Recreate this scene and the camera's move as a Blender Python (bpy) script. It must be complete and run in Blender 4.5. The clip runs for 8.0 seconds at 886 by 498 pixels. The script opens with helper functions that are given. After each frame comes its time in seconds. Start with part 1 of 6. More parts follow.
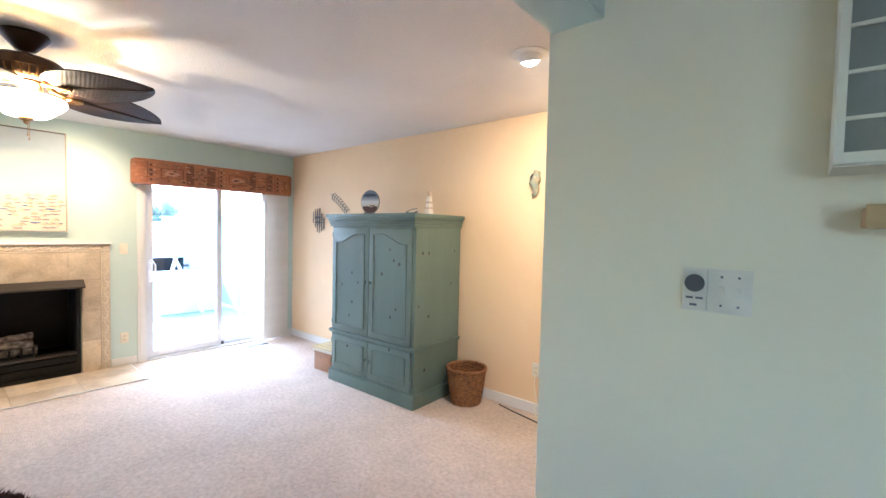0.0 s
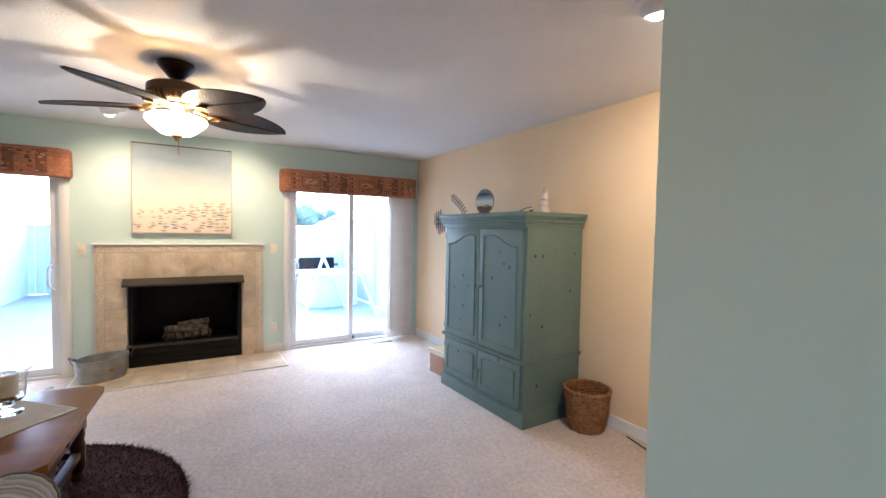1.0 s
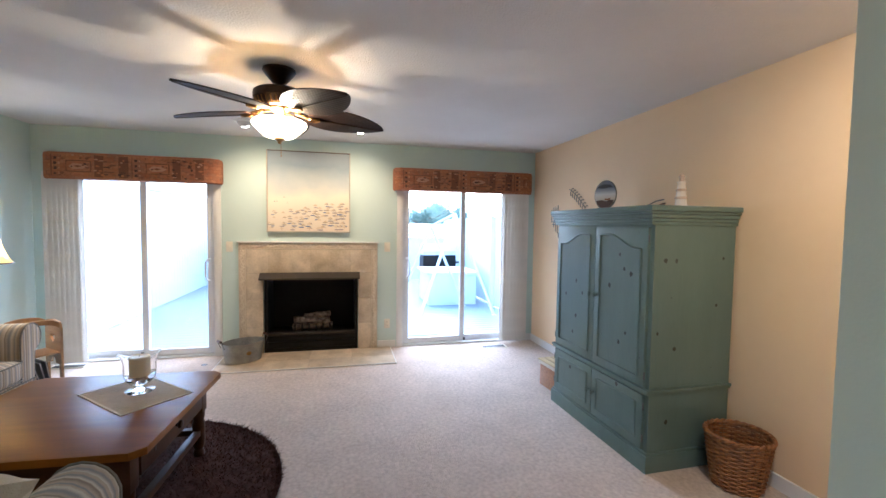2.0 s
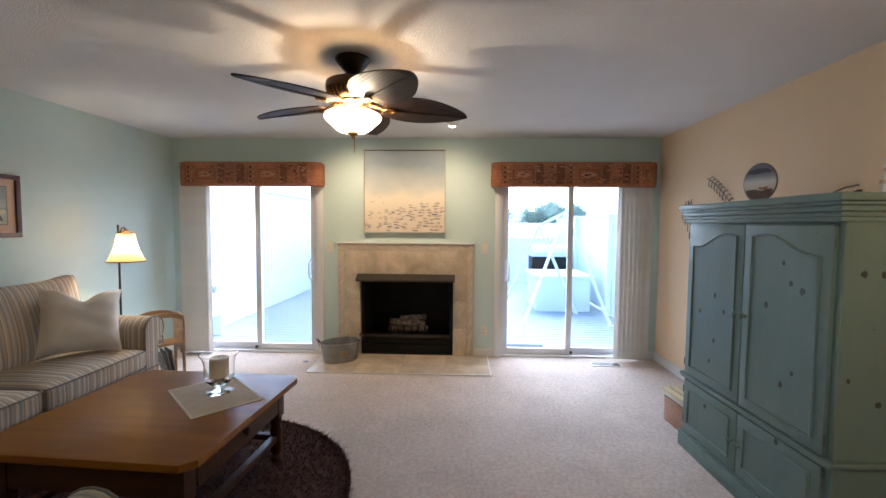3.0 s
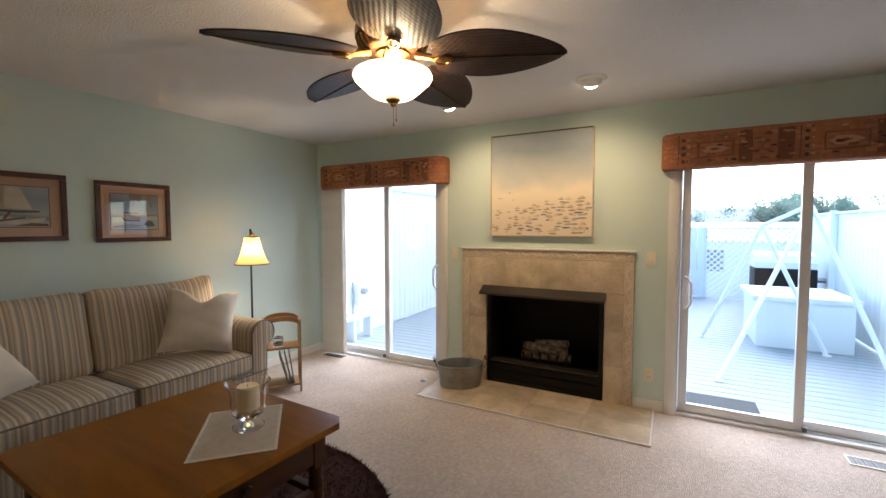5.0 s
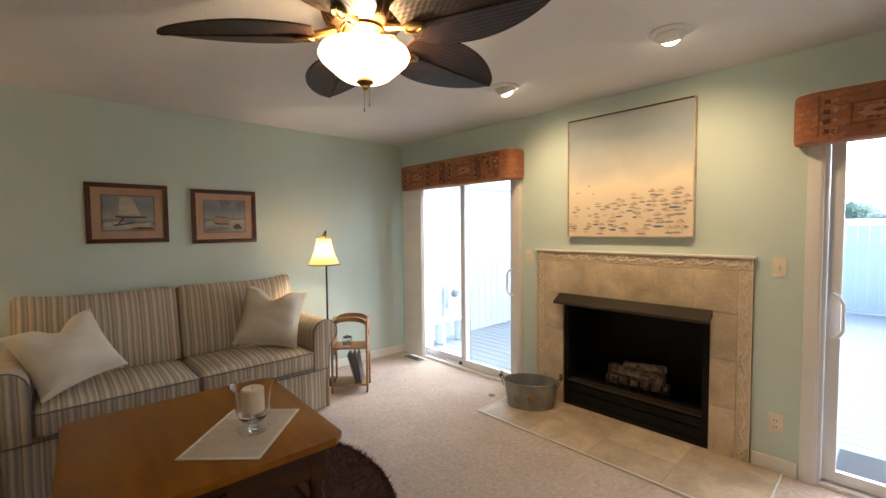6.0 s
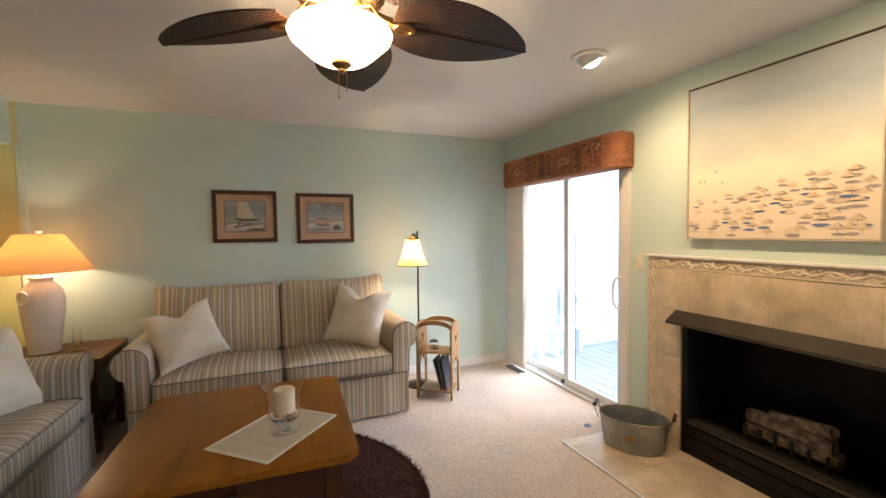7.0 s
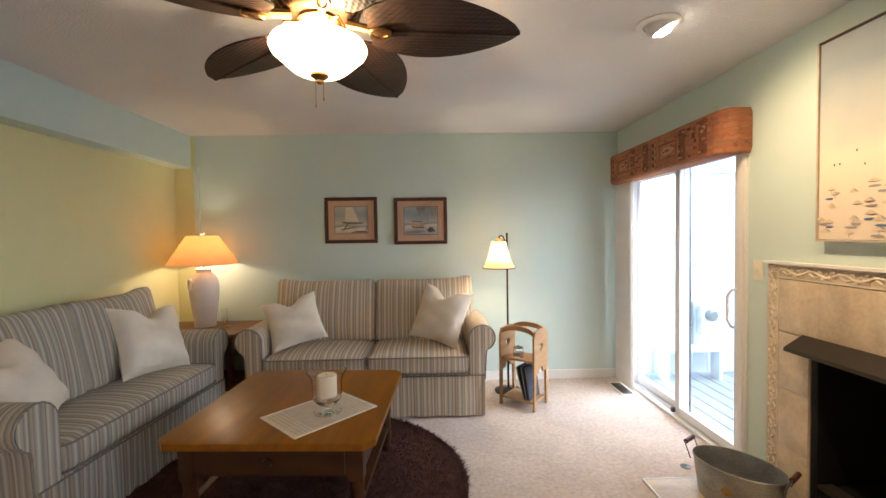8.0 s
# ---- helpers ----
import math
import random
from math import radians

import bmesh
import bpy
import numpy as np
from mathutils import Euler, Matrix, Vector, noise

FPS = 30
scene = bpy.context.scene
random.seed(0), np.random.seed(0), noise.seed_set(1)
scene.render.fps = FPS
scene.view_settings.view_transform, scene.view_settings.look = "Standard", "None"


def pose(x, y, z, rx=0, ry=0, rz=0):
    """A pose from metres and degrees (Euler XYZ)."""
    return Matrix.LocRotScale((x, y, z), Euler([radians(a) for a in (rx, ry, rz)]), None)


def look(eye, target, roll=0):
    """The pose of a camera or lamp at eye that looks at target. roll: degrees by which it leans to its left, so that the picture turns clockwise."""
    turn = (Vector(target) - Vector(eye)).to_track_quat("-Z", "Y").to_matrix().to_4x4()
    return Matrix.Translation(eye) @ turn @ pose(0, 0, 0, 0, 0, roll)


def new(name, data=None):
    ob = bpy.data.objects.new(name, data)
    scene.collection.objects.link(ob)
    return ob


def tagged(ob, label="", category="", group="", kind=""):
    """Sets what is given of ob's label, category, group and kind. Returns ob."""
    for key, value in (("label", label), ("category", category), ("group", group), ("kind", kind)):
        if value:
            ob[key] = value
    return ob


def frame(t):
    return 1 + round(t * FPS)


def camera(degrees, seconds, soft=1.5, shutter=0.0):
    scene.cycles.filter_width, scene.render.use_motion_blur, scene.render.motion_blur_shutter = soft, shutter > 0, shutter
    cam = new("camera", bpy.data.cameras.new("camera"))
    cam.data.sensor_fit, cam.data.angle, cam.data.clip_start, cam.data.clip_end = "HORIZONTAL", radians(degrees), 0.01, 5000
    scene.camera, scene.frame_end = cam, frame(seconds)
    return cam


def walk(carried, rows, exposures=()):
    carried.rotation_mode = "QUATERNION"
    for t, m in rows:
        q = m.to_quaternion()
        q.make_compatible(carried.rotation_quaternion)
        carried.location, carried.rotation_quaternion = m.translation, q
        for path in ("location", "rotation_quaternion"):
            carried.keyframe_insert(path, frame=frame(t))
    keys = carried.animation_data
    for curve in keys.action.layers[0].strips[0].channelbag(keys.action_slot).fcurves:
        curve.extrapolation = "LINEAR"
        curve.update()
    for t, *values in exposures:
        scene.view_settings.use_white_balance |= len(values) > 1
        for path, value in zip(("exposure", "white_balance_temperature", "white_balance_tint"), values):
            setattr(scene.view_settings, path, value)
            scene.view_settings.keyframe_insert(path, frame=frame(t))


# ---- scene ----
cam = camera(92.9, 8.0)
PATH = [
    (0, (-0.485, 1.671, 1.483), (-1.773, 3.199, 1.402), 1.3),
    (0.5, (-0.498, 1.811, 1.482), (-1.998, 3.13, 1.394), 1.2),
    (1, (-0.528, 2.024, 1.472), (-2.24, 3.054, 1.39), 1.0),
    (1.5, (-0.596, 2.198, 1.48), (-2.451, 2.94, 1.388), 1.0),
    (3, (-1.101, 2.598, 1.485), (-3.096, 2.519, 1.376), 0.4),
    (3.5, (-1.321, 2.665, 1.503), (-3.294, 2.358, 1.391), 0.5),
    (4, (-1.577, 2.746, 1.507), (-3.524, 2.304, 1.391), 0.3),
    (5.5, (-2.399, 3.169, 1.484), (-3.98, 1.947, 1.385), -0.3),
    (6, (-2.719, 3.309, 1.483), (-4.094, 1.859, 1.386), -0.6),
    (6.5, (-3.065, 3.355, 1.48), (-4.152, 1.678, 1.386), -0.6),
    (7, (-3.365, 3.379, 1.484), (-4.137, 1.536, 1.393), -0.8),
    (7.5, (-3.696, 3.406, 1.465), (-4.071, 1.443, 1.383), -0.8),
    (8, (-3.995, 3.472, 1.462), (-4.046, 1.474, 1.397), -0.9),
]
EXPOSURES = [(0, 3.69, 4930, 10), (0.5, 3.42, 4880, 10), (1.0, 3.17, 4800, 10), (1.5, 3.02, 4800, 10), (3.0, 2.48, 5080, 10), (3.5, 2.28, 5230, 10), (4.0, 2.14, 5400, 10),
             (5.5, 2.16, 5850, 10), (6.5, 2.63, 5980, 10), (8.0, 2.78, 5740, 10)]
walk(cam, [(t, look(eye, target, roll)) for t, eye, target, roll in PATH], EXPOSURES)

# ---- world and sun: a bright overcast sky ----
world = bpy.data.worlds.new("overcast_sky")
scene.world = world
world.use_nodes = True
wn = world.node_tree
sky = wn.nodes.new("ShaderNodeTexSky")
sky.sky_type = "NISHITA"
sky.sun_disc = False
sky.sun_elevation = radians(40)
sky.sun_rotation = radians(289)
sky.air_density, sky.dust_density, sky.ozone_density = 1.0, 1.0, 1.0
wn.links.new(sky.outputs["Color"], wn.nodes["Background"].inputs["Color"])
wn.nodes["Background"].inputs["Strength"].default_value = 0.15

sun = new("sun", bpy.data.lights.new("sun", "SUN"))
sun.data.energy, sun.data.angle, sun.data.color = 2.0, radians(100), (1.0, 0.98, 0.95)
sun.matrix_world = look((-17, 6, 15), (0, 0, 0))

FAN_X, FAN_Y = -3.609, 1.96
WARM = (1.0, 0.72, 0.42)


def point_lamp(name, place, watts, radius, colour=WARM):
    ob = new(name, bpy.data.lights.new(name, "POINT"))
    ob.data.energy, ob.data.shadow_soft_size, ob.data.color = watts, radius, colour
    ob.location = place
    return ob


def spot_lamp(name, place, target, watts, cone, colour=WARM):
    ob = new(name, bpy.data.lights.new(name, "SPOT"))
    ob.data.energy, ob.data.shadow_soft_size, ob.data.color = watts, 0.03, colour
    ob.data.spot_size, ob.data.spot_blend = radians(cone), 1.0
    ob.matrix_world = look(place, target)
    return ob


point_lamp("fan_bulb_light", (FAN_X, FAN_Y, 2.125), 3.5, 0.012)
point_lamp("floor_lamp_light", (-4.585, -0.25, 1.28), 2.2, 0.03)
point_lamp("table_lamp_light", (-1.89, -0.45, 1.33), 1.4, 0.04, (1.0, 0.72, 0.42))
spot_lamp("recessed_light_beam", (-5.11, 2.525, 2.385), (-5.86, 2.35, 1.20), 8.0, 125, (1.0, 0.64, 0.32))
spot_lamp("recessed_light_beam", (-5.14, 1.44, 2.385), (-5.86, 1.55, 1.20), 8.0, 125, (1.0, 0.64, 0.32))
spot_lamp("recessed_light_beam", (-1.68, 3.79, 2.385), (-2.0, 4.8, 1.3), 10.0, 130)

# ---- materials ----
def mat(name, c1, c2=None, scale=6.0, rough=0.6, bump=0.0, bump_scale=60.0, metal=0.0, fine=0.25, stretch=(1, 1, 1), spec=0.5, coat=0.0):
    """Two tones mixed by coarse and fine noise, with a fine relief."""
    m = bpy.data.materials.new(name)
    m.use_nodes = True
    nt = m.node_tree
    n, l = nt.nodes, nt.links
    b = n["Principled BSDF"]
    b.inputs["Roughness"].default_value = rough
    b.inputs["Metallic"].default_value = metal
    b.inputs["Specular IOR Level"].default_value = spec
    b.inputs["Coat Weight"].default_value = coat
    c2 = c2 or tuple(v * 0.85 for v in c1)
    tc = n.new("ShaderNodeTexCoord")
    mp = n.new("ShaderNodeMapping")
    mp.inputs["Scale"].default_value = stretch
    l.new(tc.outputs["Object"], mp.inputs["Vector"])
    big, small = n.new("ShaderNodeTexNoise"), n.new("ShaderNodeTexNoise")
    big.inputs["Scale"].default_value, big.inputs["Detail"].default_value = scale, 4
    small.inputs["Scale"].default_value, small.inputs["Detail"].default_value = scale * 12, 3
    for t in (big, small):
        l.new(mp.outputs["Vector"], t.inputs["Vector"])
    mix = n.new("ShaderNodeMath")
    mix.operation = "MULTIPLY_ADD"
    l.new(small.outputs["Fac"], mix.inputs[0])
    mix.inputs[1].default_value = fine
    sub = n.new("ShaderNodeMath")
    sub.operation = "SUBTRACT"
    l.new(big.outputs["Fac"], sub.inputs[0])
    sub.inputs[1].default_value = fine / 2
    l.new(sub.outputs[0], mix.inputs[2])
    ramp = n.new("ShaderNodeMapRange")
    ramp.inputs["From Min"].default_value, ramp.inputs["From Max"].default_value = 0.3, 0.7
    l.new(mix.outputs[0], ramp.inputs["Value"])
    col = n.new("ShaderNodeMix")
    col.data_type = "RGBA"
    col.inputs["A"].default_value, col.inputs["B"].default_value = (*c1, 1), (*c2, 1)
    l.new(ramp.outputs["Result"], col.inputs["Factor"])
    l.new(col.outputs["Result"], b.inputs["Base Color"])
    if bump:
        bn = n.new("ShaderNodeTexNoise")
        bn.inputs["Scale"].default_value, bn.inputs["Detail"].default_value = bump_scale, 4
        l.new(mp.outputs["Vector"], bn.inputs["Vector"])
        bp = n.new("ShaderNodeBump")
        bp.inputs["Strength"].default_value, bp.inputs["Distance"].default_value = bump, 0.01
        l.new(bn.outputs["Fac"], bp.inputs["Height"])
        l.new(bp.outputs["Normal"], b.inputs["Normal"])
    return m


def glow(name, colour, strength):
    m = bpy.data.materials.new(name)
    m.use_nodes = True
    b = m.node_tree.nodes["Principled BSDF"]
    b.inputs["Base Color"].default_value = (*colour, 1)
    b.inputs["Emission Color"].default_value = (*colour, 1)
    b.inputs["Emission Strength"].default_value = strength
    return m


def glass(name, tint=(1, 1, 1), rough=0.0, ior=1.45):
    m = bpy.data.materials.new(name)
    m.use_nodes = True
    b = m.node_tree.nodes["Principled BSDF"]
    b.inputs["Base Color"].default_value = (*tint, 1)
    b.inputs["Roughness"].default_value = rough
    b.inputs["Transmission Weight"].default_value = 1.0
    b.inputs["IOR"].default_value = ior
    return m


# pier paint: mint pushed to cream yellow, warm kitchen light put into the colour
WARM_LIT_MINT = mat("warm_lit_mint_paint", (0.84, 0.79, 0.58), (0.81, 0.76, 0.55), 1.2, 0.75, 0.05, 160)
MINT = mat("mint_wall_paint", (0.59, 0.70, 0.65), (0.56, 0.67, 0.62), 1.2, 0.75, 0.12, 160)
PEACH = mat("peach_wall_paint", (0.82, 0.62, 0.38), (0.78, 0.58, 0.35), 1.2, 0.75, 0.12, 160)
YELLOW = mat("yellow_wall_paint", (0.68, 0.66, 0.36), (0.65, 0.63, 0.33), 1.2, 0.75, 0.12, 160)
CEILING = mat("stippled_ceiling_paint", (0.73, 0.71, 0.69), (0.69, 0.67, 0.65), 2.0, 0.85, 0.5, 90)
WHITE = mat("white_gloss_trim", (0.80, 0.79, 0.76), (0.74, 0.73, 0.70), 2.0, 0.35, 0.03, 40)
OCHRE = mat("ochre_varnished_edge", (0.46, 0.33, 0.14), (0.40, 0.28, 0.11), 8, 0.4, stretch=(0.5, 4, 4))
CREAM_GREEN = mat("cream_cabinet_paint", (0.72, 0.70, 0.56), (0.68, 0.66, 0.52), 3.0, 0.4)
VINYL = mat("white_vinyl_frame", (0.78, 0.79, 0.80), (0.72, 0.73, 0.74), 3.0, 0.4)
CARPET = mat("beige_carpet", (0.65, 0.555, 0.48), (0.50, 0.42, 0.355), 40.0, 0.95, 0.8, 130, fine=1.0, spec=0.1)
TRAVERTINE = mat("travertine_tile", (0.70, 0.585, 0.425), (0.52, 0.415, 0.28), 4.0, 0.38, 0.05, 30, fine=0.5)
RELIEF = mat("cast_stone_border", (0.67, 0.565, 0.415), (0.57, 0.475, 0.345), 20.0, 0.6, 0.1, 120)
GROUT = mat("pale_grout", (0.34, 0.27, 0.18), None, 20, 0.9)
BLACK = mat("black_firebox_metal", (0.006, 0.006, 0.006), (0.010, 0.009, 0.008), 8, 0.5, 0.05, 80, spec=0.2)
SCROLL = mat("cast_stone_scroll", (0.74, 0.65, 0.50), (0.66, 0.57, 0.43), 20.0, 0.6, 0.1, 120)
HOOD = mat("dark_bronze_hood", (0.06, 0.05, 0.04), (0.045, 0.038, 0.03), 8, 0.4, metal=0.5)
PANE = glass("window_glass")
ARMOIRE = mat("teal_distressed_paint", (0.130, 0.185, 0.160), (0.102, 0.153, 0.132), 5, 0.42, 0.06, 30, stretch=(1, 1, 0.25))


def rings_of(m):
    nt = m.node_tree
    return nt.nodes, nt.links, nt.nodes["Principled BSDF"]


def striped(name, axis, tone=(1.0, 1.0, 1.0)):
    """Woven ticking: cream, tan and slate stripes along one axis of the piece."""
    m = mat(name, (0.5, 0.5, 0.5), None, 30, 0.9, 0.35, 500, spec=0.15)
    n, l, b = rings_of(m)
    tc = n.new("ShaderNodeTexCoord")
    sep = n.new("ShaderNodeSeparateXYZ")
    l.new(tc.outputs["Object"], sep.inputs[0])
    wob = n.new("ShaderNodeTexNoise")
    wob.inputs["Scale"].default_value = 5.0
    l.new(tc.outputs["Object"], wob.inputs["Vector"])
    add = n.new("ShaderNodeMath")
    add.operation = "MULTIPLY_ADD"
    l.new(wob.outputs["Fac"], add.inputs[0])
    add.inputs[1].default_value = 0.012
    l.new(sep.outputs[axis], add.inputs[2])
    mul = n.new("ShaderNodeMath")
    mul.operation = "MULTIPLY"
    l.new(add.outputs[0], mul.inputs[0])
    mul.inputs[1].default_value = 1 / 0.165
    fr = n.new("ShaderNodeMath")
    fr.operation = "FRACT"
    l.new(mul.outputs[0], fr.inputs[0])
    ramp = n.new("ShaderNodeValToRGB")
    ramp.color_ramp.interpolation = "EASE"
    cream, tan, slate, brown = (0.70, 0.60, 0.45, 1), (0.54, 0.435, 0.31, 1), (0.33, 0.31, 0.28, 1), (0.33, 0.26, 0.19, 1)
    # tone scales every stripe, used for the shaded copy of the cloth
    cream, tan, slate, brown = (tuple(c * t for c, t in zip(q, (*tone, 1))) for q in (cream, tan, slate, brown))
    stops = ((0.0, cream), (0.10, slate), (0.16, tan), (0.26, cream), (0.30, brown), (0.34, tan), (0.44, slate),
             (0.54, cream), (0.60, tan), (0.64, slate), (0.68, tan), (0.78, brown), (0.82, cream), (0.90, slate), (0.95, tan))
    els = ramp.color_ramp.elements
    els[0].position, els[0].color = 0.0, cream
    els[1].position, els[1].color = stops[1]
    for p, c in stops[2:]:
        els.new(p).color = c
    l.new(fr.outputs[0], ramp.inputs["Fac"])
    weave = n.new("ShaderNodeTexNoise")
    weave.inputs["Scale"].default_value = 350.0
    l.new(tc.outputs["Object"], weave.inputs["Vector"])
    mr = n.new("ShaderNodeMapRange")
    mr.inputs["To Min"].default_value, mr.inputs["To Max"].default_value = 0.75, 1.2
    l.new(weave.outputs["Fac"], mr.inputs["Value"])
    mx = n.new("ShaderNodeMix")
    mx.data_type, mx.blend_type = "RGBA", "MULTIPLY"
    mx.inputs["Factor"].default_value = 1.0
    l.new(ramp.outputs["Color"], mx.inputs["A"])
    l.new(mr.outputs["Result"], mx.inputs["B"])
    l.new(mx.outputs["Result"], b.inputs["Base Color"])
    return m


def spotted(m, scale, size, colour, amount=0.75):
    """Adds sparse dark spots (knots, motifs) to a material."""
    n, l, b = rings_of(m)
    old = b.inputs["Base Color"].links[0].from_socket
    tc = n.new("ShaderNodeTexCoord")
    vo = n.new("ShaderNodeTexVoronoi")
    vo.inputs["Scale"].default_value = scale
    l.new(tc.outputs["Object"], vo.inputs["Vector"])
    ns = n.new("ShaderNodeTexNoise")
    ns.inputs["Scale"].default_value = scale * 5
    l.new(tc.outputs["Object"], ns.inputs["Vector"])
    ad = n.new("ShaderNodeMath")
    ad.operation = "MULTIPLY_ADD"
    l.new(ns.outputs["Fac"], ad.inputs[0])
    ad.inputs[1].default_value = size * 0.9
    l.new(vo.outputs["Distance"], ad.inputs[2])
    mr = n.new("ShaderNodeMapRange")
    mr.inputs["From Min"].default_value, mr.inputs["From Max"].default_value = size * 1.2, size * 1.5
    mr.inputs["To Min"].default_value, mr.inputs["To Max"].default_value = amount, 0.0
    l.new(ad.outputs[0], mr.inputs["Value"])
    mx = n.new("ShaderNodeMix")
    mx.data_type = "RGBA"
    mx.inputs["B"].default_value = (*colour, 1)
    l.new(mr.outputs["Result"], mx.inputs["Factor"])
    l.new(old, mx.inputs["A"])
    l.new(mx.outputs["Result"], b.inputs["Base Color"])
    return m


def blocks(m, scale, c1, c2, mortar, axes=("Y", "Z"), offset=0.35, amount=0.8):
    """Tapestry blocks: overlays an irregular brick layout of motif colours."""
    n, l, b = rings_of(m)
    old = b.inputs["Base Color"].links[0].from_socket
    tc = n.new("ShaderNodeTexCoord")
    sep, com = n.new("ShaderNodeSeparateXYZ"), n.new("ShaderNodeCombineXYZ")
    l.new(tc.outputs["Object"], sep.inputs[0])
    l.new(sep.outputs[axes[0]], com.inputs[0])
    l.new(sep.outputs[axes[1]], com.inputs[1])
    nz = n.new("ShaderNodeTexNoise")
    nz.inputs["Scale"].default_value, nz.inputs["Detail"].default_value = 26, 6
    l.new(tc.outputs["Object"], nz.inputs["Vector"])
    mixv = n.new("ShaderNodeMix")
    mixv.data_type = "VECTOR"
    mixv.inputs["Factor"].default_value = 0.06
    l.new(com.outputs[0], mixv.inputs["A"])
    l.new(nz.outputs["Color"], mixv.inputs["B"])
    br = n.new("ShaderNodeTexBrick")
    br.inputs["Scale"].default_value = scale
    br.inputs["Color1"].default_value, br.inputs["Color2"].default_value, br.inputs["Mortar"].default_value = (*c1, 1), (*c2, 1), (*mortar, 1)
    br.inputs["Mortar Size"].default_value = 0.03
    br.offset = offset
    l.new(mixv.outputs["Result"], br.inputs["Vector"])
    th = n.new("ShaderNodeMapRange")
    th.inputs["From Min"].default_value, th.inputs["From Max"].default_value = 0.42, 0.6
    th.inputs["To Min"].default_value, th.inputs["To Max"].default_value = 0.1, amount
    l.new(nz.outputs["Fac"], th.inputs["Value"])
    mx = n.new("ShaderNodeMix")
    mx.data_type = "RGBA"
    l.new(th.outputs["Result"], mx.inputs["Factor"])
    l.new(old, mx.inputs["A"])
    l.new(br.outputs["Color"], mx.inputs["B"])
    l.new(mx.outputs["Result"], b.inputs["Base Color"])
    return m


def ramp_z(name, stops, z0, z1, rough=0.8, streak=0.06):
    """A painted gradient from z0 to z1 with soft brush streaks."""
    m = mat(name, (0.5, 0.5, 0.5), None, 10, rough, 0.15, 300)
    n, l, b = rings_of(m)
    tc = n.new("ShaderNodeTexCoord")
    sep = n.new("ShaderNodeSeparateXYZ")
    l.new(tc.outputs["Object"], sep.inputs[0])
    nz = n.new("ShaderNodeTexNoise")
    nz.inputs["Scale"].default_value, nz.inputs["Detail"].default_value = 4, 5
    l.new(tc.outputs["Object"], nz.inputs["Vector"])
    mr = n.new("ShaderNodeMapRange")
    mr.inputs["From Min"].default_value, mr.inputs["From Max"].default_value = z0, z1
    l.new(sep.outputs["Z"], mr.inputs["Value"])
    ad = n.new("ShaderNodeMath")
    ad.operation = "MULTIPLY_ADD"
    l.new(nz.outputs["Fac"], ad.inputs[0])
    ad.inputs[1].default_value = streak * 4
    off = n.new("ShaderNodeMath")
    off.operation = "SUBTRACT"
    l.new(mr.outputs["Result"], off.inputs[0])
    off.inputs[1].default_value = streak * 2
    l.new(off.outputs[0], ad.inputs[2])
    rp = n.new("ShaderNodeValToRGB")
    els = rp.color_ramp.elements
    els[0].position, els[0].color = stops[0][0], (*stops[0][1], 1)
    els[1].position, els[1].color = stops[1][0], (*stops[1][1], 1)
    for p, c in stops[2:]:
        els.new(p).color = (*c, 1)
    l.new(ad.outputs[0], rp.inputs["Fac"])
    l.new(rp.outputs["Color"], b.inputs["Base Color"])
    return m


def by_piece(m, low, high):
    """Gives each piece that wears the material a tone of its own."""
    n, l, b = rings_of(m)
    old = b.inputs["Base Color"].links[0].from_socket
    info = n.new("ShaderNodeObjectInfo")
    mr = n.new("ShaderNodeMapRange")
    mr.inputs["To Min"].default_value, mr.inputs["To Max"].default_value = low, high
    l.new(info.outputs["Random"], mr.inputs["Value"])
    mx = n.new("ShaderNodeMix")
    mx.data_type, mx.blend_type = "RGBA", "MULTIPLY"
    mx.inputs["Factor"].default_value = 1.0
    l.new(old, mx.inputs["A"])
    l.new(mr.outputs["Result"], mx.inputs["B"])
    l.new(mx.outputs["Result"], b.inputs["Base Color"])
    return m


def mottled(m, scale, low, high):
    """Broad wear and brushing marks over a material's own grain."""
    n, l, b = rings_of(m)
    old = b.inputs["Base Color"].links[0].from_socket
    tc, nz, mr, mx = n.new("ShaderNodeTexCoord"), n.new("ShaderNodeTexNoise"), n.new("ShaderNodeMapRange"), n.new("ShaderNodeMix")
    nz.inputs["Scale"].default_value, nz.inputs["Detail"].default_value, nz.inputs["Distortion"].default_value = scale, 6, 0.6
    l.new(tc.outputs["Object"], nz.inputs["Vector"])
    mr.inputs["From Min"].default_value, mr.inputs["From Max"].default_value = 0.35, 0.65
    mr.inputs["To Min"].default_value, mr.inputs["To Max"].default_value = low, high
    l.new(nz.outputs["Fac"], mr.inputs["Value"])
    mx.data_type, mx.blend_type = "RGBA", "MULTIPLY"
    mx.inputs["Factor"].default_value = 1.0
    l.new(old, mx.inputs["A"])
    l.new(mr.outputs["Result"], mx.inputs["B"])
    l.new(mx.outputs["Result"], b.inputs["Base Color"])
    return m


def insect_screen(name):
    """Fine grey mesh: lets most light straight through."""
    m = mat(name, (0.10, 0.12, 0.13), None, 40, 0.6)
    n, l, b = rings_of(m)
    tr, ms = n.new("ShaderNodeBsdfTransparent"), n.new("ShaderNodeMixShader")
    ms.inputs["Fac"].default_value = 0.76
    l.new(b.outputs[0], ms.inputs[1])
    l.new(tr.outputs[0], ms.inputs[2])
    l.new(ms.outputs[0], n["Material Output"].inputs["Surface"])
    return m


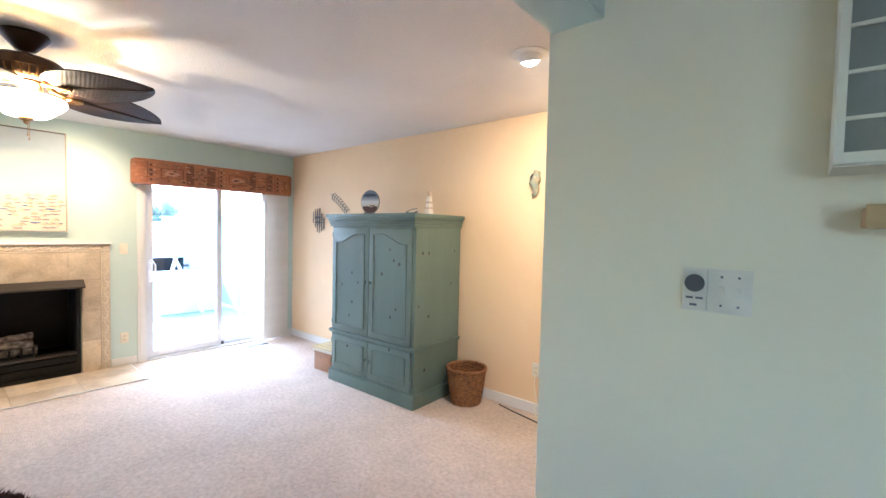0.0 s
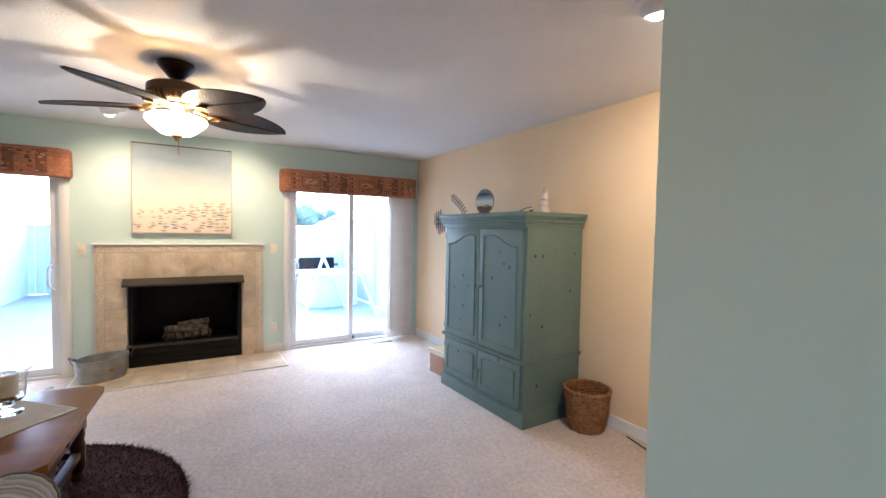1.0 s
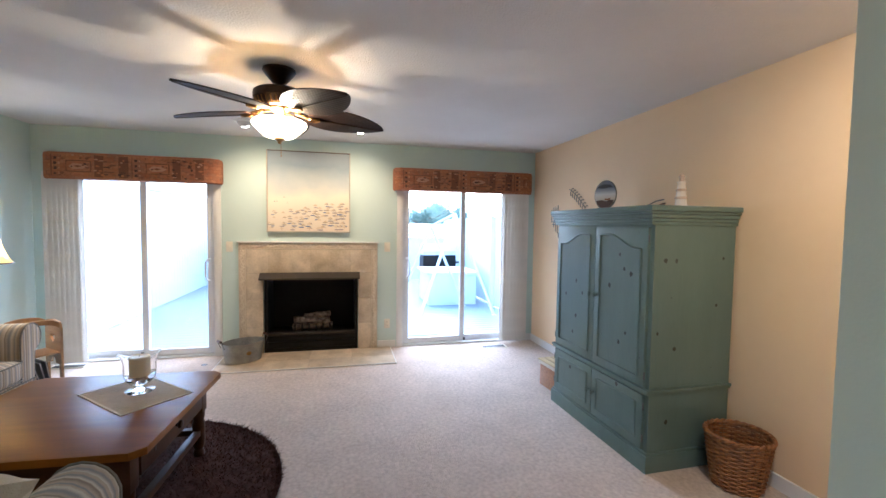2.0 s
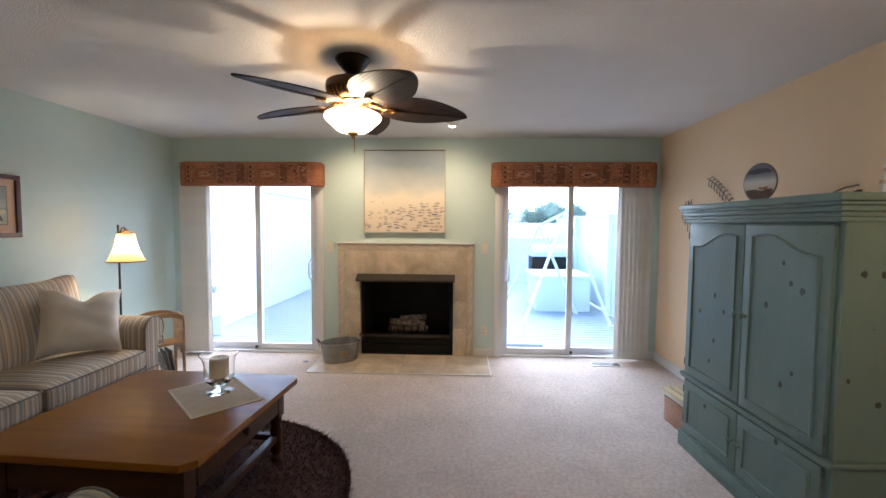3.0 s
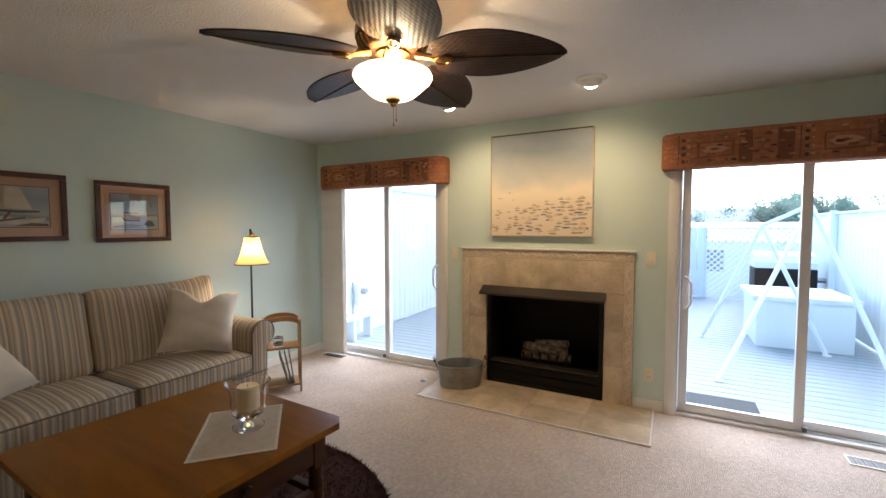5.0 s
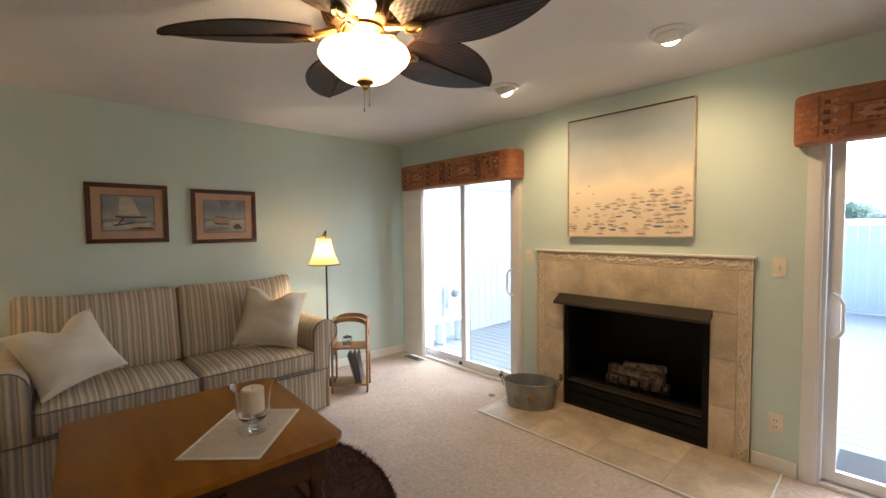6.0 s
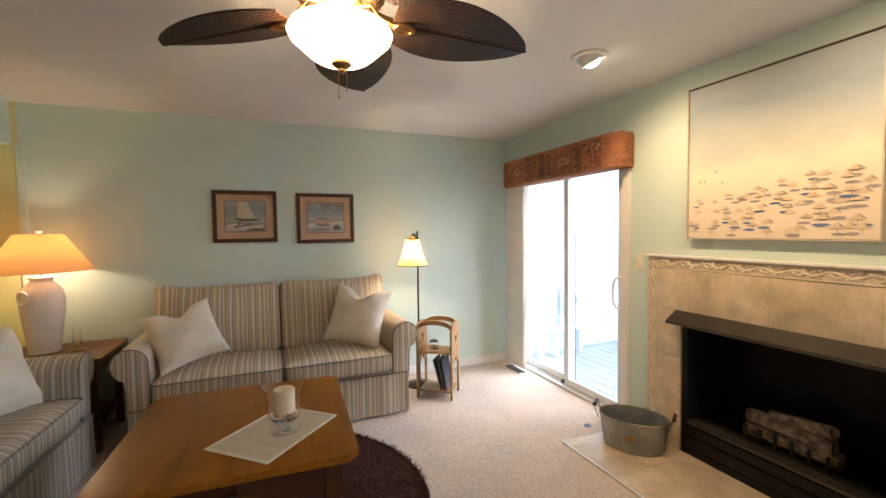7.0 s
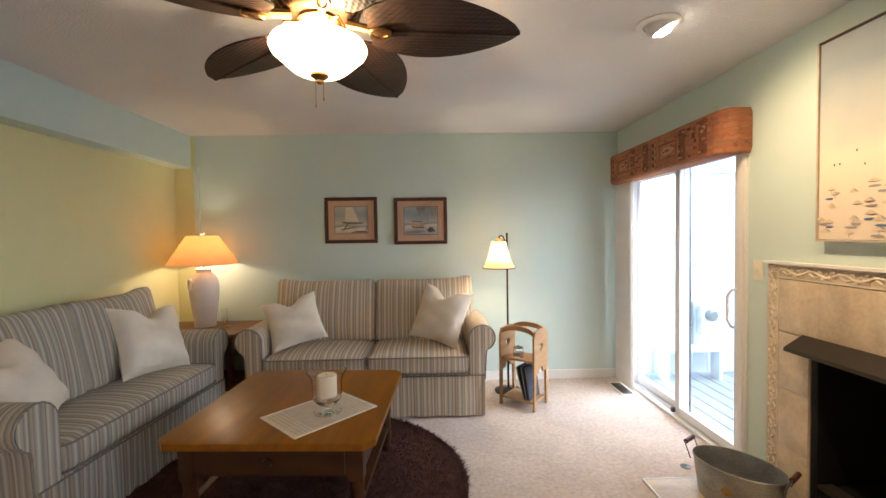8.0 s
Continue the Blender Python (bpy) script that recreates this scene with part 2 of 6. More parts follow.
def shade_cloth(name, colour, through_light=0.6):
    m = mat(name, colour, None, 8, 0.8, 0.1, 300)
    n, l, b = rings_of(m)
    tr = n.new("ShaderNodeBsdfTranslucent")
    tr.inputs["Color"].default_value = (*colour, 1)
    ms = n.new("ShaderNodeMixShader")
    ms.inputs["Fac"].default_value = through_light
    l.new(b.outputs[0], ms.inputs[1])
    l.new(tr.outputs[0], ms.inputs[2])
    l.new(ms.outputs[0], n["Material Output"].inputs["Surface"])
    return m


KNOT = mat("dark_knot", (0.022, 0.028, 0.022), (0.04, 0.045, 0.035), 60, 0.6)
mottled(CARPET, 3.0, 0.93, 1.05)
mottled(CARPET, 26.0, 0.95, 1.06)
mottled(TRAVERTINE, 6.0, 0.84, 1.10)
by_piece(TRAVERTINE, 0.80, 1.08)
SCREEN = insect_screen("grey_screen_mesh")
spotted(ARMOIRE, 9.0, 0.05, (0.04, 0.05, 0.04), 0.5)
STRIPE_X, STRIPE_Y = striped("striped_sofa_cloth", "X"), striped("striped_arm_cloth", "Y")
# same cloth dimmed and cooled: the loveseat's shade is put into its colours
SHADED_STRIPES = striped("shaded_sofa_cloth", "X", (0.76, 0.81, 0.88)), striped("shaded_arm_cloth", "Y", (0.76, 0.81, 0.88))
PIPING = mat("slate_piping", (0.22, 0.20, 0.175), None, 60, 0.9)
PILLOW = mat("cream_linen", (0.74, 0.68, 0.58), (0.66, 0.60, 0.50), 8, 0.9, 0.4, 260, spec=0.1)
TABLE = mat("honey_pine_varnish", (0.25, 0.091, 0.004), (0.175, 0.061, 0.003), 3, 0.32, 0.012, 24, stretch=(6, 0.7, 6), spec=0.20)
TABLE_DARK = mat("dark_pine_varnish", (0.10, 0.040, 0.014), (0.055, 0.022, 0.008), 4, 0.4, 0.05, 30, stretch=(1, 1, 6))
# brown pine, darkened further so the shade under the tabletop is in its colour
APRON = mat("shaded_brown_pine", (0.062, 0.022, 0.005), (0.036, 0.013, 0.003), 4, 0.45, 0.05, 30, stretch=(1, 1, 5), spec=0.25)
OAK = mat("brown_oak", (0.22, 0.10, 0.04), (0.13, 0.06, 0.025), 5, 0.45, 0.06, 40, stretch=(1, 1, 5))
GOLDEN_OAK = mat("golden_oak", (0.40, 0.235, 0.10), (0.29, 0.16, 0.065), 5, 0.45, 0.06, 40, stretch=(1, 1, 5))
MAHOGANY = mat("mahogany_frame", (0.085, 0.024, 0.012), (0.05, 0.015, 0.008), 8, 0.35, 0.04, 60)
MOUNT = mat("salmon_mount_board", (0.64, 0.42, 0.29), (0.60, 0.39, 0.27), 10, 0.9)
DARK_IRON = mat("dark_bronze", (0.035, 0.024, 0.016), (0.06, 0.035, 0.02), 20, 0.38, 0.05, 90, metal=0.8)
BRASS = mat("aged_brass", (0.42, 0.26, 0.10), (0.28, 0.16, 0.06), 25, 0.32, metal=1.0)
BLADE = mat("woven_dark_blade", (0.036, 0.017, 0.010), (0.018, 0.009, 0.006), 12, 0.55, 0.0, spec=0.3)
GALV = mat("galvanized_steel", (0.40, 0.41, 0.40), (0.25, 0.26, 0.26), 9, 0.45, 0.1, 30, metal=0.75, fine=0.6)
WICKER = mat("brown_wicker", (0.36, 0.155, 0.045), (0.12, 0.05, 0.018), 40, 0.5, 0.1, 120)
VALANCE = blocks(blocks(mat("rust_tapestry", (0.45, 0.165, 0.07), (0.29, 0.10, 0.045), 5, 0.75, 0.5, 220, spec=0.2), 3.4, (0.60, 0.31, 0.14), (0.17, 0.13, 0.11), (0.46, 0.28, 0.16), amount=0.35),
                 7.5, (0.10, 0.075, 0.07), (0.60, 0.25, 0.11), (0.06, 0.04, 0.03), offset=0.4, amount=0.30)
LID_WOOD = mat("pale_lid_wood", (0.62, 0.51, 0.28), (0.54, 0.43, 0.22), 10, 0.6, 0.05, 60, stretch=(0.5, 4, 4))
STRAW = mat("tan_straw", (0.42, 0.20, 0.065), (0.27, 0.12, 0.04), 40, 0.6, 0.1, 120)
RUG = mat("chocolate_shag", (0.078, 0.034, 0.026), (0.040, 0.018, 0.014), 40, 0.9, 0.0, spec=0.15)
CLOTH = mat("woven_table_mat", (0.60, 0.51, 0.39), (0.52, 0.43, 0.32), 20, 0.9, 0.7, 300)
HEM = mat("cream_hem", (0.74, 0.68, 0.56), None, 30, 0.9, 0.3, 300)
CANDLE = mat("cream_wax", (0.80, 0.70, 0.52), (0.76, 0.66, 0.48), 6, 0.5)
SHELL = mat("pale_shells", (0.66, 0.52, 0.40), (0.35, 0.24, 0.17), 30, 0.5)
CERAMIC = mat("white_bisque", (0.72, 0.66, 0.60), (0.66, 0.60, 0.54), 12, 0.6, 0.2, 60)
SHADE = shade_cloth("cream_shade_cloth", (0.85, 0.72, 0.45))
SHADE_BIG = shade_cloth("peach_shade_cloth", (0.88, 0.63, 0.36))
PLASTIC = mat("ivory_plastic", (0.82, 0.77, 0.63), None, 10, 0.4)
GREY_PLASTIC = mat("grey_plastic", (0.10, 0.10, 0.10), None, 10, 0.5)
SLAT = shade_cloth("white_blind_vinyl", (0.82, 0.79, 0.74), 0.35)
BLUE_BOOK = mat("navy_magazine", (0.03, 0.045, 0.075), (0.02, 0.03, 0.05), 12, 0.35)
LOG = mat("birch_log", (0.34, 0.26, 0.19), (0.035, 0.025, 0.018), 22, 0.85, 0.5, 50)
BULB = glow("lamp_glow", (1.0, 0.80, 0.52), 6.0)
BOWL = glow("lit_alabaster_glass", (1.0, 0.72, 0.36), 1.1)
# near-black, so the bowl's inside sends no bulb light up to the ceiling
BOWL_ABSORBER = mat("dark_absorbing_liner", (0.06, 0.045, 0.03), (0.05, 0.038, 0.025), 8, 0.6)
CLEAR = glass("clear_glass")
THIN = glass("thin_blown_glass", ior=1.22)
PEWTER = mat("tarnished_metal", (0.20, 0.20, 0.20), (0.10, 0.10, 0.10), 20, 0.4, metal=0.9)
SKYPAINT = ramp_z("beach_painting", ((0.0, (0.74, 0.64, 0.50)), (0.42, (0.76, 0.68, 0.53)), (0.58, (0.50, 0.52, 0.48)), (0.82, (0.31, 0.37, 0.41)), (1.0, (0.42, 0.47, 0.50))), 1.41, 2.32)
SEAPAINT = ramp_z("seascape_painting", ((0.0, (0.40, 0.40, 0.36)), (0.25, (0.56, 0.56, 0.52)), (0.36, (0.26, 0.30, 0.32)), (0.46, (0.50, 0.50, 0.46)), (0.75, (0.30, 0.36, 0.40)), (1.0, (0.44, 0.48, 0.50))), 1.46, 1.76, streak=0.12)
KILIM = {k: mat("kilim_" + k, c, None, 60, 0.85, 0.4, 260, spec=0.2) for k, c in (("umber", (0.22, 0.095, 0.055)), ("black", (0.10, 0.055, 0.045)), ("tan", (0.52, 0.28, 0.16)), ("orange", (0.46, 0.175, 0.075)))}
INK = mat("dark_paint", (0.08, 0.09, 0.10), (0.14, 0.11, 0.09), 30, 0.8)
SAND_PAINT = mat("straw_paint", (0.56, 0.43, 0.27), (0.70, 0.59, 0.43), 30, 0.8)
BLUE_PAINT = mat("blue_paint", (0.08, 0.14, 0.33), (0.16, 0.20, 0.32), 30, 0.8)
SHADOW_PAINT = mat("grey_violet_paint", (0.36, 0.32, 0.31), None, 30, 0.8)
SAIL_PAINT = mat("cream_paint", (0.62, 0.54, 0.42), (0.5, 0.42, 0.32), 20, 0.8)
DECK = mat("weathered_deck", (0.32, 0.37, 0.39), (0.25, 0.29, 0.31), 6, 0.7, 0.2, 60, stretch=(4, 0.5, 1))
FENCE = mat("white_fence_paint", (0.75, 0.80, 0.81), (0.71, 0.76, 0.77), 3, 0.6)
DOORMAT = mat("dark_rubber_mat", (0.045, 0.055, 0.060), None, 60, 0.9, 0.5, 200)
WHITE_ROOF = mat("pale_metal_roof", (0.78, 0.80, 0.80), (0.72, 0.74, 0.74), 2, 0.5)
# leaf colour lifted well above real leaves; haze and glare are painted in
LEAF = shade_cloth("hazed_foliage", (0.26, 0.36, 0.30), 0.6)
ROOFING = mat("grey_shingle", (0.34, 0.35, 0.36), (0.28, 0.29, 0.30), 4, 0.9)
BARK = mat("bark", (0.12, 0.08, 0.05), None, 10, 0.9, 0.4, 30)

# ---- building helpers ----
def box(bm, x0, x1, y0, y1, z0, z1, bevel=0.0, m=None):
    r = bmesh.ops.create_cube(bm, size=1.0)
    t = Matrix.Translation(((x0 + x1) / 2, (y0 + y1) / 2, (z0 + z1) / 2)) @ Matrix.Diagonal((abs(x1 - x0), abs(y1 - y0), abs(z1 - z0), 1))
    bmesh.ops.transform(bm, matrix=(m @ t if m else t), verts=r["verts"])
    if bevel:
        es = list({e for v in r["verts"] for e in v.link_edges})
        bmesh.ops.bevel(bm, geom=es, offset=bevel, segments=2, affect="EDGES", profile=0.7)
    return bm


def boxm(x0, x1, y0, y1, z0, z1, bevel=0.0, m=None):
    return box(bmesh.new(), x0, x1, y0, y1, z0, z1, bevel, m)


def lathe(profile, n=32, centre=(0, 0, 0), bm=None, sx=1.0, sy=1.0):
    """A turned form from (radius, height) pairs."""
    bm = bm or bmesh.new()
    rings = []
    for r, z in profile:
        if r < 1e-5:
            rings.append([bm.verts.new((centre[0], centre[1], centre[2] + z))])
        else:
            rings.append([bm.verts.new((centre[0] + sx * r * math.cos(2 * math.pi * i / n), centre[1] + sy * r * math.sin(2 * math.pi * i / n), centre[2] + z)) for i in range(n)])
    for a, b in zip(rings, rings[1:]):
        if len(a) == 1 and len(b) == 1:
            continue
        for i in range(n):
            j = (i + 1) % n
            if len(a) == 1:
                bm.faces.new((a[0], b[j], b[i]))
            elif len(b) == 1:
                bm.faces.new((a[i], a[j], b[0]))
            else:
                bm.faces.new((a[i], a[j], b[j], b[i]))
    bmesh.ops.recalc_face_normals(bm, faces=bm.faces)
    return bm


def tube(points, radius, n=8, bm=None, closed=False):
    """A round bar along points; radius may be one number or one per point."""
    bm = bm or bmesh.new()
    pts = [Vector(p) for p in points]
    rad = radius if isinstance(radius, (list, tuple)) else [radius] * len(pts)
    rings = []
    k = len(pts)
    side = None
    for i, p in enumerate(pts):
        a = pts[(i - 1) % k] if closed else pts[max(i - 1, 0)]
        b = pts[(i + 1) % k] if closed else pts[min(i + 1, k - 1)]
        d = (b - a).normalized()
        if side is None:
            side = d.orthogonal().normalized()
        side = (side - d * side.dot(d)).normalized()
        up = d.cross(side)
        rings.append([bm.verts.new(p + rad[i] * (math.cos(2 * math.pi * j / n) * side + math.sin(2 * math.pi * j / n) * up)) for j in range(n)])
    pairs = list(zip(rings, rings[1:])) + ([(rings[-1], rings[0])] if closed else [])
    for a, b in pairs:
        for j in range(n):
            bm.faces.new((a[j], a[(j + 1) % n], b[(j + 1) % n], b[j]))
    if not closed:
        bm.faces.new(rings[0][::-1])
        bm.faces.new(rings[-1])
    bmesh.ops.recalc_face_normals(bm, faces=bm.faces)
    return bm


def slab(outline, z0, z1, m=None, bevel=0.0, bm=None):
    """A flat outline of (x, y) pairs given the thickness z0 to z1."""
    bm = bm or bmesh.new()
    lo = [bm.verts.new((x, y, z0)) for x, y in outline]
    hi = [bm.verts.new((x, y, z1)) for x, y in outline]
    k = len(outline)
    fs = [bm.faces.new(lo[::-1]), bm.faces.new(hi)]
    for i in range(k):
        fs.append(bm.faces.new((lo[i], lo[(i + 1) % k], hi[(i + 1) % k], hi[i])))
    bmesh.ops.recalc_face_normals(bm, faces=fs)
    if bevel:
        bmesh.ops.bevel(bm, geom=[e for f in fs[:2] for e in f.edges], offset=bevel, segments=2, affect="EDGES", profile=0.7)
    if m:
        bmesh.ops.transform(bm, matrix=m, verts=lo + hi if not bevel else bm.verts)
    return bm


def part(name, bm, material, parent=None, label="", smooth=True):
    me = bpy.data.meshes.new(name)
    bm.normal_update()
    if smooth:
        for f in bm.faces:
            f.smooth = True
        for e in bm.edges:
            if len(e.link_faces) == 2 and e.calc_face_angle(0) > 0.6:
                e.smooth = False
    bm.to_mesh(me)
    bm.free()
    me.materials.append(material)
    ob = new(name, me)
    ob.parent = parent
    if label:
        ob["label"] = label
    return ob


def thing(name, m, label, category, group=""):
    ob = new(name)
    ob.empty_display_size = 0.1
    ob.matrix_world = m
    return tagged(ob, label, category, group)


def structure(name, bm, material, label, category, smooth=False):
    return tagged(part(name, bm, material, None, "", smooth), label, category, kind="structure")

# ---- the room's shell ----
WX, SY, NY, CZ = -5.86, -0.715, 4.80, 2.465
DOOR_L, DOOR_R, FIRE = (-0.50, 0.975), (3.055, 4.60), (1.475, 2.53)
DOOR_H, FIRE_H = 2.03, 0.93

structure("floor", boxm(-6.02, 2.1, SY - 0.12, 4.92, -0.12, 0.0), CARPET, "beige cut-pile carpet over the whole floor", "carpet")
structure("ceiling", boxm(-6.02, 2.1, SY - 0.12, 4.92, CZ, CZ + 0.12), CEILING, "white stippled ceiling with fan shadows", "ceiling")

bm = bmesh.new()
T = WX - 0.16
for y0, y1, z0, z1 in ((SY - 0.12, DOOR_L[0], 0, CZ), (*DOOR_L, DOOR_H, CZ), (DOOR_L[1], FIRE[0], 0, CZ), (*FIRE, FIRE_H, CZ),
                       (FIRE[1], DOOR_R[0], 0, CZ), (*DOOR_R, DOOR_H, CZ), (DOOR_R[1], NY + 0.12, 0, CZ)):
    box(bm, T, WX, y0, y1, z0, z1)
structure("wall_west", bm, MINT, "pale mint painted wall with fireplace and patio doors", "wall")
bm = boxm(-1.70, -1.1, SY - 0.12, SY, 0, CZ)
# unseen opening added in the kitchen stretch so sky light reaches the pier
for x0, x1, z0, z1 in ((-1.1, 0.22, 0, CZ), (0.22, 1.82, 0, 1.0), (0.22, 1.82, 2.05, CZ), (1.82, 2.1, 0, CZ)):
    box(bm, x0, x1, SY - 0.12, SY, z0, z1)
structure("wall_south_east", bm, YELLOW, "soft yellow painted wall end with an unseen opening added for daylight", "wall")
structure("wall_south", boxm(WX, -1.70, SY - 0.12, SY, 0, CZ), MINT, "pale mint painted wall behind the sofa", "wall")
structure("wall_north", boxm(WX, -1.05, NY, NY + 0.12, 0, CZ), PEACH, "peach painted wall behind the armoire", "wall")
structure("wall_yellow", boxm(-1.50, -1.29, SY, 1.62, 0, CZ), YELLOW, "soft yellow painted wall behind the loveseat", "wall")
structure("wall_pier_end", boxm(-1.19, -1.07, 3.19, NY, 0, CZ), PEACH, "peach painted return wall", "wall")
structure("wall_pier", boxm(-1.19, 2.0, 3.07, 3.19, 0, CZ), WARM_LIT_MINT, "pale mint wall, tinted for warm light, with a switch plate", "wall")
# closing wall out of view; its peach is chosen to warm the bounced light
structure("wall_east", boxm(2.0, 2.1, SY, 3.19, 0, CZ), PEACH, "unseen closing wall, peach to bounce warm light", "wall")
structure("soffit_south", boxm(-1.66, -1.502, SY, 1.60, 2.15, CZ), MINT, "pale blue-green painted soffit beam", "beam")
structure("soffit_north", boxm(-1.18, -1.0, 1.60, 3.07, 2.19, CZ), MINT, "pale blue-green painted soffit beam", "beam")
structure("soffit_link", boxm(-1.412, -1.18, 1.622, 1.72, 2.19, CZ), MINT, "pale blue-green painted soffit return", "beam")
structure("pilaster", boxm(-1.735, -1.69, SY, SY + 0.022, 0, 2.16), MINT, "narrow pale blue-green wall strip", "trim")


def baseboard(name, x0, x1, y0, y1):
    bm = boxm(x0, x1, y0, y1, 0, 0.088, 0.004)
    return structure(name, bm, WHITE, "white painted baseboard", "baseboard")


baseboard("baseboard_1", WX, -1.735, SY, SY + 0.014)
baseboard("baseboard_2", WX, WX + 0.014, SY + 0.014, DOOR_L[0] - 0.075)
baseboard("baseboard_3", WX, WX + 0.014, 1.045, 1.21)
baseboard("baseboard_4", WX, WX + 0.014, 2.765, 2.985)
baseboard("baseboard_5", WX, WX + 0.014, 4.67, NY - 0.014)
baseboard("baseboard_6", WX, -1.19, NY - 0.014, NY)
baseboard("baseboard_7", -1.514, -1.50, SY, 1.60)

# ---- fireplace ----
def fireplace():
    f = thing("fireplace", pose(WX, 0, 0), "travertine tiled gas fireplace with carved border and black firebox", "fireplace")
    bm = bmesh.new()
    for y0, y1, z0, z1 in ((1.212, 1.470, 0, 1.282), (2.535, 2.760, 0, 1.282), (1.470, 2.535, 0.93, 1.282)):
        box(bm, 0.0, 0.014, y0, y1, z0, z1)
    part("mortar_bed", bm, GROUT, f, smooth=False)
    part("cap_strip", boxm(0, 0.045, 1.200, 2.772, 1.282, 1.296, 0.003), WHITE, f, "thin white cap strip")
    for y0, y1, z0, z1 in ((1.288, 1.468, 0.004, 0.3165), (1.288, 1.468, 0.3185, 0.6265), (1.288, 1.468, 0.6285, 0.926),
                           (2.537, 2.682, 0.004, 0.3165), (2.537, 2.682, 0.3185, 0.6265), (2.537, 2.682, 0.6285, 0.926),
                           (1.288, 1.5195, 0.930, 1.203), (1.5205, 1.9795, 0.930, 1.203), (1.9805, 2.4395, 0.930, 1.203), (2.4405, 2.682, 0.930, 1.203)):
        part("tile", boxm(0.010, 0.026, y0, y1, z0, z1, 0.0012), TRAVERTINE, f)
    # one carved border piece, 0.148 long and 0.072 wide, lying along y
    plain, bm = boxm(0.0, 0.024, -0.0745, 0.0745, -0.036, 0.036, 0.002), bmesh.new()
    for s in (-1, 1):
        box(bm, 0.022, 0.027, -0.0745, 0.0745, s * 0.033 - 0.003, s * 0.033 + 0.003, 0.001)
    wave = [(0.026, -0.0745 + 0.149 * i / 16, 0.012 * math.sin(2 * math.pi * i / 16)) for i in range(17)]
    # acanthus leaves curling off the stem on both sides
    for y, z, turn, ln in ((-0.058, 0.010, 50, 0.017), (-0.040, -0.006, -35, 0.020), (-0.026, 0.020, 25, 0.015), (-0.012, -0.014, 30, 0.018),
                           (0.004, 0.012, -40, 0.018), (0.020, -0.021, -20, 0.015), (0.036, 0.006, 40, 0.020), (0.054, -0.011, -50, 0.017), (0.066, 0.016, 15, 0.012)):
        r = bmesh.ops.create_icosphere(bm, subdivisions=1, radius=1.0)
        bmesh.ops.transform(bm, matrix=Matrix.Translation((0.024, y, z)) @ Matrix.Rotation(radians(turn), 4, "X") @ Matrix.Diagonal((0.010, ln, 0.0065, 1)), verts=r["verts"])
    first = part("border_tile", plain, RELIEF, f, "carved scroll border tile")
    me = first.data
    tube(wave, 0.0065, 6, bm)
    scroll = part("scroll", bm, SCROLL, first, "raised pale scroll relief")
    step = (2.684 - 1.286) / 9
    along = [pose(0, 1.286 + step * (i + 0.5), 1.244) @ Matrix.Diagonal((1, step / 0.150, 1, 1)) for i in range(9)]
    first.matrix_basis = along[0]
    spots = along[1:]
    for i in range(8):
        spots += [pose(0, 1.249, 1.203 - 0.075 - 0.150 * i, 90), pose(0, 2.721, 1.203 - 0.075 - 0.150 * i, 90)]
    spots += [pose(0, 1.249, 1.244, 90) @ Matrix.Diagonal((1, 0.5, 1, 1)), pose(0, 2.721, 1.244, 90) @ Matrix.Diagonal((1, 0.5, 1, 1))]
    for m in spots:
        ob = new("border_tile", me)
        ob.parent, ob.matrix_basis = f, m
        sc = new("scroll", scroll.data)
        sc.parent = ob
    # firebox: an open-fronted black box behind the wall
    bm = bmesh.new()
    y0, y1, d = FIRE[0] + 0.003, FIRE[1] - 0.003, -0.42
    box(bm, d - 0.02, d, y0, y1, 0, 0.93, 0.003)
    fb = part("firebox_back", bm, BLACK, f, "black steel firebox")
    for nm, a in (("cheek", (d, 0.018, y0, y0 + 0.035, 0.05, 0.86)), ("cheek", (d, 0.018, y1 - 0.035, y1, 0.05, 0.86)), ("lintel", (d, 0.018, y0, y1, 0.86, 0.928)), ("sole", (d, 0.016, y0, y1, 0.004, 0.05))):
        part(nm, boxm(*a, 0.003), BLACK, fb)
    part("lower_louver", boxm(-0.02, 0.014, y0 + 0.03, y1 - 0.03, 0.055, 0.125, 0.004), BLACK, fb)
    part("lower_louver", boxm(-0.02, 0.010, y0 + 0.03, y1 - 0.03, 0.135, 0.195, 0.004), BLACK, fb)
    part("ledge", boxm(-0.06, 0.016, y0 + 0.02, y1 - 0.02, 0.205, 0.225, 0.003), HOOD, fb, "bronze ledge strip")
    part("ember_bed", boxm(d, -0.03, y0 + 0.03, y1 - 0.03, 0.05, 0.215), BLACK, fb)
    # hood
    prof = [(0.0, 0.938), (0.03, 0.938), (0.125, 0.880), (0.128, 0.862), (0.110, 0.862), (0.0, 0.905)]
    part("hood", slab(prof, 1.437, 2.548, Matrix(((1, 0, 0, 0), (0, 0, 1, 0), (0, 1, 0, 0), (0, 0, 0, 1)))), HOOD, f, "dark bronze metal hood", smooth=False)
    # log set on a grate
    rnd = random.Random(3)
    for y, z, ln, r, t in ((2.0, 0.262, 0.46, 0.040, 0.01), (1.99, 0.335, 0.42, 0.040, -0.015), (2.05, 0.398, 0.30, 0.030, 0.02)):
        pts = [(-0.17 + 0.008 * math.sin(3 * i + z * 40), y - ln / 2 + ln * i / 8, z + t * (i / 8 - 0.5) + 0.006 * rnd.random()) for i in range(9)]
        part("log", tube(pts, [r * rnd.uniform(0.88, 1.1) for _ in pts], 10), LOG, f, "pale birch-look ceramic log")
